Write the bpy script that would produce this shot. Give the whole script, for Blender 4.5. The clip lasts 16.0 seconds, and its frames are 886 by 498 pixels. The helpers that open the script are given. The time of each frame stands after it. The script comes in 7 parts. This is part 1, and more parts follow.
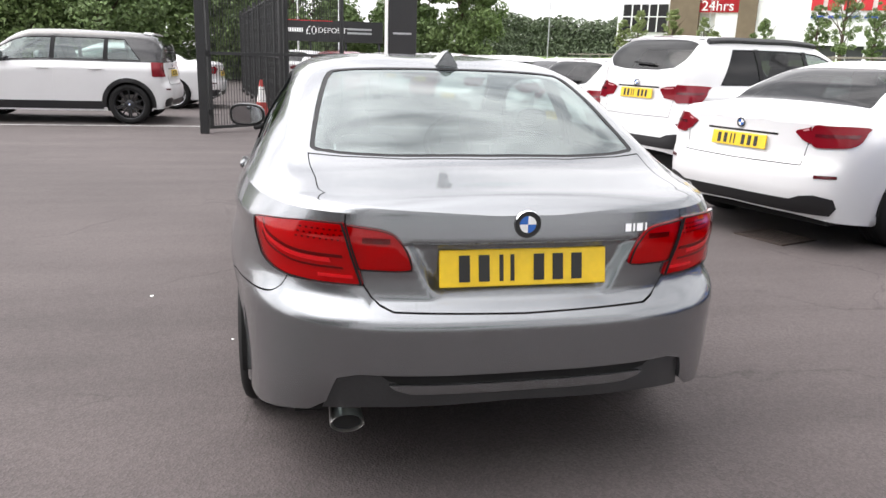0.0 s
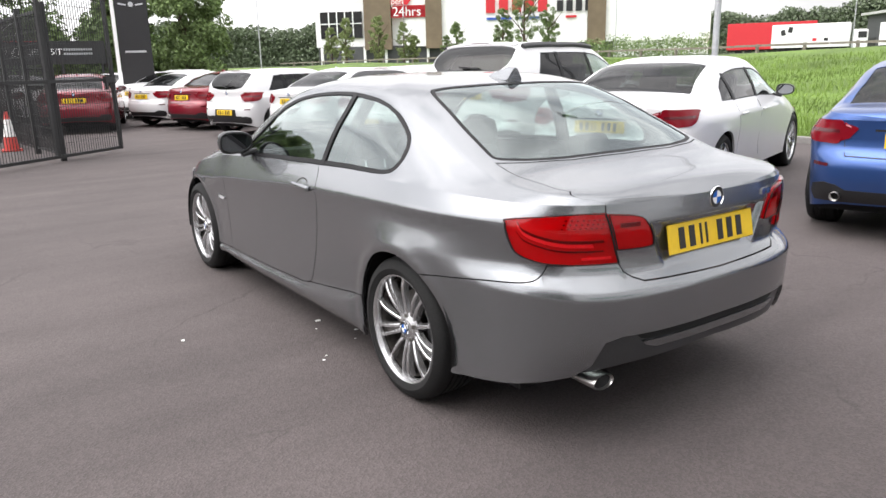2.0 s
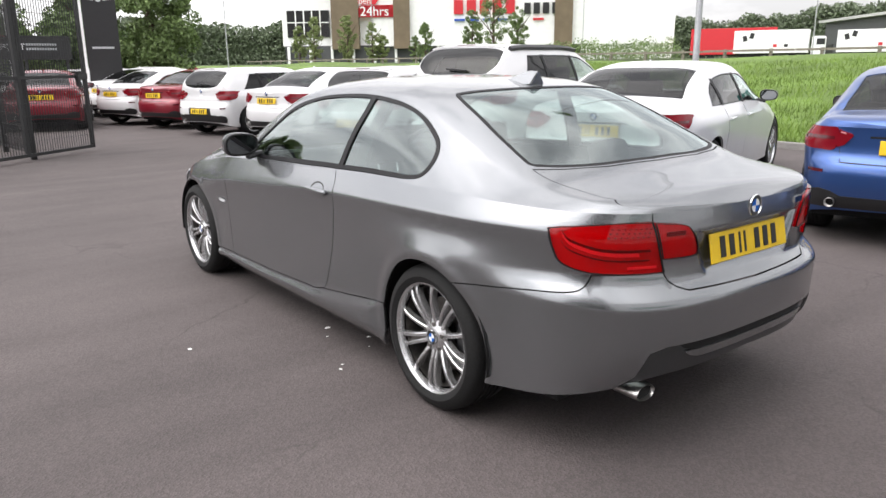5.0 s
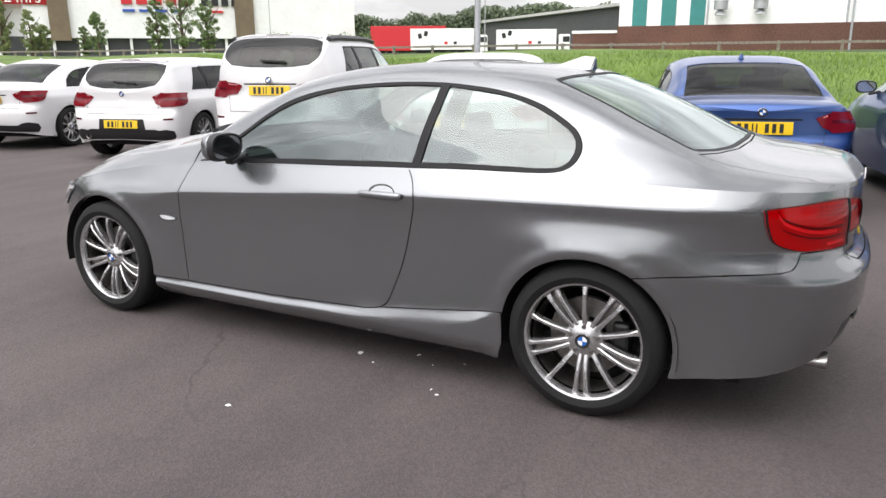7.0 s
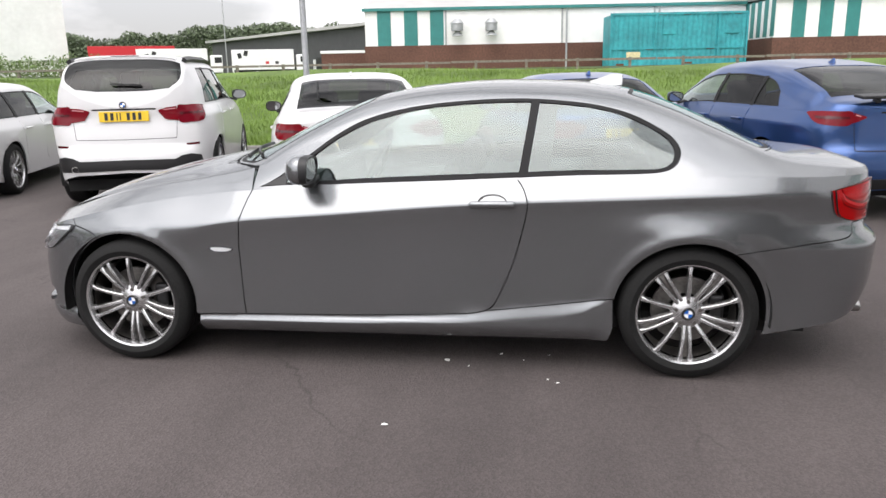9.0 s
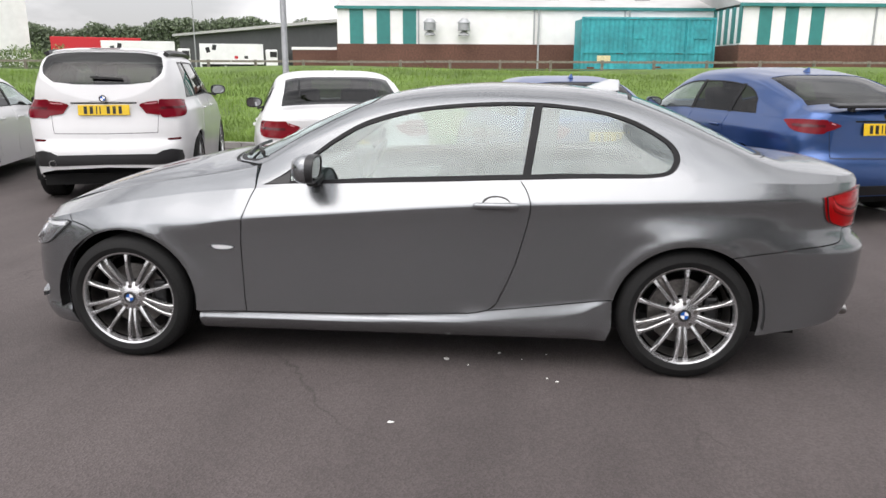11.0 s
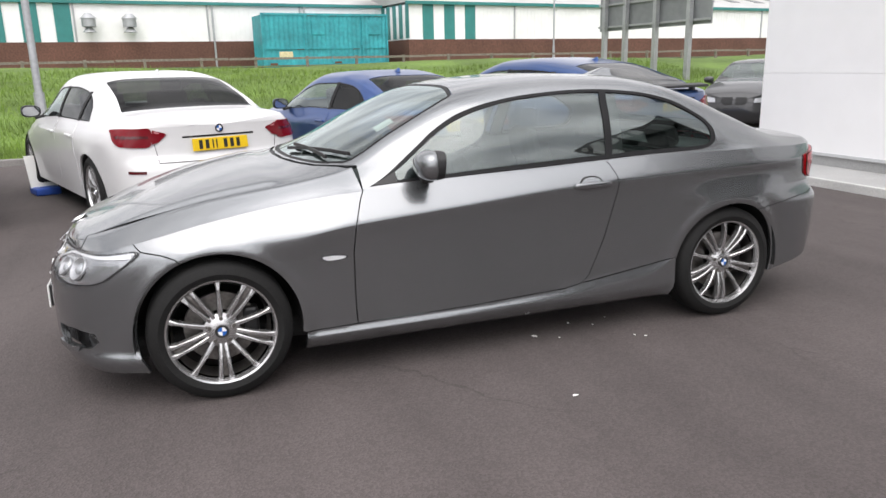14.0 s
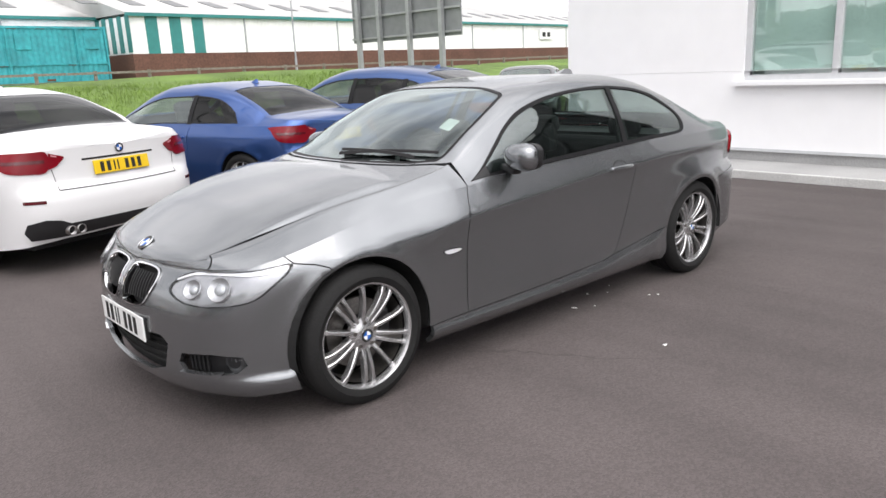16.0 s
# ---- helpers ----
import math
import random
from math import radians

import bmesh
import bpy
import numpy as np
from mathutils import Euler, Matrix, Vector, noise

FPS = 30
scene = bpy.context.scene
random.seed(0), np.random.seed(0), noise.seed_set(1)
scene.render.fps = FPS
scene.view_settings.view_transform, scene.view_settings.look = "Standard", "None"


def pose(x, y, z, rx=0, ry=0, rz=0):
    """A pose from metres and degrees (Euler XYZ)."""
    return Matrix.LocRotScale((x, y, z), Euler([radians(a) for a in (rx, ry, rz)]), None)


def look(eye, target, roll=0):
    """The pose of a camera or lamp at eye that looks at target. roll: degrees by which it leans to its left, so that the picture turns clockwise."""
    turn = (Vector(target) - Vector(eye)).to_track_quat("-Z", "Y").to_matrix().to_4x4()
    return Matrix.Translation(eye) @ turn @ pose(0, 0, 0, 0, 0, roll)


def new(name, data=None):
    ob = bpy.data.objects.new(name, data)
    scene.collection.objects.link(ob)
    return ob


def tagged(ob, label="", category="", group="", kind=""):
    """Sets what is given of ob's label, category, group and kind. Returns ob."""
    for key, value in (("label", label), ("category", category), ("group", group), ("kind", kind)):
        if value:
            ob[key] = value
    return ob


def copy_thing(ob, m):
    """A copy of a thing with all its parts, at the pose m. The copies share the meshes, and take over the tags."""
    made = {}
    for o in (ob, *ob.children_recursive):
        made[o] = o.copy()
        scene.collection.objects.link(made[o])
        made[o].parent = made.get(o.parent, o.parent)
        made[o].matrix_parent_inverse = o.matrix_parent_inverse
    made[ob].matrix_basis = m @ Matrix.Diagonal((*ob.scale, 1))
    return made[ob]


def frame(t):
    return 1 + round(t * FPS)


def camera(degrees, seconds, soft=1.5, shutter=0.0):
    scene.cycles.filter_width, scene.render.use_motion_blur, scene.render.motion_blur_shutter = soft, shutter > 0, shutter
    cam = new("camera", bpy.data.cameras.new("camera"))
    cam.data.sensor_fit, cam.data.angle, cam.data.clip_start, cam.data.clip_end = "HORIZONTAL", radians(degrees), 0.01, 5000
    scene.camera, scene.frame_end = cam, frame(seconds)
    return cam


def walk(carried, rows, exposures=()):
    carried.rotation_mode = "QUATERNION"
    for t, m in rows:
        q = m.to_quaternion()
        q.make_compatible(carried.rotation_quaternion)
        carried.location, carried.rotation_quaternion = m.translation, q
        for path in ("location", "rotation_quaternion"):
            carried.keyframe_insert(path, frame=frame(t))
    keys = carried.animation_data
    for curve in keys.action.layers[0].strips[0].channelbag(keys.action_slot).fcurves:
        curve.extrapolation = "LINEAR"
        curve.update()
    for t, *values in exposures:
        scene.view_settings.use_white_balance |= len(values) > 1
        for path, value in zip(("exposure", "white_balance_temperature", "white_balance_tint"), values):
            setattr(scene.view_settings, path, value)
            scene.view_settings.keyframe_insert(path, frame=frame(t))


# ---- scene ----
cam = camera(62.5, 16.0)
PATH = [
    (0, (-0.693, -4.281, 1.388), (-0.275, -2.393, 0.874), 1.8),
    (0.5, (-1.161, -4.237, 1.415), (-0.488, -2.426, 0.898), 2.1),
    (1, (-1.755, -4.141, 1.418), (-0.872, -2.42, 0.912), 0.3),
    (1.5, (-2.117, -4.084, 1.43), (-1.138, -2.414, 0.927), -0.2),
    (2, (-2.405, -3.942, 1.427), (-1.303, -2.347, 0.936), -1.4),
    (2.5, (-2.453, -3.931, 1.429), (-1.36, -2.328, 0.944), -1.1),
    (3, (-2.443, -3.937, 1.431), (-1.358, -2.328, 0.948), -0.9),
    (5.5, (-2.705, -3.521, 1.443), (-1.443, -2.052, 0.945), -0.3),
    (6, (-2.987, -3.131, 1.424), (-1.531, -1.85, 0.934), 0.6),
    (6.5, (-3.261, -2.63, 1.41), (-1.654, -1.546, 0.919), 0.3),
    (7, (-3.484, -2.17, 1.407), (-1.779, -1.256, 0.898), -0.3),
    (7.5, (-3.614, -1.742, 1.416), (-1.81, -1.049, 0.901), -2.0),
    (8, (-3.83, -1.285, 1.425), (-1.937, -0.847, 0.95), -1.4),
    (8.5, (-4.004, -0.904, 1.435), (-2.087, -0.582, 0.965), -2.0),
    (9, (-4.188, -0.703, 1.425), (-2.262, -0.435, 0.957), -1.1),
    (11.5, (-4.258, -0.425, 1.443), (-2.318, -0.317, 0.969), 1.1),
    (12, (-4.286, -0.121, 1.441), (-2.344, -0.135, 0.961), 2.2),
    (12.5, (-4.322, 0.249, 1.44), (-2.389, 0.134, 0.94), 1.3),
    (13, (-4.276, 0.688, 1.447), (-2.365, 0.372, 0.947), 0.7),
    (13.5, (-4.235, 1.053, 1.458), (-2.354, 0.583, 0.969), 0.2),
    (14, (-4.06, 1.517, 1.442), (-2.242, 0.843, 0.954), -1.3),
    (14.5, (-3.939, 1.922, 1.438), (-2.2, 1.072, 0.933), -0.3),
    (15, (-3.721, 2.376, 1.433), (-2.1, 1.32, 0.926), -1.2),
    (15.5, (-3.555, 2.767, 1.42), (-2.01, 1.593, 0.937), -2.5),
    (16, (-3.356, 3.136, 1.446), (-1.904, 1.846, 0.966), -2.6),
]
walk(cam, [(t, look(eye, target, roll)) for t, eye, target, roll in PATH], [(t, stops, 6580, 13.5) for t, stops in [(0, 0.32), (3, 0.18), (5.5, 0.07), (7.5, -0.08), (9, -0.18), (12.5, -0.33), (14, -0.25), (16, -0.10)]])

# ---- light ----
world = bpy.data.worlds.new("sky")
scene.world = world
world.use_nodes = True
wn, wl = world.node_tree.nodes, world.node_tree.links
wn.clear()
SUN_UP, SUN_ROUND = 57.0, 286.0
sky = wn.new("ShaderNodeTexSky")
sky.sky_type, sky.sun_disc = "NISHITA", False
sky.sun_elevation, sky.sun_rotation = radians(SUN_UP), radians(SUN_ROUND)
sky.air_density, sky.dust_density, sky.ozone_density = 1.0, 3.0, 1.0
coords = wn.new("ShaderNodeTexCoord")
cloud_map = wn.new("ShaderNodeMapping")
cloud_map.inputs["Scale"].default_value = (1.0, 1.0, 2.6)
cloud = wn.new("ShaderNodeTexNoise")
cloud.inputs["Scale"].default_value, cloud.inputs["Detail"].default_value = 3.2, 8.0
cloud_ramp = wn.new("ShaderNodeValToRGB")
cloud_ramp.color_ramp.elements[0].position, cloud_ramp.color_ramp.elements[1].position = 0.36, 0.62
cloud_ramp.color_ramp.elements[0].color = (0.34, 0.34, 0.34, 1)
grey_sky = wn.new("ShaderNodeHueSaturation")
grey_sky.inputs["Saturation"].default_value = 0.45
blend = wn.new("ShaderNodeMix")
blend.data_type = "RGBA"
bright = wn.new("ShaderNodeVectorMath")
bright.operation = "SCALE"
bright.inputs[0].default_value = (15.0, 15.2, 15.4)
sun_dot = wn.new("ShaderNodeVectorMath")
sun_dot.operation = "DOT_PRODUCT"
sun_dot.inputs[1].default_value = (math.sin(radians(SUN_ROUND)) * math.cos(radians(SUN_UP)), math.cos(radians(SUN_ROUND)) * math.cos(radians(SUN_UP)), math.sin(radians(SUN_UP)))
near_sun = wn.new("ShaderNodeMapRange")
near_sun.interpolation_type = "SMOOTHSTEP"
near_sun.inputs["From Min"].default_value, near_sun.inputs["From Max"].default_value = 0.3, 1.0
near_sun.inputs["To Min"].default_value, near_sun.inputs["To Max"].default_value = 0.78, 1.9
shine = wn.new("ShaderNodeBackground")
shine.inputs["Strength"].default_value = 0.14
wout = wn.new("ShaderNodeOutputWorld")
wl.new(coords.outputs["Generated"], cloud_map.inputs["Vector"])
wl.new(cloud_map.outputs[0], cloud.inputs["Vector"])
wl.new(cloud.outputs[0], cloud_ramp.inputs[0])
wl.new(sky.outputs[0], grey_sky.inputs["Color"])
wl.new(cloud_ramp.outputs[0], blend.inputs["Factor"])
wl.new(grey_sky.outputs[0], blend.inputs["A"])
wl.new(coords.outputs["Generated"], sun_dot.inputs[0])
wl.new(sun_dot.outputs["Value"], near_sun.inputs["Value"])
wl.new(near_sun.outputs[0], bright.inputs["Scale"])
wl.new(bright.outputs[0], blend.inputs["B"])
wl.new(blend.outputs["Result"], shine.inputs["Color"])
wl.new(shine.outputs[0], wout.inputs[0])

sun = new("sun", bpy.data.lights.new("sun", "SUN"))
sun.data.energy, sun.data.angle, sun.data.color = 1.3, radians(50), (1.0, 0.97, 0.92)
sun_way = Vector((math.sin(radians(SUN_ROUND)) * math.cos(radians(SUN_UP)), math.cos(radians(SUN_ROUND)) * math.cos(radians(SUN_UP)), math.sin(radians(SUN_UP))))
sun.matrix_world = look(sun_way * 50, (0, 0, 0))


# ---- materials ----
def principled(name, color, rough=0.5, metal=0.0, **more):
    mat = bpy.data.materials.new(name)
    mat.use_nodes = True
    b = mat.node_tree.nodes["Principled BSDF"]
    b.inputs["Base Color"].default_value = (*color, 1)
    b.inputs["Roughness"].default_value = rough
    b.inputs["Metallic"].default_value = metal
    for key, value in more.items():
        b.inputs[key.replace("_", " ")].default_value = value
    return mat


def grained(mat, scale, amount, bump=0.0, detail=4.0, big=0.0, big_scale=1.0, distance=0.01):
    """Varies a material's colour at two scales and gives it fine relief, in object metres."""
    nt = mat.node_tree
    n, l = nt.nodes, nt.links
    b = n["Principled BSDF"]
    color = tuple(b.inputs["Base Color"].default_value)
    tc = n.new("ShaderNodeTexCoord")
    fine = n.new("ShaderNodeTexNoise")
    fine.inputs["Scale"].default_value, fine.inputs["Detail"].default_value = scale, detail
    wide = n.new("ShaderNodeTexNoise")
    wide.inputs["Scale"].default_value, wide.inputs["Detail"].default_value = big_scale, 5.0
    l.new(tc.outputs["Object"], fine.inputs["Vector"])
    l.new(tc.outputs["Object"], wide.inputs["Vector"])
    m1 = n.new("ShaderNodeMapRange")
    m1.inputs["From Min"].default_value, m1.inputs["From Max"].default_value = 0.3, 0.7
    m1.inputs["To Min"].default_value, m1.inputs["To Max"].default_value = 1 - amount, 1 + amount
    m2 = n.new("ShaderNodeMapRange")
    m2.inputs["From Min"].default_value, m2.inputs["From Max"].default_value = 0.3, 0.7
    m2.inputs["To Min"].default_value, m2.inputs["To Max"].default_value = 1 - big, 1 + big
    l.new(fine.outputs[0], m1.inputs["Value"])
    l.new(wide.outputs[0], m2.inputs["Value"])
    mul = n.new("ShaderNodeMath")
    mul.operation = "MULTIPLY"
    l.new(m1.outputs[0], mul.inputs[0])
    l.new(m2.outputs[0], mul.inputs[1])
    vec = n.new("ShaderNodeVectorMath")
    vec.operation = "SCALE"
    vec.inputs[0].default_value = color[:3]
    l.new(mul.outputs[0], vec.inputs["Scale"])
    l.new(vec.outputs[0], b.inputs["Base Color"])
    if bump:
        bm = n.new("ShaderNodeBump")
        bm.inputs["Strength"].default_value, bm.inputs["Distance"].default_value = bump, distance
        l.new(fine.outputs[0], bm.inputs["Height"])
        l.new(bm.outputs[0], b.inputs["Normal"])
    return mat


def paint(name, color, metal=0.0, rough=0.4, coat=1.0):
    mat = principled(name, color, rough, metal, Coat_Weight=coat, Coat_Roughness=0.03)
    return grained(mat, 900.0, 0.06, big=0.02, big_scale=2.0)


def clear_glass(name, color, rough=0.0, mirror=0.10, power=3.5, sheen=(1, 1, 1)):
    """Thin glass: a mirror coat over a tinted see-through pane."""
    mat = bpy.data.materials.new(name)
    mat.use_nodes = True
    n, l = mat.node_tree.nodes, mat.node_tree.links
    n.clear()
    out = n.new("ShaderNodeOutputMaterial")
    see = n.new("ShaderNodeBsdfTransparent")
    see.inputs[0].default_value = (*color, 1)
    gloss = n.new("ShaderNodeBsdfGlossy")
    gloss.inputs["Roughness"].default_value = rough
    gloss.inputs["Color"].default_value = (*sheen, 1)
    # the gloss grows towards grazing, alike from both sides of the pane
    facing = n.new("ShaderNodeLayerWeight")
    facing.inputs["Blend"].default_value = 0.5
    steep = n.new("ShaderNodeMath")
    steep.operation = "POWER"
    steep.inputs[1].default_value = power
    l.new(facing.outputs["Facing"], steep.inputs[0])
    share = n.new("ShaderNodeMapRange")
    share.inputs["To Min"].default_value, share.inputs["To Max"].default_value = mirror, 1.0
    l.new(steep.outputs[0], share.inputs["Value"])
    mix = n.new("ShaderNodeMixShader")
    l.new(share.outputs[0], mix.inputs[0])
    l.new(see.outputs[0], mix.inputs[1])
    l.new(gloss.outputs[0], mix.inputs[2])
    l.new(mix.outputs[0], out.inputs[0])
    return mat


M_GREY = paint("grey_metallic_paint", (0.232, 0.241, 0.250), metal=0.86, rough=0.26, coat=0.7)
M_WHITE = paint("white_paint", (0.66, 0.66, 0.665), rough=0.35, coat=0.6)
M_BLUE = paint("blue_metallic_paint", (0.034, 0.085, 0.26), metal=0.7, rough=0.3, coat=0.7)
M_DEEPBLUE = paint("deep_blue_metallic_paint", (0.034, 0.082, 0.23), metal=0.7, rough=0.3, coat=0.7)
M_RED = paint("red_metallic_paint", (0.20, 0.004, 0.016), metal=0.3, rough=0.36)
M_DARKCAR = paint("dark_grey_paint", (0.03, 0.03, 0.032), metal=0.3, rough=0.36)
M_GLASS = clear_glass("tinted_glass", (0.56, 0.65, 0.62), mirror=0.125, power=3.4, sheen=(0.88, 0.96, 0.95))
M_DARKGLASS = clear_glass("privacy_glass", (0.13, 0.14, 0.14), mirror=0.04, power=6.0)
M_LENS = clear_glass("clear_lens", (0.95, 0.96, 0.97), mirror=0.02, power=6.0)
M_BLACK = grained(principled("black_plastic", (0.012, 0.012, 0.013), 0.45), 300, 0.2, bump=0.05)
M_TRIM = grained(principled("dull_black_trim", (0.008, 0.008, 0.009), 0.5, Specular_IOR_Level=0.22), 200, 0.2)
M_MATBLACK = grained(principled("dark_liner", (0.006, 0.006, 0.006), 0.9), 60, 0.3)
M_RUBBER = grained(principled("tyre_rubber", (0.010, 0.010, 0.010), 0.78, Specular_IOR_Level=0.3), 120, 0.25, bump=0.1)
M_ALLOY = grained(principled("silver_alloy", (0.52, 0.52, 0.525), 0.27, 0.85), 60, 0.05)
M_CHROME = principled("chrome", (0.85, 0.85, 0.86), 0.08, 1.0)
M_SILVER = principled("satin_silver", (0.6, 0.6, 0.62), 0.3, 0.8)
M_STEEL = grained(principled("brake_steel", (0.20, 0.19, 0.18), 0.4, 0.9), 80, 0.2)
M_REDLENS = principled("red_lamp_lens", (0.165, 0.004, 0.010), 0.15, 0.0, Specular_IOR_Level=0.3)
M_REDDARK = principled("dark_red_lamp_lens", (0.075, 0.003, 0.007), 0.12, 0.0, Coat_Weight=0.3, Coat_Roughness=0.02)
M_REDWINE = principled("wine_red_lamp_lens", (0.15, 0.004, 0.012), 0.14, 0.0, Specular_IOR_Level=0.35)
M_REDPALE = principled("pale_lamp_strip", (0.60, 0.26, 0.29), 0.2)
M_YELLOW = grained(principled("yellow_plate", (0.72, 0.48, 0.01), 0.35), 40, 0.05)
M_WHITEPLATE = grained(principled("white_plate", (0.75, 0.75, 0.74), 0.35), 40, 0.05)
M_PLATEINK = principled("plate_black", (0.01, 0.01, 0.01), 0.5)
M_BADGEBLUE = principled("badge_blue", (0.02, 0.12, 0.45), 0.2)
M_BADGEWHITE = principled("badge_white", (0.8, 0.8, 0.8), 0.2)
M_SEAT = grained(principled("dark_upholstery", (0.02, 0.02, 0.021), 0.75), 150, 0.3, bump=0.1)
M_STICKER = principled("white_paper", (0.8, 0.8, 0.78), 0.7)


# ---- building helpers ----
def link_mesh(name, verts, faces, material, parent=None, label="", smooth=False):
    me = bpy.data.meshes.new(name)
    me.from_pydata([tuple(v) for v in verts], [], [tuple(f) for f in faces])
    me.materials.append(material)
    if smooth:
        me.shade_smooth()
    ob = new(name, me)
    if parent is not None:
        ob.parent = parent
    if label:
        ob["label"] = label
    return ob


def part(name, bm, material, parent=None, label="", smooth=False):
    me = bpy.data.meshes.new(name)
    bmesh.ops.recalc_face_normals(bm, faces=bm.faces)
    bm.to_mesh(me)
    bm.free()
    me.materials.append(material)
    if smooth:
        me.shade_smooth()
        me.set_sharp_from_angle(angle=radians(35))
    ob = new(name, me)
    if parent is not None:
        ob.parent = parent
    if label:
        ob["label"] = label
    return ob


def add_box(bm, size, m=None, bevel=0.0, seg=2):
    m = m if m is not None else Matrix()
    r = bmesh.ops.create_cube(bm, size=1.0, matrix=m @ Matrix.Diagonal((*size, 1)))
    if bevel:
        edges = list({e for v in r["verts"] for e in v.link_edges})
        bmesh.ops.bevel(bm, geom=edges, offset=bevel, segments=seg, affect="EDGES", profile=0.5)
    return bm


def add_tube(bm, r1, r2, depth, m=None, seg=24, caps=True):
    bmesh.ops.create_cone(bm, cap_ends=caps, segments=seg, radius1=r1, radius2=r2, depth=depth, matrix=m if m is not None else Matrix())
    return bm


def box_part(name, size, m, material, parent=None, label="", bevel=0.0):
    return part(name, add_box(bmesh.new(), size, m, bevel), material, parent, label)


def lathe(profile, seg, axis="X"):
    """Vertices and faces of a profile of (radius, along) turned round an axis."""
    prof = np.array(profile, float)
    verts, faces, k = [], [], len(prof)
    for i in range(seg):
        a = 2 * math.pi * i / seg
        for r, h in prof:
            verts.append((h, r * math.cos(a), r * math.sin(a)))
    for i in range(seg):
        j = (i + 1) % seg
        for p in range(k - 1):
            faces.append((i * k + p, i * k + p + 1, j * k + p + 1, j * k + p))
    return verts, faces


def thing(name, label, category, group="", m=None):
    ob = new(name)
    ob.empty_display_size = 0.2
    if m is not None:
        ob.matrix_world = m
    return tagged(ob, label, category, group)


def smooth_step(a, b, x):
    q = np.clip((np.asarray(x, float) - a) / (b - a), 0, 1)
    return q * q * (3 - 2 * q)


def pchip(points):
    """A smooth curve through (x, y) points that never overshoots them."""
    p = np.array(sorted(points), float)
    x, y = p[:, 0], p[:, 1]
    h, s = np.diff(x), np.diff(y) / np.diff(x)
    d = np.zeros(len(x))
    for i in range(1, len(x) - 1):
        if s[i - 1] * s[i] > 0:
            w1, w2 = 2 * h[i] + h[i - 1], h[i] + 2 * h[i - 1]
            d[i] = (w1 + w2) / (w1 / s[i - 1] + w2 / s[i])
    d[0], d[-1] = s[0], s[-1]

    def f(q):
        q = np.asarray(q, float)
        c = np.clip(q, x[0], x[-1])
        i = np.clip(np.searchsorted(x, c) - 1, 0, len(x) - 2)
        t = (c - x[i]) / h[i]
        return (2 * t**3 - 3 * t**2 + 1) * y[i] + (t**3 - 2 * t**2 + t) * h[i] * d[i] + (3 * t**2 - 2 * t**3) * y[i + 1] + (t**3 - t**2) * h[i] * d[i + 1]

    return f


def spline(points, count):
    """A twice-smooth curve through 2D points, as count places along it."""
    p = np.array(points, float)
    t = np.r_[0, np.cumsum(np.linalg.norm(np.diff(p, axis=0), axis=1))]
    n, h = len(t), np.diff(t)
    a, b = np.eye(n), np.zeros((n, 2))
    for i in range(1, n - 1):
        a[i, i - 1 : i + 2] = h[i - 1], 2 * (h[i - 1] + h[i]), h[i]
        b[i] = 6 * ((p[i + 1] - p[i]) / h[i] - (p[i] - p[i - 1]) / h[i - 1])
    # flat ends: the curve meets its mirror image with no kink
    for i, k, sgn in ((0, 0, 1), (n - 1, n - 2, -1)):
        a[i] = 0
        if sgn > 0:
            a[i, :2] = 2 * h[0], h[0]
            b[i] = 6 * ((p[1] - p[0]) / h[0] - np.array([1.0, 0.0]))
        else:
            a[i, -2:] = h[-1], 2 * h[-1]
            b[i] = 6 * (np.array([-1.0, 0.0]) - (p[-1] - p[-2]) / h[-1])
    m = np.linalg.solve(a, b)
    q = np.linspace(0, t[-1], count)
    i = np.clip(np.searchsorted(t, q) - 1, 0, n - 2)
    u, v = ((t[i + 1] - q) / h[i])[:, None], ((q - t[i]) / h[i])[:, None]
    hh = (h[i] ** 2)[:, None] / 6
    return u * p[i] + v * p[i + 1] + ((u**3 - u) * m[i] + (v**3 - v) * m[i + 1]) * hh


def in_poly(pts, poly):
    x, y = pts[:, 0], pts[:, 1]
    inside = np.zeros(len(pts), bool)
    a, b = poly, np.roll(poly, -1, axis=0)
    for (x1, y1), (x2, y2) in zip(a, b):
        if y1 == y2:
            continue
        cross = ((y1 > y) != (y2 > y)) & (x < (x2 - x1) * (y - y1) / (y2 - y1) + x1)
        inside ^= cross
    return inside


def resample(poly, step):
    out = []
    p = np.array(poly, float)
    for a, b in zip(p, np.roll(p, -1, axis=0)):
        k = max(1, int(math.ceil(np.linalg.norm(b - a) / step)))
        out += [a + (b - a) * j / k for j in range(k)]
    return np.array(out)


def area(p):
    return 0.5 * np.sum(p[:, 0] * np.roll(p[:, 1], -1) - np.roll(p[:, 0], -1) * p[:, 1])


def inset(poly, gap):
    p = np.array(poly, float)
    if area(p) < 0:
        p = p[::-1]
    keep = np.linalg.norm(p - np.roll(p, 1, axis=0), axis=1) > 1e-6
    p = p[keep]
    e = np.roll(p, -1, axis=0) - p
    n = np.stack([-e[:, 1], e[:, 0]], 1) / np.linalg.norm(e, axis=1)[:, None]
    m = n + np.roll(n, 1, axis=0)
    m /= np.maximum((m * m).sum(1), 0.7)[:, None] / 2
    return p + m * gap


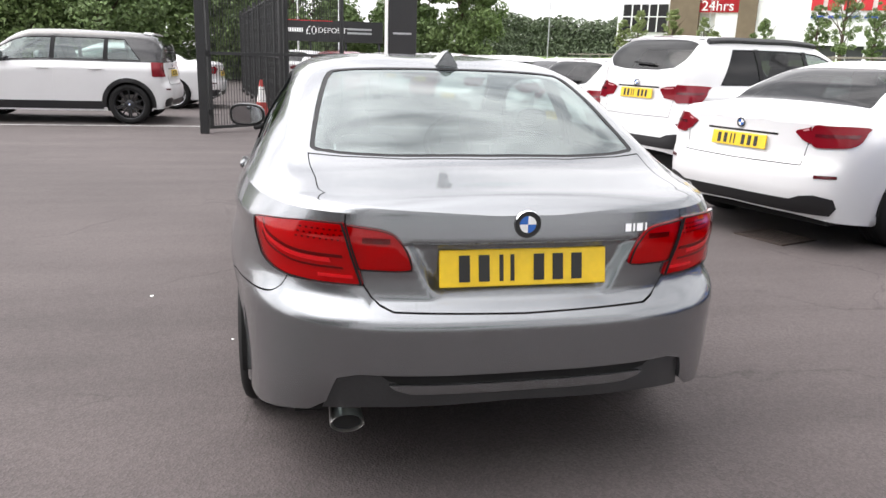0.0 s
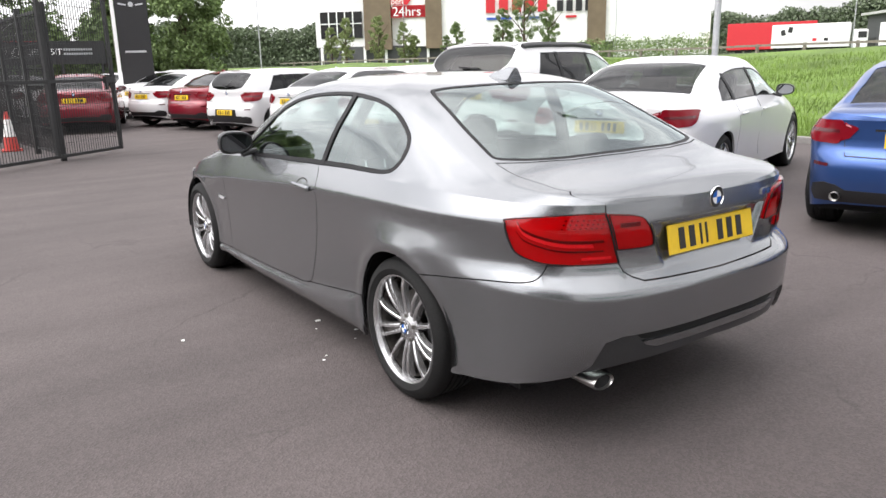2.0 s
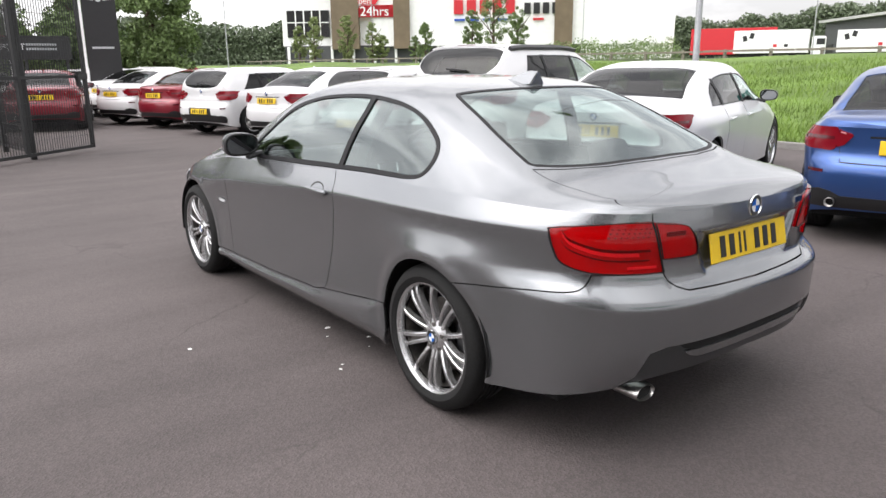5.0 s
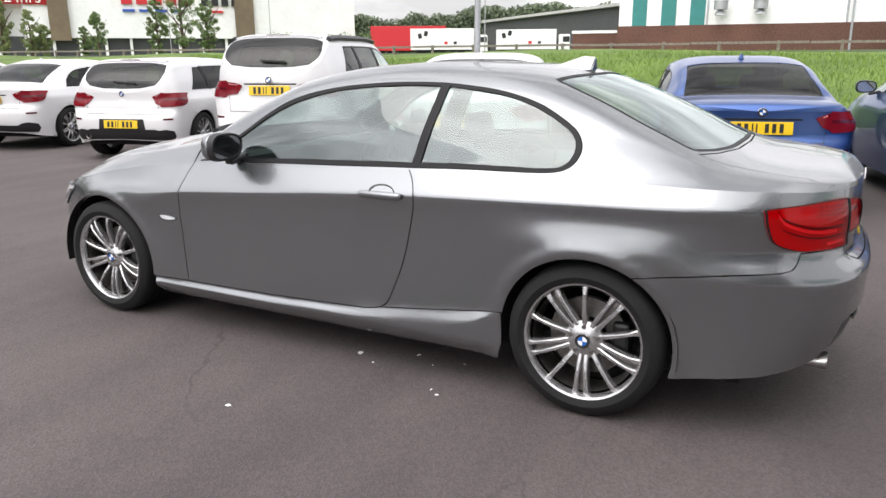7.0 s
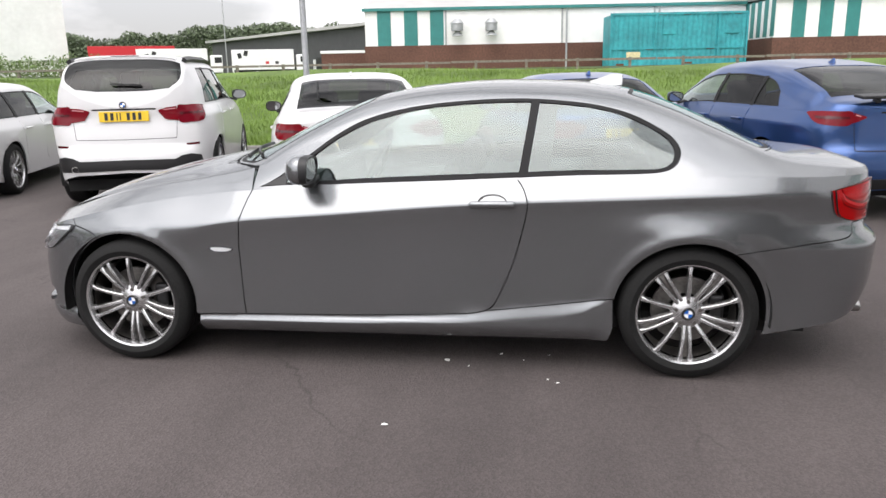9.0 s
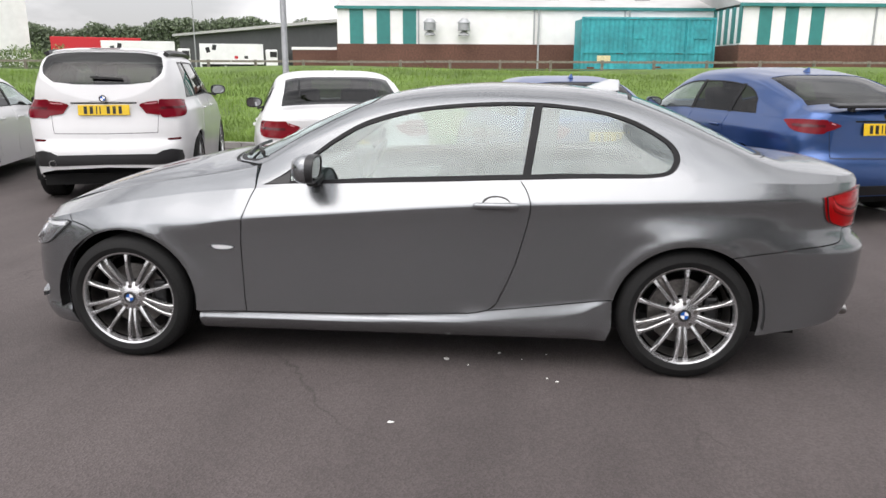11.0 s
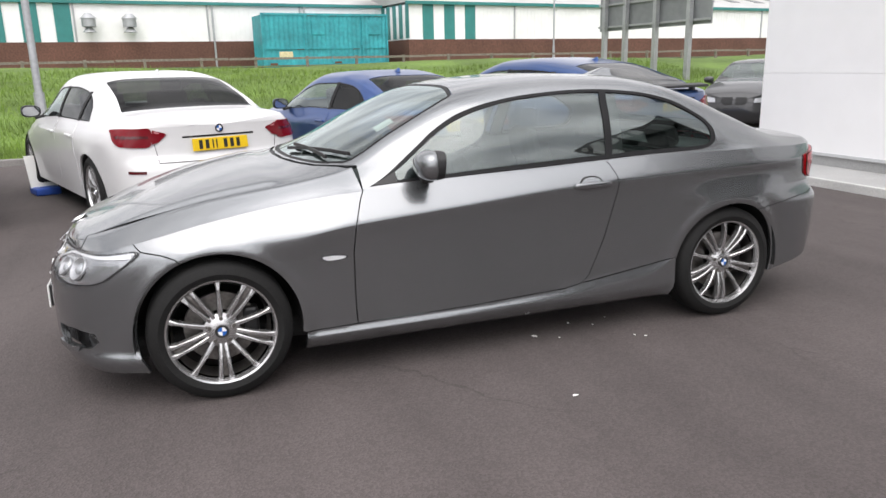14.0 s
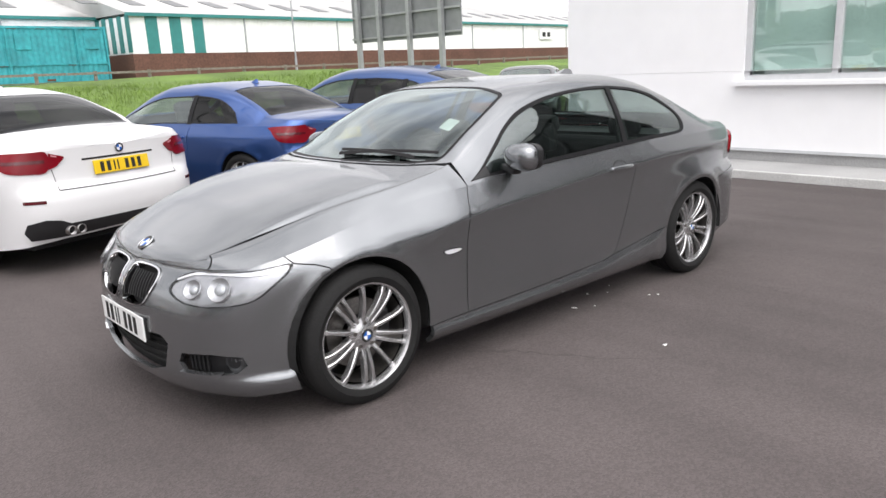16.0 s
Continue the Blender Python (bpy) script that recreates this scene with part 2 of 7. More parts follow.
def curved(points, count=40, closed=False):
    """A smooth 2D line through points (Catmull-Rom)."""
    p = np.array(points, float)
    if closed:
        p = np.vstack([p[-1], p, p[0], p[1]])
    else:
        p = np.vstack([2 * p[0] - p[1], p, 2 * p[-1] - p[-2]])
    out, segs = [], len(p) - 3
    per = max(2, count // segs)
    for i in range(segs):
        a, b, c, d = p[i : i + 4]
        for t in np.arange(per) / per:
            out.append(0.5 * (2 * b + (c - a) * t + (2 * a - 5 * b + 4 * c - d) * t**2 + (3 * b - a - 3 * c + d) * t**3))
    if not closed:
        out.append(p[-2])
    return np.array(out)


def panel(name, surf, outer, material, parent, holes=(), step=0.045, gap=0.0025, flange=0.02, lift=0.0, label="", flip=False, lines=()):
    """One sheet of a body's surface, cut out along an outline in the surface's own two coordinates, with its edges turned in."""
    from mathutils.geometry import delaunay_2d_cdt

    loops = [inset(resample(outer, step), gap)] + [inset(resample(h, step), -gap) for h in holes]
    lo, hi = loops[0].min(0), loops[0].max(0)
    gx, gy = np.arange(lo[0], hi[0], step), np.arange(lo[1], hi[1], step)
    grid = np.array(np.meshgrid(gx, gy)).reshape(2, -1).T
    ok = in_poly(grid, loops[0])
    for h in loops[1:]:
        ok &= ~in_poly(grid, h)
    edge = np.vstack(loops)
    grid = grid[ok]
    if len(grid):
        far = np.array([np.min(np.abs(edge - g).max(1)) for g in grid])
        grid = grid[far > 0.45 * step]
    extra = []
    for ln in lines:
        ln = np.array(ln, float)
        ok = in_poly(ln, loops[0])
        for h in loops[1:]:
            ok &= ~in_poly(ln, h)
        near = np.array([np.min(np.linalg.norm(edge - q, axis=1)) > 0.004 for q in ln])
        extra.append((ln, ok & near))
        if len(grid):
            far = np.array([np.min(np.linalg.norm(ln - g, axis=1)) for g in grid])
            grid = grid[far > 0.4 * step]
    pts, edges, k = np.vstack([edge, grid]), [], 0
    for lp in loops:
        edges += [(k + i, k + (i + 1) % len(lp)) for i in range(len(lp))]
        k += len(lp)
    for ln, ok in extra:
        ids = {}
        for i in np.flatnonzero(ok):
            ids[i] = len(pts)
            pts = np.vstack([pts, ln[i]])
        edges += [(ids[i], ids[i + 1]) for i in ids if i + 1 in ids]
    v2, e2, f2, *_ = delaunay_2d_cdt([Vector(p) for p in pts], edges, [], 0, 1e-6)
    v2 = np.array([tuple(v) for v in v2])
    tri = np.array([f for f in f2 if len(f) == 3])
    mid = v2[tri].mean(1)
    ok = in_poly(mid, loops[0])
    for h in loops[1:]:
        ok &= ~in_poly(mid, h)
    tri = tri[ok]
    p3 = surf(v2[:, 0], v2[:, 1])
    e = 2e-3
    du = surf(v2[:, 0] + e, v2[:, 1]) - surf(v2[:, 0] - e, v2[:, 1])
    dv = surf(v2[:, 0], v2[:, 1] + e) - surf(v2[:, 0], v2[:, 1] - e)
    nn = np.cross(du, dv)
    nn /= np.maximum(np.linalg.norm(nn, axis=1), 1e-12)[:, None]
    away = p3 - np.c_[np.zeros(len(p3)), p3[:, 1] * 0.75, np.full(len(p3), 0.55)]
    nn *= np.sign((nn * away).sum(1) + 1e-12)[:, None]
    p3 = p3 + nn * lift
    # outline edges: used by one triangle only
    seen = {}
    for t in tri:
        for a, b in ((t[0], t[1]), (t[1], t[2]), (t[2], t[0])):
            key = (min(a, b), max(a, b))
            seen[key] = None if key in seen else (a, b)
    rim = [ab for ab in seen.values() if ab is not None]
    verts, norms, faces = list(p3), list(nn), [tuple(t) for t in tri]
    fn = np.cross(p3[tri[:, 1]] - p3[tri[:, 0]], p3[tri[:, 2]] - p3[tri[:, 0]])
    turned = (fn * nn[tri[:, 0]]).sum(1) < 0
    faces = [f[::-1] if w else f for f, w in zip(faces, turned)]
    if flange:
        turn_of = {}
        for f in faces:
            for a, b in zip(f, f[1:] + f[:1]):
                turn_of[(a, b)] = 1
        for a, b in rim:
            if (a, b) not in turn_of:
                a, b = b, a
            along = p3[b] - p3[a]
            out = np.cross(along, nn[a])
            out /= max(np.linalg.norm(out), 1e-9)
            k = len(verts)
            verts += [p3[a], p3[b], p3[b] - nn[b] * flange, p3[a] - nn[a] * flange]
            norms += [out] * 4
            faces.append((k + 1, k, k + 3, k + 2))
    verts, norms = np.array(verts), np.array(norms)
    if flip:
        verts, norms = verts * (-1, 1, 1), norms * (-1, 1, 1)
        faces = [f[::-1] for f in faces]
    ob = link_mesh(name, verts, faces, material, parent, label, smooth=True)
    ob.data.normals_split_custom_set_from_vertices([tuple(n) for n in norms])
    return ob


def both(name, surf, outer, material, parent, **k):
    return [panel(name, surf, outer, material, parent, flip=f, **k) for f in (False, True)]

M_LAMPCASE = grained(principled("lamp_housing", (0.40, 0.40, 0.41), 0.26, 0.75), 90, 0.12)
M_LAMPBROW = principled("lamp_brow", (0.74, 0.74, 0.75), 0.25, 0.3)
M_DIFFUSER = grained(principled("dark_grey_plastic", (0.055, 0.056, 0.058), 0.38, 0.3), 300, 0.15)
M_PIPE = grained(principled("dull_exhaust_steel", (0.42, 0.41, 0.40), 0.28, 1.0), 40, 0.15)
M_REDGLASS = clear_glass("red_lamp_cover", (0.90, 0.085, 0.12), mirror=0.03, power=5.0)
M_LAMPRED = principled("red_lamp_body", (0.47, 0.016, 0.036), 0.4)
M_MIRROR = principled("mirror_silver", (0.42, 0.43, 0.44), 0.03, 1.0)
M_LAMPDARK = principled("dark_lamp_body", (0.09, 0.006, 0.008), 0.4)
M_LAMPPALE = principled("pale_lamp_body", (0.85, 0.7, 0.7), 0.3)
M_DARKRIM = grained(principled("dark_alloy", (0.05, 0.05, 0.053), 0.35, 0.6), 60, 0.1)


# ---- cars ----
SILL_HIGH = pchip([(-1.05, 0.388), (-0.8, 0.375), (-0.6, 0.357), (-0.45, 0.325), (-0.3, 0.298), (0.2, 0.272), (0.77, 0.263), (1.05, 0.258)])
SILL_LOW = pchip([(-1.05, 0.382), (-0.98, 0.36), (-0.88, 0.31), (-0.75, 0.28), (-0.5, 0.258), (-0.2, 0.246), (0.4, 0.232), (1.05, 0.22)])


class Body:
    """A car's outer skin: walls round it, over (u along the outline from the tail's middle, z), and an upper skin over
    (t along the middle line from tail to nose, s across from shoulder 0 to middle 1)."""

    def __init__(self, plan, ztop, mid, edge_x, edge_z, crease, rear, front, axle=1.38, recess=None, sill=True, hard=1.0, r_arch=0.355, overhang=1.0):
        c = spline(plan, 1200)
        self.u = np.r_[0, np.cumsum(np.linalg.norm(np.diff(c, axis=0), axis=1))]
        self.px, self.py = np.maximum(c[:, 0], 0), c[:, 1]
        d = np.gradient(c, axis=0)
        d /= np.linalg.norm(d, axis=1)[:, None]
        self.nx, self.ny = d[:, 1], -d[:, 0]
        self.length = self.u[-1]
        self.ztop, self.crease = pchip(ztop), pchip(crease)
        self.rear, self.front = pchip(rear), pchip(front)
        self.edge_x, self.edge_z = pchip(edge_x), pchip(edge_z)
        self.axle, self.recess, self.sill, self.hard, self.r_arch, self.overhang = axle, recess, sill, hard, r_arch, overhang
        top = self.walls(self.u, self.ztop(self.py))
        self.top_y, self.top_x, self.top_z = top[:, 1], -top[:, 0], top[:, 2]
        order = np.argsort(self.top_y)
        self.top_y, self.top_x, self.top_z = self.top_y[order], self.top_x[order], self.top_z[order]
        self.tail, self.nose = self.top_y[0], self.top_y[-1]
        mid = [p for p in mid if self.tail + 0.01 < p[0] < self.nose - 0.01]
        mid = [(self.tail, self.top_z[0])] + mid + [(self.nose, self.top_z[-1])]
        self.mid = pchip(mid)
        self.ys = np.linspace(self.tail, self.nose, 1500)
        zs = self.mid(self.ys)
        self.ts = np.r_[0, np.cumsum(np.hypot(np.diff(self.ys), np.diff(zs)))]

    def at_y(self, y):
        return float(np.interp(y, self.py, self.u))

    def rear_x(self, x):
        k = np.argmax(self.px)
        return float(np.interp(x, self.px[:k], self.u[:k]))

    def front_x(self, x):
        k = np.argmax(self.px)
        return float(np.interp(-x, -self.px[k:], self.u[k:]))

    def side_offset(self, z, y):
        zc = self.crease(y)
        dz = np.clip(zc - z, 0, 9)
        below = -0.024 * (1 - np.exp(-dz / 0.15)) - 0.012 * dz if self.sill else -0.085 * dz**1.6
        r = np.interp(y, [-2.2, -1.9, 0.9, 1.35], [0.03, 0.006, 0.006, 0.045]) * self.hard
        k = np.interp(y, [-2.1, -1.4, 0.8, 1.3], [0.6, 0.56, 0.56, 0.8])
        above = -k * r * np.log1p(np.exp(np.clip((z - zc) / r, -40, 40)))
        d = below + above
        if self.sill:
            zh = SILL_HIGH(np.clip(y, -1.05, 1.05))
            zl = SILL_LOW(np.clip(y, -1.05, 1.05))
            mask = smooth_step(-1.04, -0.9, y)
            d = d + 0.015 * mask * (1 - smooth_step(zl, zh, z)) - 0.05 * mask * (1 - smooth_step(1.0, 1.08, y)) * (1 - smooth_step(0.14, 0.245, z)) - 0.02 * (1 - smooth_step(0.14, 0.20, z))
        for s in (-1, 1):
            q = np.hypot(y - s * self.axle, z - 0.318)
            d = d + 0.009 * np.exp(-(((q - self.r_arch - 0.012) / 0.035) ** 2)) * (z > 0.2)
        if self.sill:
            d = d + 0.034 * np.exp(-(np.abs((y + 1.44) / 0.34) ** 2.6)) * (1 - smooth_step(0.69, 0.83, z)) * smooth_step(0.34, 0.66, z)
            # the tail draws in above the bumper
            d = d - 0.032 * (1 - smooth_step(-2.22, -1.5, y)) * smooth_step(0.655, 0.74, z)
            # the bumper's shoulder runs round the rear corner
            d = d + 0.020 * (1 - smooth_step(-2.05, -1.62, y)) * (1 - smooth_step(0.622, 0.70, z))
        else:
            d = d + 0.016 * np.exp(-(((y + 1.3) / 0.38) ** 2) - (((z - 0.72) / 0.10) ** 2))
        d = d + 0.010 * np.exp(-(((y - 1.35) / 0.38) ** 2) - (((z - 0.72) / 0.10) ** 2))
        return d

    def walls(self, u, z):
        u, z = np.asarray(u, float), np.asarray(z, float)
        sgn = np.where((u < 0) | (u > self.length), -1.0, 1.0)
        q = np.where(u < 0, -u, np.where(u > self.length, 2 * self.length - u, u))
        px, py = np.interp(q, self.u, self.px), np.interp(q, self.u, self.py)
        nx, ny = np.interp(q, self.u, self.nx), np.interp(q, self.u, self.ny)
        w = nx**2
        w = w * w * (3 - 2 * w)
        d = w * self.side_offset(z, py) + (1 - w) * np.where(ny < 0, self.rear(z), self.front(z))
        if self.recess is not None:
            x1, z1, z2, deep = self.recess
            cut = (1 - smooth_step(x1 - 0.05 - 0.55 * (z2 - z), x1 - 0.55 * (z2 - z), px)) * smooth_step(z1, z1 + 0.06, z) * (1 - smooth_step(z2 - 0.012, z2, z))
            d = d - np.where(ny < -0.5, deep * cut, 0)
        return np.stack([-sgn * (px + nx * d), self.drawn(py + ny * d), z], -1)

    def drawn(self, y):
        """Shortens the overhang behind the rear wheels."""
        return np.where(y < -1.75, -1.75 + (y + 1.75) * self.overhang, y)

    def t_of(self, y):
        return np.interp(y, self.ys, self.ts)

    def section(self, y):
        x0, z0 = np.interp(y, self.top_y, self.top_x), np.interp(y, self.top_y, self.top_z)
        zc = self.mid(y)
        x1 = np.minimum(self.edge_x(y), x0 * 0.93)
        z1 = np.minimum(np.maximum(self.edge_z(y), z0 + 0.3 * (zc - z0)), zc)
        return x0, z0, x1, z1, zc

    def upper(self, t, s):
        t, s = np.asarray(t, float), np.asarray(s, float)
        sgn = np.where(s > 1, -1.0, 1.0)
        s = np.where(s > 1, 2 - s, s)
        y = np.interp(t, self.ts, self.ys)
        x0, z0, x1, z1, zc = self.section(y)
        fa = 0.8
        ax, az = x0 + (x1 - x0) * fa, z0 + (z1 - z0) * fa
        q = np.minimum(s / 0.4, 1.0)
        bow = 0.014 * 16 * np.clip(q, 0, 1) ** 2 * (1 - np.clip(q, 0, 1)) ** 2 * np.clip((z1 - z0) / 0.4, 0, 1)
        b = np.clip((s - 0.4) / 0.6, 0, 1)
        hx, hz = ax + (x1 - ax) * 1.5, az + (z1 - az) * 1.5
        gx = x1 * 0.62
        hz = np.minimum(hz, zc)
        cx = (1 - b) ** 3 * ax + 3 * (1 - b) ** 2 * b * hx + 3 * (1 - b) * b**2 * gx
        cz = (1 - b) ** 3 * az + 3 * (1 - b) ** 2 * b * hz + 3 * (1 - b) * b**2 * zc + b**3 * zc
        x = np.where(s <= 0.4, x0 + (ax - x0) * q + bow, cx)
        z = np.where(s <= 0.4, z0 + (az - z0) * q, cz)
        return np.stack([-sgn * x, y, z], -1)

    def side(self, pts):
        """(y, z) seen from the side, on the upper skin's flank."""
        out = []
        for y, z in pts:
            _, z0, _, z1, _ = self.section(np.array(y))
            out.append((float(self.t_of(y)), 0.4 * float((z - z0) / max(0.8 * (z1 - z0), 1e-3))))
        return np.array(out)

    def above(self, pts):
        """(x, y) seen from above, on the upper skin; x counts from the middle to the left side."""
        out, ss = [], np.linspace(0, 1, 300)
        for x, y in pts:
            t = float(self.t_of(y))
            xs = -self.upper(np.full(300, t), ss)[:, 0]
            out.append((t, float(np.interp(-abs(x), -xs, ss))))
        return np.array(out)


def mirror_s(left):
    left = np.array(left, float)
    return np.vstack([left, (left * (1, -1) + (0, 2))[::-1]])


def mirror_u(left, axis=0.0):
    left = np.array(left, float)
    return np.vstack([left, (left * (-1, 1) + (2 * axis, 0))[::-1]])


def arc(cy, cz, r, a1, a2, count=24):
    return [(cy + r * math.cos(radians(a)), cz + r * math.sin(radians(a))) for a in np.linspace(a1, a2, count)]


def roundel(parent, m, r, name="badge"):
    """A round black badge with blue and white quarters and a bright rim."""
    b = new(name, None)
    verts, faces = lathe([(0, 0.0), (r, 0.0), (r, 0.004), (r * 0.94, 0.006), (0, 0.006)], 32)
    ob = link_mesh("badge", [m @ Vector((x, y, z)) for x, y, z in verts], faces, M_PLATEINK, parent, "round blue and white badge", smooth=False)
    bpy.data.objects.remove(b)
    ring_v, ring_f = lathe([(r * 0.93, 0.004), (r * 0.97, 0.0085), (r * 1.02, 0.004)], 32)
    link_mesh("rim", [m @ Vector(v) for v in ring_v], ring_f, M_CHROME, ob)
    for k in range(4):
        verts = [Vector((0.007, 0, 0))] + [Vector((0.007, 0.62 * r * math.cos(a), 0.62 * r * math.sin(a))) for a in np.linspace(k * math.pi / 2, (k + 1) * math.pi / 2, 8)]
        link_mesh("quarter", [m @ v for v in verts], [tuple(range(9))], M_BADGEBLUE if k % 2 else M_BADGEWHITE, ob)
    return ob


def wheel(parent, m, radius=0.318, width=0.235, rim_r=0.238, front=False, fine=True, name="wheel", alloy=None):
    """A wheel whose outer face looks along local +x: tyre, alloy rim, spokes, disc, bolts and cap."""
    alloy = alloy or M_ALLOY
    w = new(name)
    w.parent = parent
    w.matrix_local = m
    seg = 56 if fine else 32
    R, h = radius, width / 2
    prof = [(rim_r - 0.004, -h + 0.02), (rim_r + 0.012, -h + 0.004), (R - 0.05, -h - 0.006), (R - 0.018, -h + 0.006), (R - 0.004, -h + 0.026), (R, -h + 0.06)]
    for k in (-0.045, -0.015, 0.015, 0.045):
        prof += [(R, k - 0.006), (R - 0.006, k - 0.004), (R - 0.006, k + 0.004), (R, k + 0.006)]
    prof += [(R, h - 0.06), (R - 0.004, h - 0.026), (R - 0.018, h - 0.006), (R - 0.05, h + 0.006), (rim_r + 0.014, h - 0.001), (rim_r + 0.004, h - 0.006), (rim_r - 0.004, h - 0.02)]
    v, f = lathe(prof, seg)
    link_mesh("tyre", v, f, M_RUBBER, w, "black rubber tyre", smooth=True).data.set_sharp_from_angle(angle=radians(40))
    v, f = lathe([(rim_r - 0.002, -h + 0.03), (rim_r - 0.03, -0.02), (rim_r - 0.022, h - 0.038)], seg)
    link_mesh("rim_barrel", v, f, M_STEEL, w, smooth=True)
    v, f = lathe([(rim_r - 0.012, h - 0.040), (rim_r - 0.011, h - 0.022), (rim_r - 0.005, h - 0.010), (rim_r + 0.003, h - 0.006), (rim_r + 0.006, h - 0.016)], seg)
    rim = link_mesh("rim", v, f, alloy, w, "alloy rim with split spokes", smooth=True)
    rim.data.set_sharp_from_angle(angle=radians(30))
    face = h - 0.012

    def spoke(a, off, base, tip, r0, r1, sunk=0.0, title="spoke", metal=alloy):
        bm = bmesh.new()
        ring = []
        for q in np.linspace(0, 1, 6):
            r = r0 + (r1 - r0) * q
            x = face - sunk - 0.028 * (1 - q) ** 2 - 0.012 * q**4
            half = base + (tip - base) * q + 0.006 * max(0, q - 0.8) / 0.2
            shift = off * (0.6 + 0.75 * q)
            sec = [(x - 0.03, -half - 0.003), (x - 0.004, -half), (x, -half * 0.55), (x, half * 0.55), (x - 0.004, half), (x - 0.03, half + 0.003)]
            row = []
            for sx, sy in sec:
                yy, zz = sy + shift, r
                row.append(bm.verts.new((sx, yy * math.cos(a) - zz * math.sin(a), yy * math.sin(a) + zz * math.cos(a))))
            ring.append(row)
        for r_a, r_b in zip(ring, ring[1:]):
            for k in range(5):
                bm.faces.new((r_a[k], r_a[k + 1], r_b[k + 1], r_b[k]))
        part(title, bm, metal, rim, smooth=False)

    for k in range(5):
        a = 2 * math.pi * k / 5 + math.pi
        spoke(a, 0.0, 0.006, 0.012, 0.06, rim_r - 0.014, 0.026, "spoke_web", M_STEEL)
        spoke(a, 0.0175, 0.0092, 0.0066, 0.06, rim_r - 0.008)
        spoke(a, -0.0175, 0.0092, 0.0066, 0.06, rim_r - 0.012)
        spoke(a + math.pi / 5, 0.0, 0.0100, 0.0066, 0.06, rim_r - 0.012)
    v, f = lathe([(0.075, face - 0.06), (0.078, face - 0.034), (0.05, face - 0.022), (0.036, face - 0.016), (0.0, face - 0.016)], 30)
    hub = link_mesh("hub", v, f, alloy, w, "alloy hub", smooth=True)
    hub.data.set_sharp_from_angle(angle=radians(30))
    if fine:
        for k in range(5):
            a = 2 * math.pi * k / 5
            bm = add_tube(bmesh.new(), 0.011, 0.009, 0.02, pose(face - 0.028, -0.056 * math.sin(a), 0.056 * math.cos(a), 0, 90), 10)
            part("wheel_bolt", bm, M_STEEL, hub)
    roundel(hub, pose(face - 0.016, 0, 0), 0.031)
    v, f = lathe([(0.08, -0.005), (0.16, -0.005), (0.16, 0.018), (0.08, 0.018)], 32)
    link_mesh("brake_disc", v, f, M_STEEL, w, "steel brake disc", smooth=False)
    bm = add_box(bmesh.new(), (0.07, 0.07, 0.16), pose(0.01, 0.135, 0.0), 0.015)
    part("brake_caliper", bm, M_BLACK, w)
    return w


def plate(parent, m, yellow=True, name="number_plate"):
    """A registration plate; its characters become plain bars. Its face looks along local -y, x runs across."""
    bm = add_box(bmesh.new(), (0.52, 0.008, 0.111), m, 0.003, 1)
    ob = part(name, bm, M_YELLOW if yellow else M_WHITEPLATE, parent, "yellow registration plate" if yellow else "white registration plate")
    for k, x in enumerate((-0.185, -0.125, -0.072, -0.038, 0.045, 0.105, 0.165)):
        wide = 0.012 if k in (2, 3) else 0.033
        box_part("character_bar", (wide, 0.002, 0.079), m @ pose(x, -0.0052, 0), M_PLATEINK, ob)
    return ob


def seat(parent, m, name="seat"):
    s = new(name)
    s.parent, s.matrix_local = parent, m
    s["label"] = "dark upholstered car seat"
    box_part("cushion", (0.50, 0.50, 0.16), pose(0, 0.02, 0.30, 8), M_SEAT, s, bevel=0.05)
    box_part("backrest", (0.48, 0.13, 0.58), pose(0, -0.28, 0.62, -16), M_SEAT, s, bevel=0.06)
    box_part("headrest", (0.25, 0.10, 0.18), pose(0, -0.40, 1.01, -12), M_SEAT, s, bevel=0.045)
    for x in (-0.06, 0.06):
        box_part("headrest_post", (0.012, 0.012, 0.12), pose(x, -0.385, 0.92, -14), M_CHROME, s)
    return s


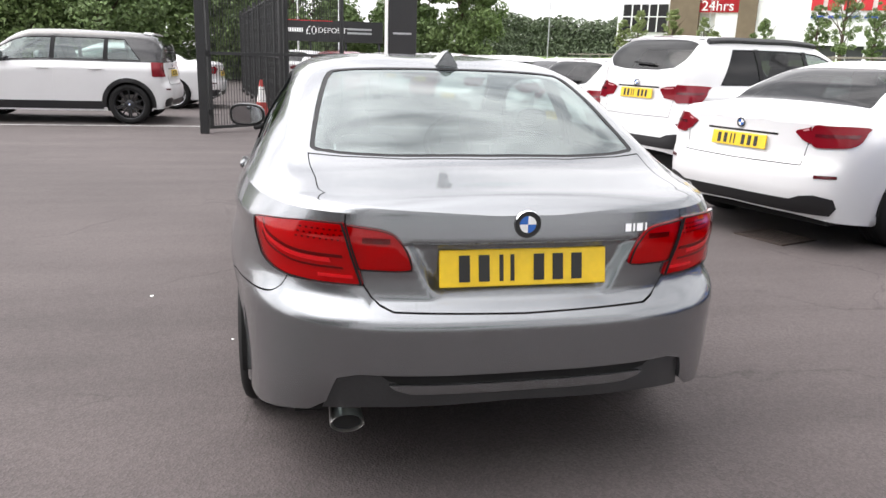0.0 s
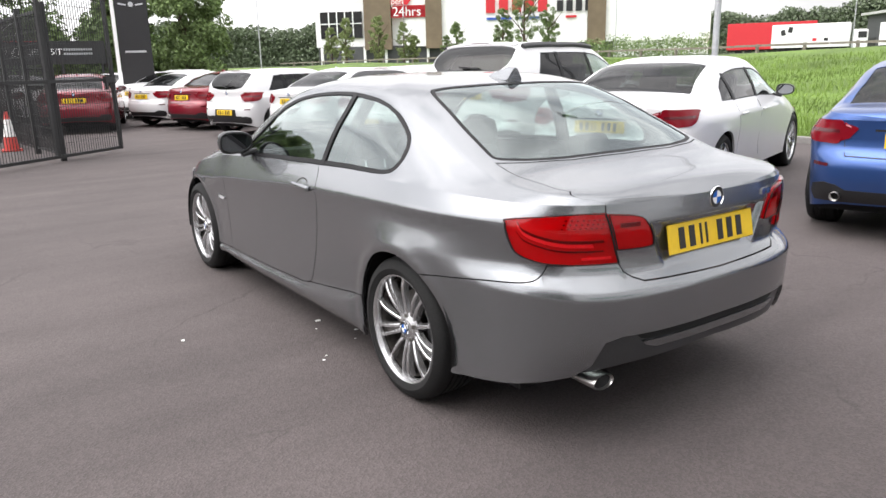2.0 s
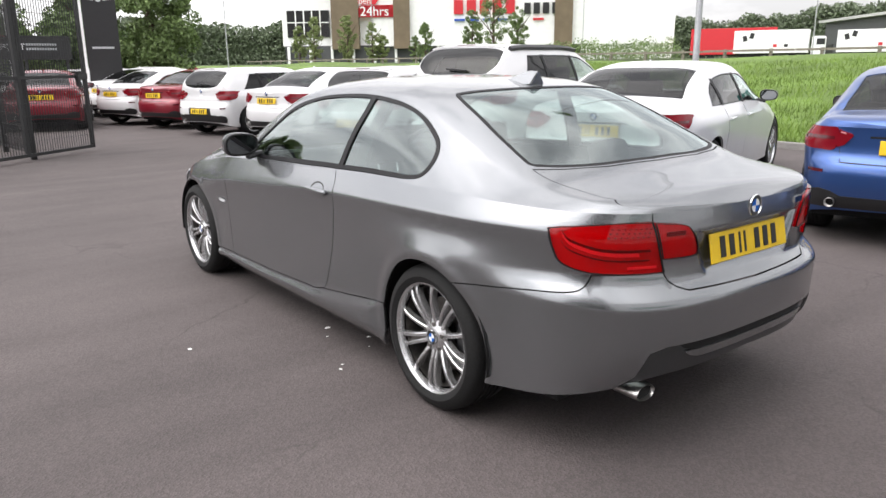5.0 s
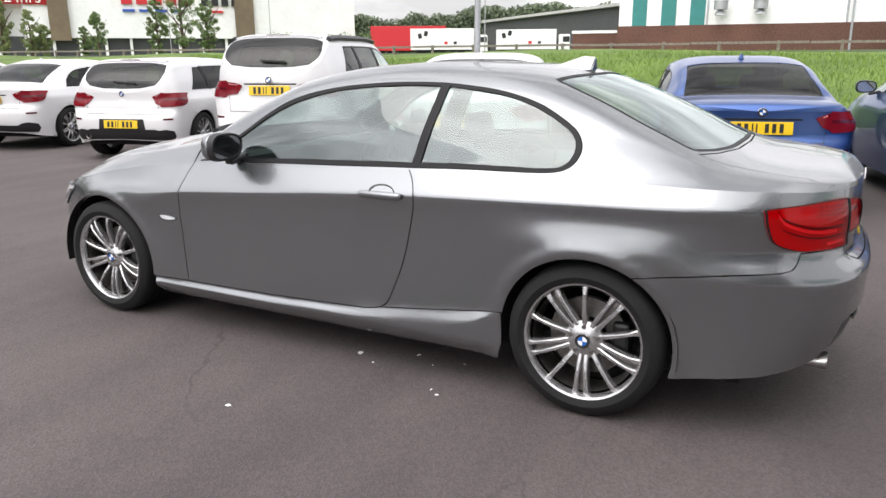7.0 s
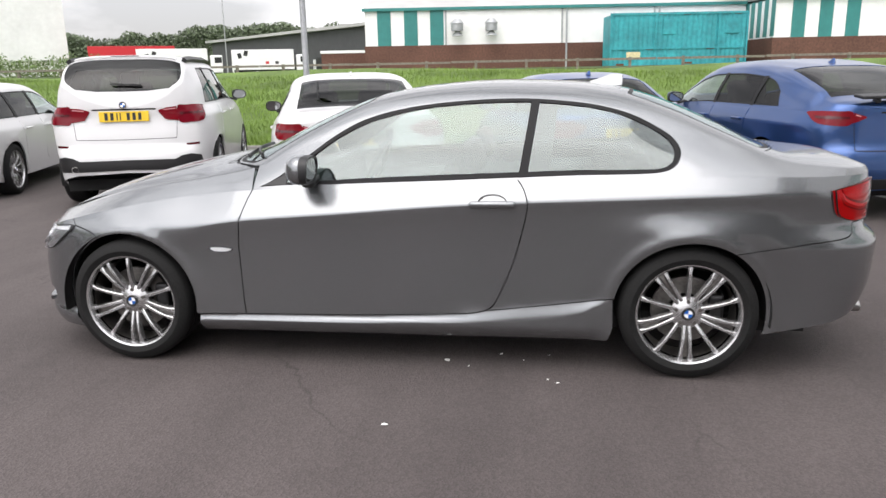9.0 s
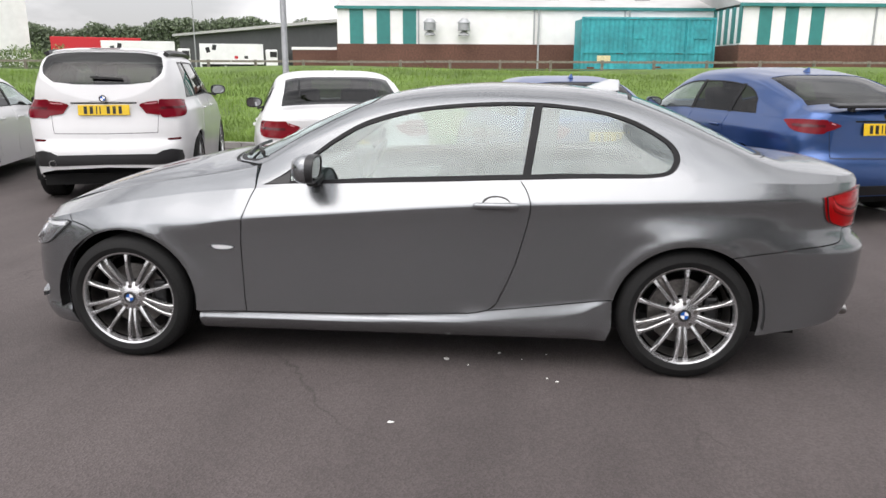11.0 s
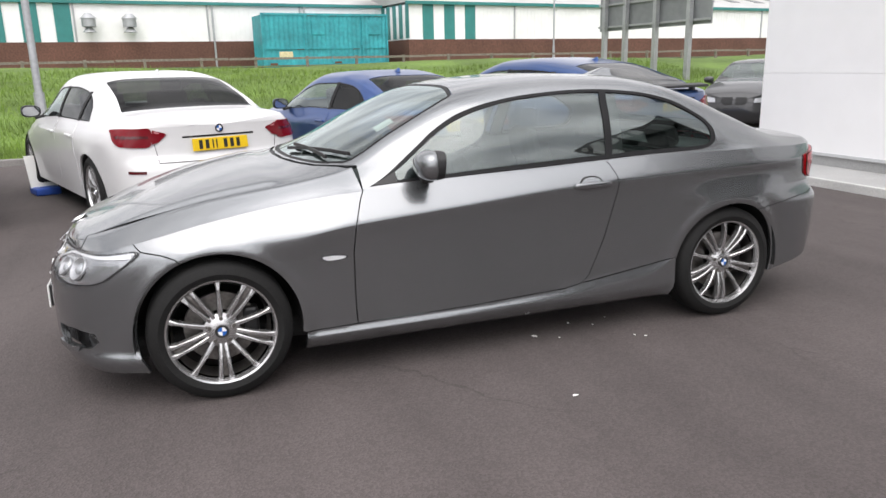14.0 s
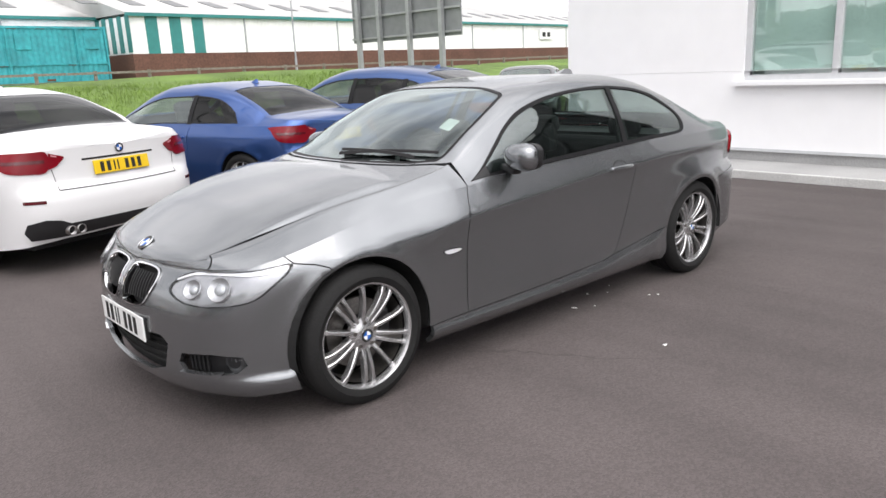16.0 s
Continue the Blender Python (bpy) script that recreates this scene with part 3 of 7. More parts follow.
def cabin(parent, wide=0.62, front_y=0.15, rear_y=-0.85, dash_y=0.68, drop=0.0):
    """Floor, dashboard, steering wheel and seats, seen through the glass."""
    box_part("floor_pan", (wide * 2 + 0.12, 3.0, 0.06), pose(0, -0.45, 0.22), M_MATBLACK, parent)
    box_part("dashboard", (wide * 2 + 0.1, 0.42, 0.30), pose(0, dash_y, 0.76 + drop, -6), M_BLACK, parent, bevel=0.06)
    for x in (-0.37, 0.37):
        seat(parent, pose(x, front_y - 0.1, drop))
    box_part("rear_bench", (wide * 2, 0.50, 0.20), pose(0, rear_y, 0.38 + drop), M_SEAT, parent, bevel=0.06)
    box_part("rear_backrest", (wide * 2, 0.16, 0.55), pose(0, rear_y - 0.32, 0.68 + drop, -22), M_SEAT, parent, bevel=0.06)
    for x in (-0.36, 0.36):
        box_part("headrest", (0.24, 0.10, 0.13), pose(x, rear_y - 0.43, 1.0 + drop, -18), M_SEAT, parent, bevel=0.04)
    box_part("parcel_shelf", (wide * 2 + 0.1, 0.42, 0.03), pose(0, rear_y - 0.66, 0.93 + drop), M_BLACK, parent)
    v, f = lathe([(0.175 + 0.016 * math.cos(a), 0.016 * math.sin(a)) for a in np.linspace(0, 2 * math.pi, 9)], 32)
    turn = pose(0.37, dash_y - 0.34, 0.86 + drop, 0, 0, 90) @ pose(0, 0, 0, 0, -25)
    link_mesh("steering_wheel", [turn @ Vector(p) for p in v], f, M_BLACK, parent, "black steering wheel", smooth=True)
    box_part("steering_hub", (0.17, 0.05, 0.10), pose(0.37, dash_y - 0.32, 0.85 + drop, 25), M_BLACK, parent, bevel=0.02)


def door_mirror(parent, m, paint_mat):
    """A door mirror on its foot; m stands at the middle of its shell, local -y is its glass side."""
    bm = bmesh.new()
    bmesh.ops.create_uvsphere(bm, u_segments=24, v_segments=14, radius=1.0)
    for v in bm.verts:
        x, y, z = v.co
        y = y * 1.0 if y > 0 else max(y, -0.35)
        sq = lambda a: math.copysign(abs(a) ** 0.75, a)
        v.co = (sq(x) * 0.104, y * 0.072, sq(z) * 0.068 * (1.0 - 0.12 * x))
    bmesh.ops.transform(bm, matrix=m, verts=bm.verts)
    ob = part("door_mirror", bm, paint_mat, parent, smooth=True)
    side = 1 if m.translation.x > 0 else -1
    bm = bmesh.new()
    bmesh.ops.create_circle(bm, cap_ends=True, segments=24, radius=1.0, matrix=Matrix())
    for v in bm.verts:
        x, y, _ = v.co
        gx, gz = math.copysign(abs(x) ** 0.7, x) * 0.089, math.copysign(abs(y) ** 0.7, y) * 0.0535
        v.co = (gx, -0.038 - 0.13 * side * gx - 0.10 * gz, gz)
    bmesh.ops.transform(bm, matrix=m, verts=bm.verts)
    part("mirror_glass", bm, M_MIRROR, ob, "mirror glass")
    bm = bmesh.new()
    loops = []
    for rx, rz, depth in ((0.103, 0.0675, -0.018), (0.100, 0.064, -0.042), (0.090, 0.0545, -0.042), (0.088, 0.0525, -0.026)):
        loop = []
        for a in np.linspace(0, 2 * math.pi, 28, endpoint=False):
            cx, cz = math.cos(a), math.sin(a)
            gx, gz = math.copysign(abs(cx) ** 0.72, cx) * rx, math.copysign(abs(cz) ** 0.72, cz) * rz
            loop.append(bm.verts.new((gx, depth - (0.13 * side * gx + 0.10 * gz if depth < -0.04 else 0), gz * (1.0 - 0.12 * cx))))
        loops.append(loop)
    for la, lb in zip(loops, loops[1:]):
        for i in range(28):
            bm.faces.new((la[i], la[(i + 1) % 28], lb[(i + 1) % 28], lb[i]))
    bmesh.ops.transform(bm, matrix=m, verts=bm.verts)
    part("mirror_rim", bm, M_BLACK, ob, "black plastic mirror rim", smooth=True)
    bm = add_box(bmesh.new(), (0.11, 0.06, 0.03), m @ pose(-side * 0.085, 0.0, -0.066, 0, side * 14), 0.01)
    part("mirror_foot", bm, M_BLACK, ob)
    return ob


def axle_set(parent, spec_axle, x, radius, fine, arch_r, width=0.235, rim_r=0.238, alloy=None):
    for y in (-spec_axle, spec_axle):
        for s in (-1, 1):
            turn = pose(s * (x - width / 2), y, radius, 0, 0, 180 if s < 0 else 0)
            wheel(parent, turn, radius, width, rim_r, y > 0, fine, alloy=alloy)
            prof = [(arch_r + 0.012, 0.0), (arch_r + 0.012, -0.34), (0.05, -0.34)]
            v, f = lathe(prof, 40)
            keep = [(p[0] * s + s * (x - 0.012), p[1] + y, p[2] + radius) for p in v]
            faces = [q for q in f if sum(keep[i][2] for i in q) / 4 > 0.27]
            link_mesh("wheel_liner", keep, faces, M_MATBLACK, parent)


# ---- ground and setting ----
def asphalt_material():
    mat = principled("asphalt", (0.0775, 0.0645, 0.063), 0.9)
    nt = mat.node_tree
    n, l = nt.nodes, nt.links
    b = n["Principled BSDF"]
    tc = n.new("ShaderNodeTexCoord")
    stones = n.new("ShaderNodeTexVoronoi")
    stones.inputs["Scale"].default_value = 115.0
    fine = n.new("ShaderNodeTexNoise")
    fine.inputs["Scale"].default_value, fine.inputs["Detail"].default_value = 240.0, 3.0
    wide = n.new("ShaderNodeTexNoise")
    wide.inputs["Scale"].default_value, wide.inputs["Detail"].default_value, wide.inputs["Roughness"].default_value = 0.45, 7.0, 0.65
    streak_map = n.new("ShaderNodeMapping")
    streak_map.inputs["Scale"].default_value, streak_map.inputs["Rotation"].default_value = (0.25, 2.2, 1), (0, 0, 0.3)
    streak = n.new("ShaderNodeTexNoise")
    streak.inputs["Scale"].default_value, streak.inputs["Detail"].default_value = 1.2, 6.0
    for t in (stones, fine, wide):
        l.new(tc.outputs["Object"], t.inputs["Vector"])
    l.new(tc.outputs["Object"], streak_map.inputs["Vector"])
    l.new(streak_map.outputs[0], streak.inputs["Vector"])
    total = None
    for out, lo, hi in ((stones.outputs["Color"], 0.84, 1.16), (fine.outputs[0], 0.84, 1.16), (wide.outputs[0], 0.76, 1.24), (streak.outputs[0], 0.84, 1.16)):
        m = n.new("ShaderNodeMapRange")
        m.inputs["From Min"].default_value, m.inputs["From Max"].default_value = 0.25, 0.75
        m.inputs["To Min"].default_value, m.inputs["To Max"].default_value = lo, hi
        l.new(out, m.inputs["Value"])
        if total is None:
            total = m.outputs[0]
        else:
            mul = n.new("ShaderNodeMath")
            mul.operation = "MULTIPLY"
            l.new(total, mul.inputs[0])
            l.new(m.outputs[0], mul.inputs[1])
            total = mul.outputs[0]
    # hairline cracks wandering over the surface, broken up by the wide stains
    bend = n.new("ShaderNodeTexNoise")
    bend.inputs["Scale"].default_value, bend.inputs["Detail"].default_value = 1.6, 5.0
    l.new(tc.outputs["Object"], bend.inputs["Vector"])
    warp = n.new("ShaderNodeVectorMath")
    warp.operation = "MULTIPLY_ADD"
    warp.inputs[1].default_value = (0.9, 0.9, 0.0)
    l.new(bend.outputs["Color"], warp.inputs[0])
    l.new(tc.outputs["Object"], warp.inputs[2])
    crack = n.new("ShaderNodeTexVoronoi")
    crack.feature = "DISTANCE_TO_EDGE"
    crack.inputs["Scale"].default_value = 0.5
    l.new(warp.outputs[0], crack.inputs["Vector"])
    thin = n.new("ShaderNodeMapRange")
    thin.inputs["From Min"].default_value, thin.inputs["From Max"].default_value = 0.0, 0.006
    thin.inputs["To Min"].default_value, thin.inputs["To Max"].default_value = 0.62, 1.0
    l.new(crack.outputs["Distance"], thin.inputs["Value"])
    gone = n.new("ShaderNodeMapRange")
    gone.inputs["From Min"].default_value, gone.inputs["From Max"].default_value = 0.46, 0.56
    l.new(wide.outputs[0], gone.inputs["Value"])
    keep = n.new("ShaderNodeMix")
    keep.data_type = "FLOAT"
    keep.inputs["A"].default_value = 1.0
    l.new(gone.outputs[0], keep.inputs["Factor"])
    l.new(thin.outputs[0], keep.inputs["B"])
    mul = n.new("ShaderNodeMath")
    mul.operation = "MULTIPLY"
    l.new(total, mul.inputs[0])
    l.new(keep.outputs["Result"], mul.inputs[1])
    total = mul.outputs[0]
    vec = n.new("ShaderNodeVectorMath")
    vec.operation = "SCALE"
    vec.inputs[0].default_value = tuple(b.inputs["Base Color"].default_value)[:3]
    l.new(total, vec.inputs["Scale"])
    l.new(vec.outputs[0], b.inputs["Base Color"])
    bm = n.new("ShaderNodeBump")
    bm.inputs["Strength"].default_value, bm.inputs["Distance"].default_value = 0.6, 0.004
    l.new(stones.outputs["Distance"], bm.inputs["Height"])
    l.new(bm.outputs[0], b.inputs["Normal"])
    return mat


M_ASPHALT = asphalt_material()
M_LINE = grained(principled("worn_white_line", (0.55, 0.55, 0.53), 0.8), 60, 0.3, big=0.2, big_scale=3)
M_EDGING = grained(principled("pale_edging", (0.50, 0.50, 0.485), 0.8), 60, 0.12, big=0.12, big_scale=2)
M_WINFRAME = grained(principled("pale_grey_frame", (0.55, 0.56, 0.57), 0.4), 20, 0.05)
M_KERB = grained(principled("kerb_concrete", (0.23, 0.22, 0.21), 0.85), 60, 0.2, bump=0.2, big=0.15, big_scale=2)
M_PAVE = grained(principled("concrete_paving", (0.36, 0.36, 0.355), 0.85), 70, 0.10, bump=0.2, big=0.12, big_scale=1)
M_TURF = grained(principled("turf", (0.10, 0.165, 0.027), 0.9), 25, 0.5, bump=0.6, big=0.35, big_scale=0.5, distance=0.05)
M_BLADE = grained(principled("grass_blade", (0.135, 0.215, 0.032), 0.7), 3, 0.3, big=0.3, big_scale=0.6)
M_FIELD = grained(principled("far_grass", (0.09, 0.14, 0.04), 0.9), 0.5, 0.3, big=0.3, big_scale=0.02)
M_CLADWHITE = grained(principled("white_cladding", (0.84, 0.84, 0.835), 0.45), 1.5, 0.04, big=0.05, big_scale=0.3)
M_TEAL = grained(principled("teal_cladding", (0.03, 0.20, 0.19), 0.5), 2, 0.08, big=0.1, big_scale=0.3)
M_CONTAINER = grained(principled("teal_container_paint", (0.028, 0.29, 0.33), 0.55), 4, 0.15, big=0.25, big_scale=0.8)
M_LABEL = grained(principled("pale_label", (0.62, 0.55, 0.33), 0.6), 10, 0.15)
M_GRATE = grained(principled("dark_iron", (0.045, 0.032, 0.026), 0.7), 30, 0.3)
M_RUST = grained(principled("rust", (0.13, 0.05, 0.025), 0.8), 30, 0.3)
M_BRICK = grained(principled("red_brown_brick", (0.12, 0.056, 0.040), 0.85), 9, 0.25, bump=0.2, big=0.2, big_scale=0.4)
M_GREYROOF = grained(principled("grey_roof", (0.42, 0.42, 0.41), 0.6), 1, 0.08, big=0.1, big_scale=0.1)
M_ROOFLIGHT = grained(principled("dull_roof_light", (0.16, 0.165, 0.165), 0.5), 2, 0.2)
M_DARKCLAD = grained(principled("dark_grey_cladding", (0.06, 0.062, 0.066), 0.6), 1, 0.1, big=0.1, big_scale=0.1)
M_BROWN = grained(principled("brown_cladding", (0.16, 0.12, 0.075), 0.6), 1, 0.1, big=0.1, big_scale=0.2)
M_GALV = grained(principled("galvanised_steel", (0.40, 0.41, 0.42), 0.45, 0.6), 20, 0.1, big=0.1, big_scale=2)
M_FENCE = grained(principled("black_fence_paint", (0.017, 0.0175, 0.018), 0.6), 40, 0.2)
M_TIMBER = grained(principled("weathered_timber", (0.19, 0.17, 0.14), 0.85), 12, 0.3, bump=0.2)
M_SIGNRED = grained(principled("sign_red", (0.55, 0.02, 0.03), 0.5), 10, 0.05)
M_SIGNBLUE = grained(principled("sign_blue", (0.03, 0.09, 0.42), 0.5), 10, 0.05)
M_SIGNBLACK = grained(principled("sign_black", (0.012, 0.012, 0.013), 0.45), 10, 0.1)
M_ORANGE = grained(principled("cone_red", (0.48, 0.05, 0.04), 0.5), 20, 0.1)
M_BARK = grained(principled("bark", (0.09, 0.065, 0.045), 0.9), 20, 0.3, bump=0.4)
M_BOARDGREY = grained(principled("dull_grey_aluminium", (0.24, 0.25, 0.26), 0.5, 0.3), 4, 0.08, big=0.1, big_scale=0.6)
M_PANE = clear_glass("building_glass", (0.88, 0.94, 0.92))
M_BLIND = grained(principled("pale_blind", (0.62, 0.70, 0.68), 0.8), 8, 0.05, big=0.08, big_scale=1.5)


def leaf_material(name, color):
    mat = principled(name, color, 0.6)
    n, l = mat.node_tree.nodes, mat.node_tree.links
    geo = n.new("ShaderNodeNewGeometry")
    m = n.new("ShaderNodeMapRange")
    m.inputs["To Min"].default_value, m.inputs["To Max"].default_value = 0.62, 1.42
    l.new(geo.outputs["Random Per Island"], m.inputs["Value"])
    vec = n.new("ShaderNodeVectorMath")
    vec.operation = "SCALE"
    vec.inputs[0].default_value = color
    l.new(m.outputs[0], vec.inputs["Scale"])
    l.new(vec.outputs[0], n["Principled BSDF"].inputs["Base Color"])
    return mat


M_LEAFDARK = leaf_material("dark_leaf", (0.12, 0.18, 0.06))
M_LEAF = leaf_material("leaf", (0.145, 0.21, 0.07))
M_LEAFPALE = leaf_material("pale_leaf", (0.20, 0.25, 0.09))
# leaf green greyed for the skyline: distance haze is mixed into the colour
M_LEAFHAZE = leaf_material("hazed_leaf", (0.13, 0.165, 0.10))

rng = np.random.default_rng(7)


def flat(name, corners, z, material, label, category, kind="structure"):
    ob = link_mesh(name, [(x, y, z) for x, y in corners], [tuple(range(len(corners)))], material)
    return tagged(ob, label, category, kind=kind)


# the ground is one sheet; the bank rises out of it behind the kerb
xs = np.r_[-300.0, -60, -20, 9.62, np.linspace(9.9, 26, 24), 27, 30, 60, 120, 250, 900]
ys = np.r_[-900.0, -300, -120, np.linspace(-60, 60, 41), 120, 300, 900]


def bank(x, y):
    q = np.clip((x - 9.62) / 15.5, 0, 1)
    z = 0.085 + 1.5 * (q * q * (3 - 2 * q) * 0.6 + 0.4 * q)
    roll = 0.10 * math.sin(y * 0.31 + 1.2 * math.sin(x * 0.4)) * min(1, max(0, (x - 11) / 6))
    return (z + roll * (0 if x > 30 else 1)) if x > 9.5 else 0.0


def sheet(name, gx, gy, material, height):
    verts = [(x, y, height(x, y)) for x in gx for y in gy]
    k = len(gy)
    faces = [(i * k + j, (i + 1) * k + j, (i + 1) * k + j + 1, i * k + j + 1) for i in range(len(gx) - 1) for j in range(k - 1)]
    return link_mesh(name, verts, faces, material, smooth=True)


tagged(sheet("ground", [-900, -300, -60, 0, 9.5], [-900, -300, -60, 0, 60, 300, 900], M_ASPHALT, lambda x, y: 0.0), "worn dark grey tarmac of a car park", "tarmac", kind="structure")
tagged(sheet("grass_bank", xs[3:-5], ys, M_TURF, bank), "green grass bank rising behind the kerb", "grass", kind="structure")
tagged(sheet("far_ground", [27, 30, 60, 120, 250, 900], [-900, -300, -60, 0, 60, 300, 900], M_FIELD, lambda x, y: 1.585), "flat distant ground behind the bank", "ground", kind="structure")
flat("road", [(29, -300), (37, -300), (37, 300), (29, 300)], 1.592, M_ASPHALT, "grey tarmac road behind the grass bank", "road")

kerb = thing("kerb", "row of worn grey concrete kerb stones", "kerb")
kerb["kind"] = "structure"
stone = bmesh.new()
add_box(stone, (0.125, 0.905, 0.22), pose(0, 0, 0), 0.012, 2)
stone_me = part("kerb_stone", stone, M_KERB, kerb)
stone_me.matrix_local = pose(9.56, -26, 0.0)
for k in range(1, 76):
    s = new("kerb_stone", stone_me.data)
    s.parent = kerb
    s.matrix_local = pose(9.56 + rng.normal(0, 0.004), -26 + 0.915 * k, rng.normal(0, 0.003))

# grass blades on the near part of the bank
count = 85000
gx = 9.7 + 13 * rng.random(count) ** 1.5
gy = -17 + 42 * rng.random(count)
verts, faces = np.zeros((count * 3, 3)), np.arange(count * 3).reshape(-1, 3)
a = rng.random(count) * 6.283
h = (0.06 + 0.13 * rng.random(count)) * (0.8 + 0.5 * np.sin(gx * 1.1 + gy * 0.7) ** 2)
w = 0.006 + 0.009 * rng.random(count)
gz = np.array([bank(x, y) for x, y in zip(gx, gy)]) - 0.01
verts[0::3] = np.stack([gx - w * np.cos(a), gy - w * np.sin(a), gz], 1)
verts[1::3] = np.stack([gx + w * np.cos(a), gy + w * np.sin(a), gz], 1)
verts[2::3] = np.stack([gx + rng.normal(0, 0.05, count), gy + rng.normal(0, 0.05, count), gz + h], 1)
tagged(link_mesh("grass", verts, faces, M_BLADE), "long green uncut grass on the bank", "grass", kind="stuff")

# bay markings, pavement
flat("bay_line", [(-9, 9.65), (-2.1, 9.65), (-2.1, 9.73), (-9, 9.73)], 0.004, M_LINE, "worn white painted bay line on tarmac", "marking")
flat("bay_line", [(2.2, -5.28), (8.6, -3.0), (8.57, -2.91), (2.17, -5.19)], 0.004, M_LINE, "worn white painted bay line on tarmac", "marking")
pav = bmesh.new()
add_box(pav, (20.0, 0.90, 0.12), pose(-5.9, -5.88, 0.03), 0.01)
tagged(part("pavement", pav, M_PAVE), "raised pale concrete pavement along the building", "pavement", kind="structure")
pav = bmesh.new()
add_box(pav, (20.0, 0.05, 0.124), pose(-5.9, -5.405, 0.035), 0.01)
tagged(part("pavement_edge", pav, M_EDGING), "pale worn edging of the pavement", "kerb", kind="structure")

# drain grate
drain = thing("drain_grate", "dark iron drain grate set in the tarmac", "drain", m=pose(3.30, 0.93, 0.0, 0, 0, 18))
for s in (-1, 1):
    box_part("frame_bar", (0.46, 0.03, 0.02), pose(0, s * 0.215, 0.002), M_GRATE, drain)
    box_part("frame_bar", (0.03, 0.40, 0.02), pose(s * 0.215, 0, 0.002), M_GRATE, drain)
for k in range(8):
    box_part("grate_bar", (0.018, 0.40, 0.016), pose(-0.175 + 0.05 * k, 0, 0.003), M_GRATE, drain)
# flat black sheet on the ground stands in for the shade down the pit
box_part("drain_pit_shade", (0.40, 0.40, 0.006), pose(0, 0, 0.002), M_MATBLACK, drain)

# litter
for x, y, s in ((-1.456, -0.063, 0.022), (-0.735, -0.234, 0.030), (-0.63, -0.503, 0.018), (-0.965, -0.785, 0.014), (-0.93, -0.74, 0.012), (-0.80, -0.35, 0.010), (-0.70, -0.62, 0.010), (-0.62, -0.75, 0.010), (-2.9, -4.9, 0.012)):
    bm = bmesh.new()
    bmesh.ops.create_icosphere(bm, subdivisions=1, radius=0.62 * s)
    for v in bm.verts:
        v.co = (v.co.x * (1 + 0.5 * rng.random()), v.co.y * (0.6 + 0.5 * rng.random()), abs(v.co.z) * (0.25 + 0.6 * rng.random()))
    bmesh.ops.transform(bm, matrix=pose(x, y, 0.002, 0, 0, rng.random() * 180), verts=bm.verts)
    tagged(part("paper_scrap", bm, M_STICKER), "small white scrap of litter on the tarmac", "litter", "litter on the tarmac")


# ---- the white building ----
def wall_with_hole(name, x1, x2, y, z1, z2, hx1, hx2, hz1, hz2, thick, material, parent):
    for a, b, c, d in ((x1, hx1, z1, z2), (hx2, x2, z1, z2), (hx1, hx2, z1, hz1), (hx1, hx2, hz2, z2)):
        box_part(name, (b - a, thick, d - c), pose((a + b) / 2, y - thick / 2, (c + d) / 2), material, parent)


M_RENDER = grained(principled("white_wall_panel", (0.86, 0.86, 0.865), 0.45), 3, 0.015, big=0.025, big_scale=0.4)
house = thing("showroom_building", "white flat-panelled building with a wide window", "building")
wall_with_hole("wall_panel", -3.4, 4.10, -6.30, 0.22, 1.2385, -2.05, 1.24, 1.12, 1.2385, 0.25, M_RENDER, house)
wall_with_hole("wall_panel", -3.4, 4.10, -6.30, 1.2415, 2.62, -2.05, 1.24, 1.242, 2.45, 0.25, M_RENDER, house)
box_part("wall_panel", (7.5, 0.25, 2.4), pose(0.35, -6.425, 3.83), M_RENDER, house)
box_part("wall_panel", (0.25, 13.0, 4.8), pose(3.972, -13.06, 2.62), M_RENDER, house)
box_part("plinth", (7.5, 0.30, 0.22), pose(0.35, -6.47, 0.11), M_PAVE, house)
box_part("base_trim", (7.5, 0.02, 0.035), pose(0.35, -6.288, 0.235), M_WINFRAME, house)
box_part("roof", (7.5, 13.2, 0.2), pose(0.35, -13.0, 5.13), M_GREYROOF, house)
# glazed front of the showroom, seen only in the coupe's glass and paint
front = thing("showroom_hall", "tall dark glazed showroom front beside the white wall", "building")
box_part("back_wall", (23.0, 0.2, 7.0), pose(-14.92, -6.75, 3.5), M_DARKCLAD, front)
box_part("fascia", (23.0, 0.3, 0.8), pose(-14.92, -6.42, 6.6), M_SIGNBLACK, front)
box_part("front_plinth", (23.0, 0.3, 0.2), pose(-14.92, -6.45, 0.1), M_PAVE, front)
for k in range(10):
    x = -3.46 - 2.3 * k
    box_part("mullion", (0.07, 0.12, 6.0), pose(x, -6.40, 3.2), M_DARKCLAD, front)
    box_part("glazing", (2.2, 0.012, 6.0), pose(x - 1.15, -6.42, 3.2), M_DARKGLASS, front, "dark showroom glazing")
for k in range(5):
    box_part("sign_bar", (0.5, 0.03, 0.45), pose(-6.2 - 0.75 * k, -6.25, 6.6), M_CLADWHITE, front)
win = part("window_frame", add_box(add_box(add_box(bmesh.new(), (3.29, 0.08, 0.07), pose(-0.405, -6.36, 1.155)), (3.29, 0.08, 0.07), pose(-0.405, -6.36, 2.415)), (0.07, 0.08, 1.19), pose(1.205, -6.36, 1.785)), M_WINFRAME, house, "grey metal window frame")
for x in (0.13, -0.97, -2.015):
    box_part("mullion", (0.075, 0.08, 1.19), pose(x, -6.36, 1.785), M_WINFRAME, win)
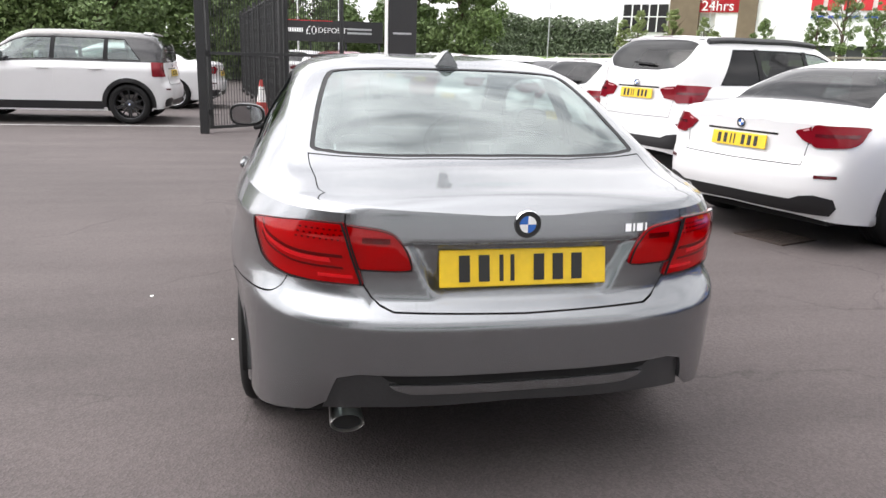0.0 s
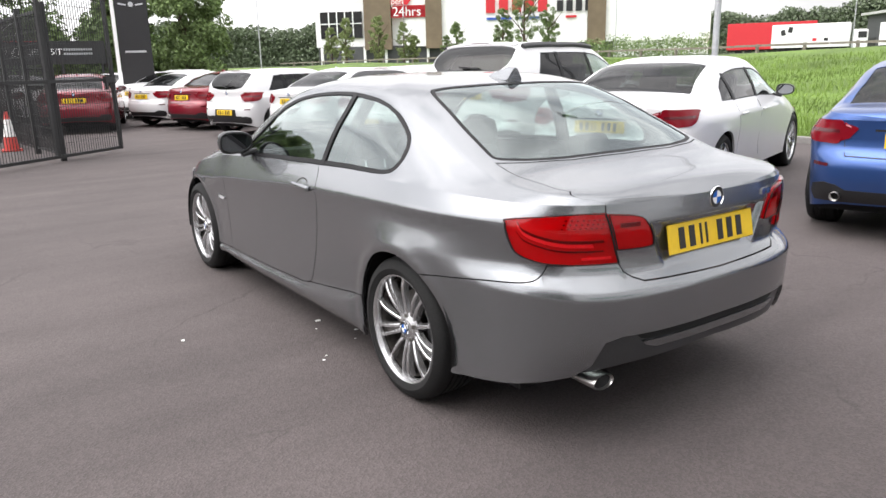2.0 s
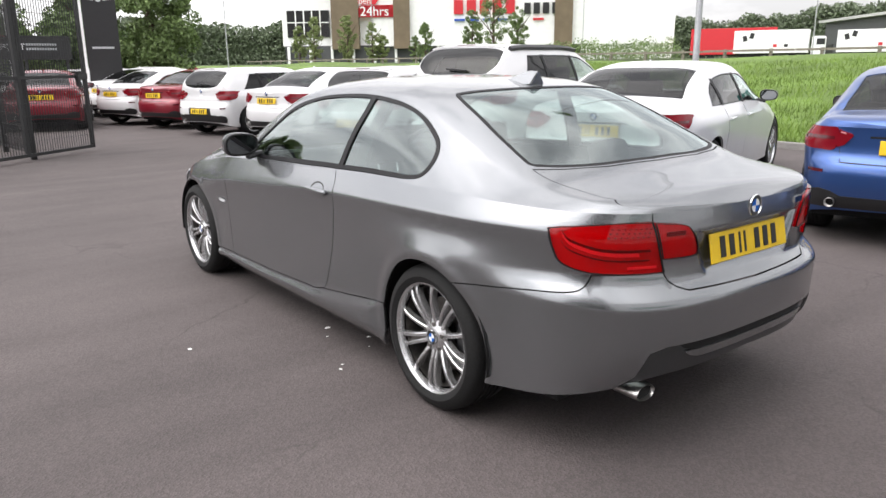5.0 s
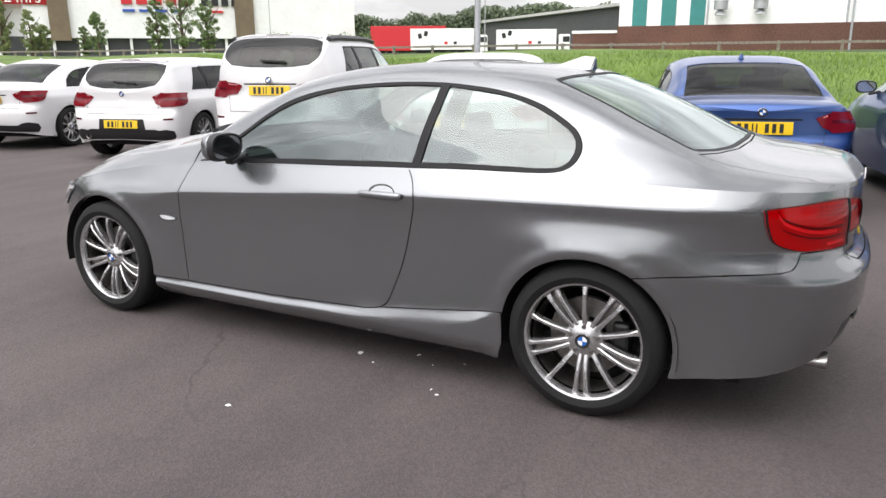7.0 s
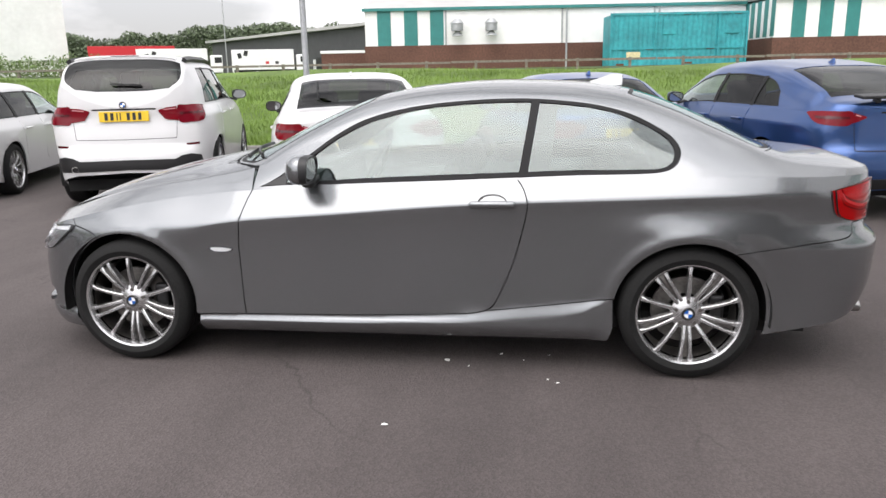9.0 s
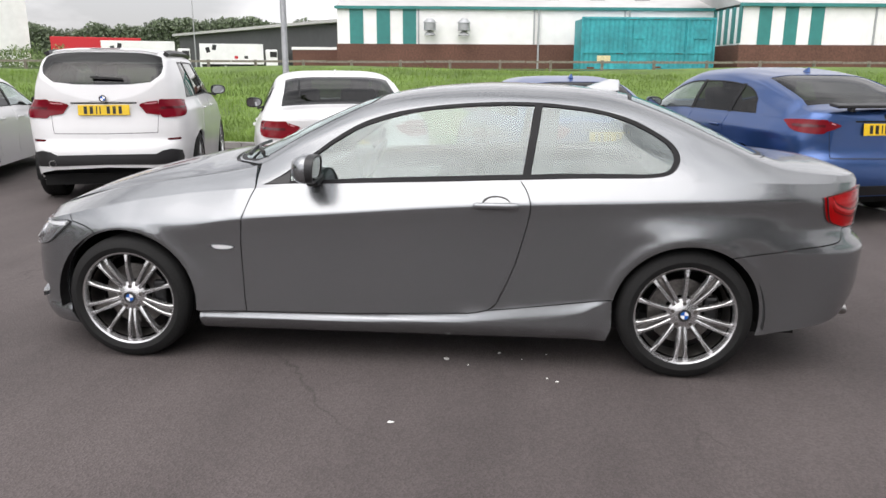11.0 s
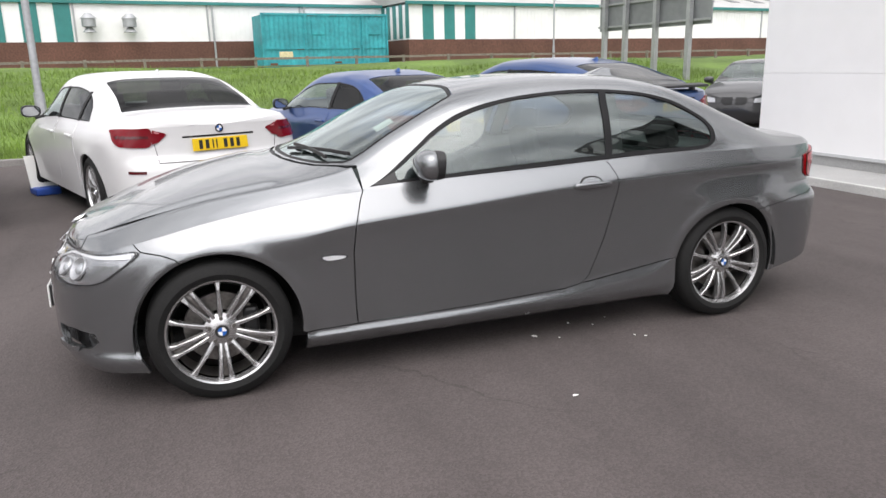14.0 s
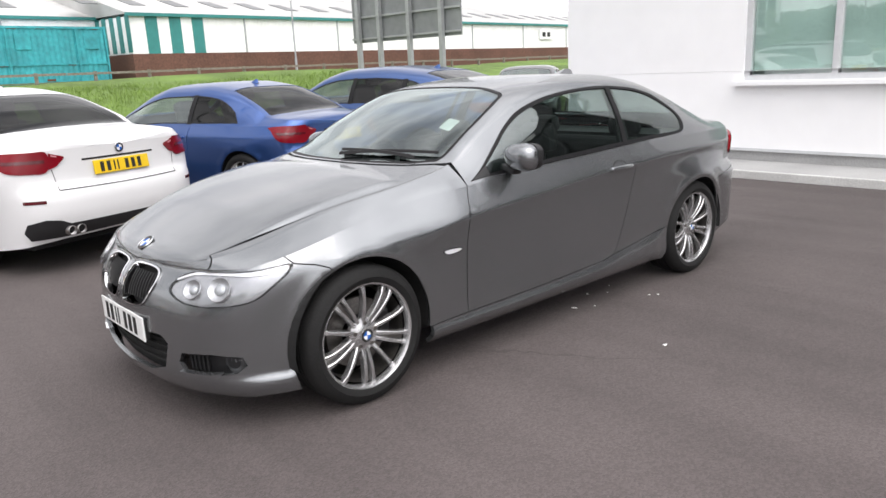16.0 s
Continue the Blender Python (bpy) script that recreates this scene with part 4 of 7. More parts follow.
for x, w in ((0.668, 1.0), (-0.42, 1.03), (-1.49, 0.98)):
    p = box_part("pane", (w, 0.01, 1.19), pose(x, -6.375, 1.785), M_PANE, win, "pale green window pane")
    box_part("blind", (w, 0.01, 1.19), pose(x, -6.42, 1.785), M_BLIND, house, "pale closed blind behind the glass")
box_part("window_sill", (3.5, 0.16, 0.05), pose(-0.405, -6.27, 1.085), M_RENDER, house, "white window sill")


# ---- fence and gate ----
def mesh_panel(parent, length, z1, z2, name="wire_mesh", step=0.05):
    """Upright wires and cross wires of a welded panel, along local x."""
    bm = bmesh.new()
    for x in np.arange(step, length, step):
        add_box(bm, (0.008, 0.008, z2 - z1), pose(x, 0, (z1 + z2) / 2))
    for z in np.arange(z1, z2, 0.2):
        add_box(bm, (length, 0.006, 0.006), pose(length / 2, 0.006, z))
    return part(name, bm, M_FENCE, parent, "fine black welded wire")


def fence_run(x1, y1, x2, y2, bays, label):
    length = math.hypot(x2 - x1, y2 - y1)
    f = thing("mesh_fence", label, "fence", m=pose(x1, y1, 0, 0, 0, math.degrees(math.atan2(y2 - y1, x2 - x1))))
    for k in range(bays + 1):
        box_part("post", (0.07, 0.09, 2.55), pose(length * k / bays, 0, 1.27), M_FENCE, f, bevel=0.006)
    for z in (0.12, 1.25, 2.42):
        box_part("rail", (length, 0.03, 0.045), pose(length / 2, 0, z), M_FENCE, f)
    mesh_panel(f, length, 0.12, 2.42)
    return f


fence_run(-0.62, 9.78, -1.95, 21.0, 7, "tall black mesh fence running back from the gate")
gate = thing("mesh_gate", "tall black steel mesh gate standing open", "gate", m=pose(-1.90, 8.66, 0, 0, 0, 38))
GL = 3.0
for x in (0.03, GL * 0.5, GL - 0.03):
    box_part("gate_stile", (0.06, 0.06, 2.75), pose(x, 0, 1.46), M_FENCE, gate, bevel=0.005)
for z in (0.09, 1.30, 2.80):
    box_part("gate_rail", (GL, 0.05, 0.05), pose(GL / 2, 0, z), M_FENCE, gate)
mesh_panel(gate, GL, 0.1, 2.8, step=0.055)
box_part("gate_latch", (0.22, 0.08, 0.10), pose(GL - 0.16, -0.04, 1.30), M_FENCE, gate)
box_part("latch_bar", (0.03, 0.05, 0.22), pose(GL - 0.25, -0.05, 1.24), M_FENCE, gate)
post = thing("gate_post", "thick square black steel gate post", "post", m=pose(-1.98, 8.56, 0))
box_part("shaft", (0.14, 0.14, 3.0), pose(0, 0, 1.5), M_FENCE, post, bevel=0.01)
for z in (0.35, 1.3, 2.4):
    box_part("hinge", (0.10, 0.06, 0.09), pose(0.09, 0.06, z), M_FENCE, post)
cone = thing("traffic_cone", "red traffic cone with a white sleeve on the tarmac", "cone", m=pose(-1.15, 12.4, 0))
box_part("cone_base", (0.36, 0.36, 0.035), pose(0, 0, 0.018), M_ORANGE, cone, bevel=0.01)
part("lower_cone", add_tube(bmesh.new(), 0.135, 0.105, 0.24, pose(0, 0, 0.155), 24, False), M_ORANGE, cone, smooth=True)
part("white_sleeve", add_tube(bmesh.new(), 0.105, 0.055, 0.33, pose(0, 0, 0.44), 24, False), M_STICKER, cone, "white reflective sleeve", smooth=True)
part("tip", add_tube(bmesh.new(), 0.055, 0.032, 0.14, pose(0, 0, 0.675), 24), M_ORANGE, cone, smooth=True)


# ---- distance ----
def text_part(body, size, m, material, parent, name="lettering"):
    cu = bpy.data.curves.new(name, "FONT")
    cu.body, cu.size, cu.extrude = body, size, 0.01
    cu.align_x = "CENTER"
    tmp = bpy.data.objects.new(name, cu)
    scene.collection.objects.link(tmp)
    dg = bpy.context.evaluated_depsgraph_get()
    me = bpy.data.meshes.new_from_object(tmp.evaluated_get(dg))
    bpy.data.objects.remove(tmp)
    me.transform(m)
    me.materials.clear()
    me.materials.append(material)
    ob = new(name, me)
    ob.parent = parent
    return ob


# works building of brick and striped cladding
works = thing("works_building", "long works building of brown brick and white and teal cladding", "building", m=pose(48.6, 12.0, 1.5, 0, 0, -90 + 7.4))
RUN, EAVE, BRICK = 130.0, 4.25, 1.88


def run_box(name, a, b, d, z1, z2, thick, material, label=""):
    return box_part(name, (b - a, thick, z2 - z1), pose((a + b) / 2, d + thick / 2, (z1 + z2) / 2), material, works, label)


BAY, FORE = 27.0, -4.6
run_box("brick_plinth", 0, BAY, 0.0, 0, BRICK, 18, M_BRICK)
run_box("clad_wall", 0.06, BAY, 0.12, BRICK, EAVE, 17.8, M_CLADWHITE)
run_box("bay_plinth", BAY, RUN, FORE, 0, BRICK - 0.1, 22, M_BRICK)
run_box("bay_wall", BAY + 0.06, RUN, FORE + 0.12, BRICK - 0.1, EAVE - 0.05, 21.8, M_CLADWHITE)
for a in (0.95, 2.85, 4.7):
    run_box("teal_strip", a, a + 0.95, 0.06, BRICK, EAVE, 0.06, M_TEAL)
for a in (28.2, 29.96, 31.7):
    run_box("teal_strip", a, a + 0.86, FORE + 0.06, BRICK - 0.1, EAVE - 0.05, 0.06, M_TEAL)
for d in (-4.6, -3.5, -2.4, -1.3, -0.35):
    box_part("teal_strip", (0.06, 0.5, EAVE - BRICK), pose(BAY + 0.03, d + 0.25, (EAVE + BRICK) / 2), M_TEAL, works)
for a in (5.75, 14.0, 20.5):
    run_box("joint_strip", a, a + 0.12, 0.05, BRICK, EAVE, 0.07, M_GALV)
for a in (14.1, 20.6):
    run_box("down_pipe", a + 0.2, a + 0.32, -0.1, 0, EAVE, 0.1, M_GALV)
for a in np.arange(36.0, RUN, 9.2):
    run_box("joint_strip", a, a + 0.12, FORE + 0.05, BRICK - 0.1, EAVE - 0.05, 0.07, M_GALV)
ribs = bmesh.new()
for a in np.arange(6.0, BAY, 0.33):
    add_box(ribs, (0.04, 0.03, EAVE - BRICK), pose(a, 0.11, (EAVE + BRICK) / 2))
for a in np.arange(33.0, 75.0, 0.33):
    add_box(ribs, (0.04, 0.03, EAVE - BRICK), pose(a, FORE + 0.11, (EAVE + BRICK) / 2))
part("cladding_ribs", ribs, M_CLADWHITE, works)["kind"] = "stuff"
run_box("gutter", -0.1, BAY, -0.1, EAVE, EAVE + 0.2, 0.25, M_TEAL)
run_box("gutter", BAY - 0.15, RUN, FORE - 0.15, EAVE - 0.05, EAVE + 0.17, 0.25, M_TEAL)
for name, a1, a2, d1, z in (("roof", 0, BAY, 0.0, EAVE + 0.15), ("bay_roof", BAY, RUN, FORE, EAVE + 0.12)):
    rb = bmesh.new()
    for p in ((a1, d1, z), (a2, d1, z), (a2, d1 + 10, z + 2.7), (a1, d1 + 10, z + 2.7), (a1, d1 + 20, z), (a2, d1 + 20, z)):
        rb.verts.new(p)
    rb.verts.ensure_lookup_table()
    for q in ((0, 1, 2, 3), (3, 2, 5, 4), (0, 3, 4), (1, 5, 2), (0, 4, 5, 1)):
        rb.faces.new([rb.verts[i] for i in q])
    part(name, rb, M_GREYROOF, works)
for a in np.arange(9, RUN, 3.4):
    d1, z = (0.0, EAVE + 0.15) if a < BAY - 1 else (FORE, EAVE + 0.12)
    part("roof_light", add_box(bmesh.new(), (1.1, 2.6, 0.06), pose(a, d1 + 4.2, z + 1.15, 15.1)), M_ROOFLIGHT, works)
for a in (6.6, 9.0):
    vent = part("roof_vent", add_tube(add_tube(bmesh.new(), 0.42, 0.42, 0.5, pose(a, -0.5, 3.05), 16), 0.42, 0.12, 0.35, pose(a, -0.5, 2.63), 16), M_GALV, works, "round metal extractor vent", smooth=True)
    part("vent_cowl", add_tube(bmesh.new(), 0.5, 0.2, 0.3, pose(a, -0.5, 3.45), 16), M_GALV, vent)
    part("vent_duct", add_box(bmesh.new(), (0.2, 0.6, 0.2), pose(a, -0.2, 3.0)), M_GALV, vent)
run_box("wall_sign", 76, 79, FORE - 0.05, 2.7, 3.8, 0.06, M_CLADWHITE)
for a in (76.6, 77.6):
    run_box("sign_bar", a, a + 0.6, FORE - 0.09, 3.0, 3.5, 0.03, M_SIGNBLACK)
annex = thing("brick_annex", "low brown brick annex with a pale coping", "building", m=pose(50.5, 12.3, 1.5, 0, 0, 97.4))
box_part("wall", (3.4, 10, 1.5), pose(1.7, -5, 0.75), M_BRICK, annex)
box_part("coping", (3.5, 10.1, 0.2), pose(1.7, -5, 1.6), M_CLADWHITE, annex)

cont = thing("shipping_container", "faded teal corrugated shipping container", "container", m=pose(46.6, -4.95, 1.5, 0, 0, -82.6))
cl, ch = 9.0, 3.5
bm = bmesh.new()
k = 0
prev = None
for x in np.arange(0.12, cl - 0.1, 0.08):
    d = (0.0, 0.0, 0.035, 0.035)[k % 4]
    cur = [bm.verts.new((x, d, 0.15)), bm.verts.new((x, d, ch - 0.12))]
    if prev:
        bm.faces.new((prev[0], cur[0], cur[1], prev[1]))
    prev, k = cur, k + 1
part("corrugated_side", bm, M_CONTAINER, cont)
box_part("far_side", (cl - 0.1, 2.3, ch - 0.2), pose(cl / 2, 1.25, ch / 2), M_CONTAINER, cont)
for z in (0.08, ch - 0.06):
    box_part("edge_rail", (cl, 0.1, 0.14), pose(cl / 2, 0.0, z), M_CONTAINER, cont)
for x in (0.06, 3.0, 7.1, cl - 0.06):
    box_part("corner_post", (0.12, 0.1, ch), pose(x, -0.003, ch / 2), M_CONTAINER, cont)
box_part("side_rail", (cl, 0.09, 0.1), pose(cl / 2, -0.01, 1.25), M_CONTAINER, cont)
for x in (3.9, 8.0):
    box_part("side_hatch", (0.9, 0.06, 0.95), pose(x, -0.02, 2.6), M_CONTAINER, cont, bevel=0.02)
box_part("label_plate", (0.9, 0.02, 0.4), pose(1.55, -0.06, 0.85), M_LABEL, cont)
for x, z in ((0.7, 0.25), (2.6, 1.22), (5.2, 0.3), (6.6, 1.22), (8.3, 3.4), (3.4, 3.4), (5.0, 3.4)):
    box_part("rust_patch", (0.5, 0.012, 0.12), pose(x, -0.02, z), M_RUST, cont)

# guard rail on the bank's crest
rail = thing("guard_rail", "weathered timber rail on short posts", "fence", m=pose(25.8, 0, 1.48))
for y in np.arange(-44, 62, 2.0):
    box_part("post", (0.10, 0.10, 0.5), pose(0, y, 0.18), M_TIMBER, rail)
for y in np.arange(-43, 62, 4.0):
    box_part("board", (0.05, 3.96, 0.085), pose(-0.07, y, 0.36 + 0.01 * math.sin(y)), M_TIMBER, rail)

# back of a large road sign
board = thing("road_sign", "large grey road sign seen from its back on four posts", "sign", m=pose(21.2, -14.3, 0.4, 0, 0, 185))
for x in (0.4, 1.6, 3.2, 4.8):
    box_part("post", (0.16, 0.16, 5.6), pose(x, 0.12, 2.8), M_GALV, board)
box_part("sign_panel", (5.7, 0.05, 3.4), pose(2.75, 0.3, 3.85), M_BOARDGREY, board)
for z in (2.3, 3.1, 3.9, 4.7):
    box_part("cross_rail", (5.7, 0.06, 0.07), pose(2.75, 0.22, z), M_GALV, board)


def lamp_post(x, y, z, h, label="tall slim galvanised lamp post"):
    p = thing("lamp_post", label, "lamp post", "lamp posts", m=pose(x, y, z))
    part("shaft", add_tube(bmesh.new(), 0.052, 0.04, h, pose(0, 0, h / 2), 16, False), M_GALV, p, smooth=True)
    part("base_sleeve", add_tube(bmesh.new(), 0.075, 0.07, 1.2, pose(0, 0, 0.6), 16, False), M_GALV, p, smooth=True)
    box_part("lamp_head", (0.7, 0.25, 0.10), pose(0.3, 0, h), M_GALV, p, bevel=0.03)


lamp_post(7.6, 3.12, 0.0, 8.0)
for az, d in ((67.4, 62), (25.0, 70), (-25.5, 42), (48.0, 95), (57.0, 100), (41, 90), (84, 38)):
    lamp_post(-3 + d * math.cos(radians(az)), -2 + d * math.sin(radians(az)), 1.2 if az < 60 else 0.0, 9.0)


for px, py in ((-0.03, 27.0), (1.61, 27.0)):
    pole = thing("flag_pole", "thin bare white flag pole", "pole", "flag poles", m=pose(px, py, 0))
    part("shaft", add_tube(bmesh.new(), 0.05, 0.035, 7.0, pose(0, 0, 3.5), 12), M_CLADWHITE, pole, smooth=True)
    part("finial", add_tube(bmesh.new(), 0.05, 0.02, 0.08, pose(0, 0, 7.03), 12), M_CLADWHITE, pole)

# superstore, far off
store = thing("superstore", "big white clad superstore with brown pillars and dark arcade", "building", m=pose(-2.7 + 125 * math.cos(radians(50)), -3.5 + 125 * math.sin(radians(50)), 1.4, 0, 0, -40))
at = lambda az: -125 * math.tan(radians(az - 50))


def store_box(name, az1, az2, d, z1, z2, material, thick=4.0, label=""):
    a, b = at(az1), at(az2)
    return box_part(name, (b - a, thick, z2 - z1), pose((a + b) / 2, d + thick / 2, (z1 + z2) / 2), material, store, label)


store_box("main_wall", 57.5, 35.4, 0, 3.0, 17, M_CLADWHITE, 30)
store_box("upper_wall", 64.4, 57.5, 1.5, 3.2, 17, M_CLADWHITE, 28)
# solid dark box: the shade inside the arcade is given as its colour
store_box("arcade", 64.2, 42.0, 1.0, 0.0, 3.2, M_DARKCLAD, 20, "arcade shade drawn as a solid dark box")
for az in np.arange(64.0, 42.5, -1.6):
    store_box("arcade_post", az, az - 0.18, 0.3, 0.0, 3.1, M_CLADWHITE, 0.4)
store_box("side_wall", 42.0, 35.4, 0.5, 0.0, 3.0, M_CLADWHITE, 25)
for a1, a2 in ((60.6, 58.6), (56.0, 54.8), (44.0, 42.7)):
    store_box("brown_pillar", a1, a2, -0.6, 2.6, 17, M_BROWN, 1.5)
win = store_box("window_band", 64.0, 60.9, 1.2, 4.6, 8.9, M_DARKGLASS, 0.2, "wide dark shopfront glazing")
store_box("glazing_back", 64.0, 60.9, 1.42, 4.6, 8.9, M_BROWN, 0.05)
for az in (63.4, 62.8, 62.2, 61.6):
    store_box("glazing_bar", az, az - 0.08, 1.0, 4.6, 8.9, M_CLADWHITE, 0.15)
store_box("glazing_bar", 64.0, 60.9, 1.0, 6.9, 7.05, M_CLADWHITE, 0.15)
store_box("window", 37.1, 35.9, 0.4, 4.4, 5.6, M_DARKGLASS, 0.1)
for az in (36.7, 36.3):
    store_box("glazing_bar", az, az - 0.06, 0.3, 4.4, 5.6, M_CLADWHITE, 0.1)
sg = bmesh.new()
for p in ((-1.0, 0), (6.2, 0), (8.0, 1.9), (0.8, 1.9)):
    sg.verts.new((p[0], -0.3, p[1]))
sg.faces.new(sg.verts)
bmesh.ops.extrude_face_region(sg, geom=list(sg.faces))
bmesh.ops.transform(sg, matrix=pose(at(58.2) - 1.2, 0, 7.6), verts=sg.verts)
part("red_sign", sg, M_SIGNRED, store, "red slanted opening hours sign")
sg = bmesh.new()
for p in ((-1.2, 0), (3.4, 0), (4.4, 1.2), (-0.2, 1.2)):
    sg.verts.new((p[0], -0.3, p[1]))
sg.faces.new(sg.verts)
bmesh.ops.transform(sg, matrix=pose(at(58.2) - 1.5, 0, 9.6), verts=sg.verts)
part("red_sign", sg, M_SIGNRED, store, "red slanted opening hours sign")
text_part("24hrs", 2.1, pose(at(57.4), -0.36, 7.85, 90), M_CLADWHITE, store)
text_part("Open", 1.4, pose(at(58.0) - 0.8, -0.36, 9.7, 90), M_CLADWHITE, store)
a = at(51.6)
for k in range(5):
    box_part("letter_block", (1.5, 0.3, 2.2), pose(a + 1.0 + 2.1 * k, -0.2, 9.0), M_SIGNRED, store)
for k in range(4):
    box_part("letter_block", (1.0, 0.3, 1.7), pose(a + 12.2 + 1.5 * k, -0.2, 8.7), M_SIGNBLACK, store)
for k in range(4):
    box_part("sign_dash", (1.7, 0.3, 0.35), pose(a + 1.2 + 2.3 * k, -0.2, 7.0), M_SIGNBLUE, store)
box_part("sign_dash", (1.7, 0.3, 0.35), pose(a + 14.0, -0.2, 7.0), M_SIGNRED, store)

# dark shed
shed = thing("dark_shed", "long dark grey shed with a pale shallow roof edge", "building", m=pose(146, 68, 1.5, 0, 0, -133.7))
box_part("shed_wall", (86, 24, 6.9), pose(43, 12, 3.45), M_DARKCLAD, shed)
part("shed_roof", add_box(bmesh.new(), (88, 26, 0.45), pose(43, 12, 7.12)), M_GREYROOF, shed)
for x in np.arange(3, 82, 8.5):
    box_part("shed_door", (3.0, 0.1, 2.8), pose(x, -0.05, 1.4), M_SIGNBLACK, shed)
for x in np.arange(6.5, 82, 10.5):
    box_part("white_post", (0.35, 0.3, 2.4), pose(x, -3.0, 1.2), M_CLADWHITE, shed)


def trailer(az, d, length, height, turn, body, label):
    t = thing("lorry_trailer", label, "trailer", "parked trailers", m=pose(-2.7 + d * math.cos(radians(az)), -3.5 + d * math.sin(radians(az)), 1.45, 0, 0, turn))
    box_part("box_body", (length, 2.5, height - 1.0), pose(0, 0, 1.0 + (height - 1.0) / 2), body, t, bevel=0.04)
    box_part("chassis", (length - 0.4, 0.9, 0.2), pose(0, 0, 0.9), M_BLACK, t)
    for x in (-length * 0.36, -length * 0.25, length * 0.3):
        for s in (-1, 1):
            part("wheel", add_tube(bmesh.new(), 0.5, 0.5, 0.3, pose(x, s * 1.05, 0.5, 90), 20), M_RUBBER, t)
    return t


def lorry_cab(t, length):
    box_part("cab", (1.7, 2.3, 2.5), pose(length / 2 + 1.2, 0, 1.9), M_CLADWHITE, t, bevel=0.15)
    box_part("cab_window", (1.0, 2.33, 0.8), pose(length / 2 + 1.45, 0, 2.45), M_SIGNBLACK, t)
    part("wheel", add_tube(bmesh.new(), 0.5, 0.5, 2.2, pose(length / 2 + 1.3, 0, 0.5, 90), 20), M_RUBBER, t)


trailer(31.4, 128, 12.5, 4.95, -60, M_SIGNRED, "long red box trailer parked far off")
t2 = trailer(28.9, 116, 9.6, 4.1, -66, M_CLADWHITE, "white box trailer with a white cab parked far off")
t3 = trailer(22.6, 116, 9.0, 3.9, -70, M_CLADWHITE, "white box trailer with a white cab parked far off")
for t, n in ((t2, 9.6), (t3, 9.0)):
    lorry_cab(t, n)
    for k in (-0.45, 0.45):
        box_part("mark_bar", (0.55, 0.02, 0.75), pose(-2.9 + k, -1.27, 3.2 + 0.4 * k, 0, 30 * k), M_SIGNBLACK, t)
    for k, mat in ((0.6, M_SIGNRED), (2.0, M_SIGNBLACK)):
        box_part("mark_bar", (0.5, 0.02, 0.4), pose(k, -1.27, 2.0), mat, t)

# banner pylon and hoarding behind the row
pyl = thing("banner_pylon", "tall black banner pylon with a white edge", "sign", m=pose(3.2, 20.5, 0, 0, 0, -14))
box_part("banner", (0.92, 0.12, 3.7), pose(0, 0, 1.95), M_SIGNBLACK, pyl)
box_part("white_mast", (0.10, 0.16, 4.0), pose(-0.53, 0, 2.0), M_CLADWHITE, pyl)
for s in (-1, 1):
    box_part("emblem_wing", (0.22, 0.02, 0.045), pose(s * 0.24, -0.07, 3.40, 0, -s * 10), M_SILVER, pyl)
part("emblem_ring", add_tube(bmesh.new(), 0.075, 0.075, 0.02, pose(0, -0.07, 3.40, 90), 20), M_SILVER, pyl)
box_part("text_bar", (0.6, 0.02, 0.06), pose(0, -0.07, 2.02), M_SILVER, pyl)
box_part("pylon_foot", (1.2, 0.3, 0.1), pose(0, 0, 0.05), M_BLACK, pyl)
hoard = thing("hoarding", "wide black advertising hoarding with white lettering", "sign", m=pose(-1.05, 24.2, 0, 0, 0, -1))
box_part("hoarding_panel", (4.15, 0.05, 0.76), pose(2.0, 0, 2.1), M_SIGNBLACK, hoard)
box_part("red_stripe", (2.2, 0.02, 0.03), pose(1.1, -0.03, 2.46), M_SIGNRED, hoard)
for x in (0.1, 1.4, 2.7, 3.95):
    box_part("post", (0.08, 0.08, 2.48), pose(x, 0.08, 1.24), M_FENCE, hoard)
text_part("£0", 0.42, pose(1.42, -0.035, 1.98, 90), M_CLADWHITE, hoard)
text_part("DEPOSIT", 0.27, pose(2.2, -0.035, 2.04, 90), M_CLADWHITE, hoard)
box_part("text_bar", (0.95, 0.02, 0.14), pose(0.65, -0.03, 2.12), M_CLADWHITE, hoard)
box_part("orange_mark", (0.2, 0.02, 0.24), pose(0.06, -0.03, 2.12), M_ORANGE, hoard)
for z in (2.2, 2.06):
    box_part("text_bar", (0.9, 0.02, 0.07), pose(3.2, -0.03, z), M_GALV, hoard)


def leaves(name, blobs, per, size, material, parent):
    """Many small leaf faces scattered in uneven clumps."""
    cs, rs = np.array([b[:3] for b in blobs]), np.array([b[3:6] for b in blobs])
    n = per * len(blobs)
    i = np.repeat(np.arange(len(blobs)), per)
    d = rng.normal(size=(n, 3))
    d /= np.linalg.norm(d, axis=1)[:, None]
    p = cs[i] + d * rs[i] * (0.45 + 0.62 * rng.random((n, 1)) ** 0.5)
    u = rng.normal(size=(n, 3))
    u /= np.linalg.norm(u, axis=1)[:, None]
    v = np.cross(u, rng.normal(size=(n, 3)))
    v /= np.linalg.norm(v, axis=1)[:, None]
    s = size * (0.6 + 0.8 * rng.random((n, 1)))
    verts = np.empty((n * 4, 3))
    verts[0::4], verts[1::4], verts[2::4], verts[3::4] = p - u * s, p + v * s * 0.55, p + u * s, p - v * s * 0.55
    return link_mesh(name, verts, np.arange(n * 4).reshape(-1, 4), material, parent)


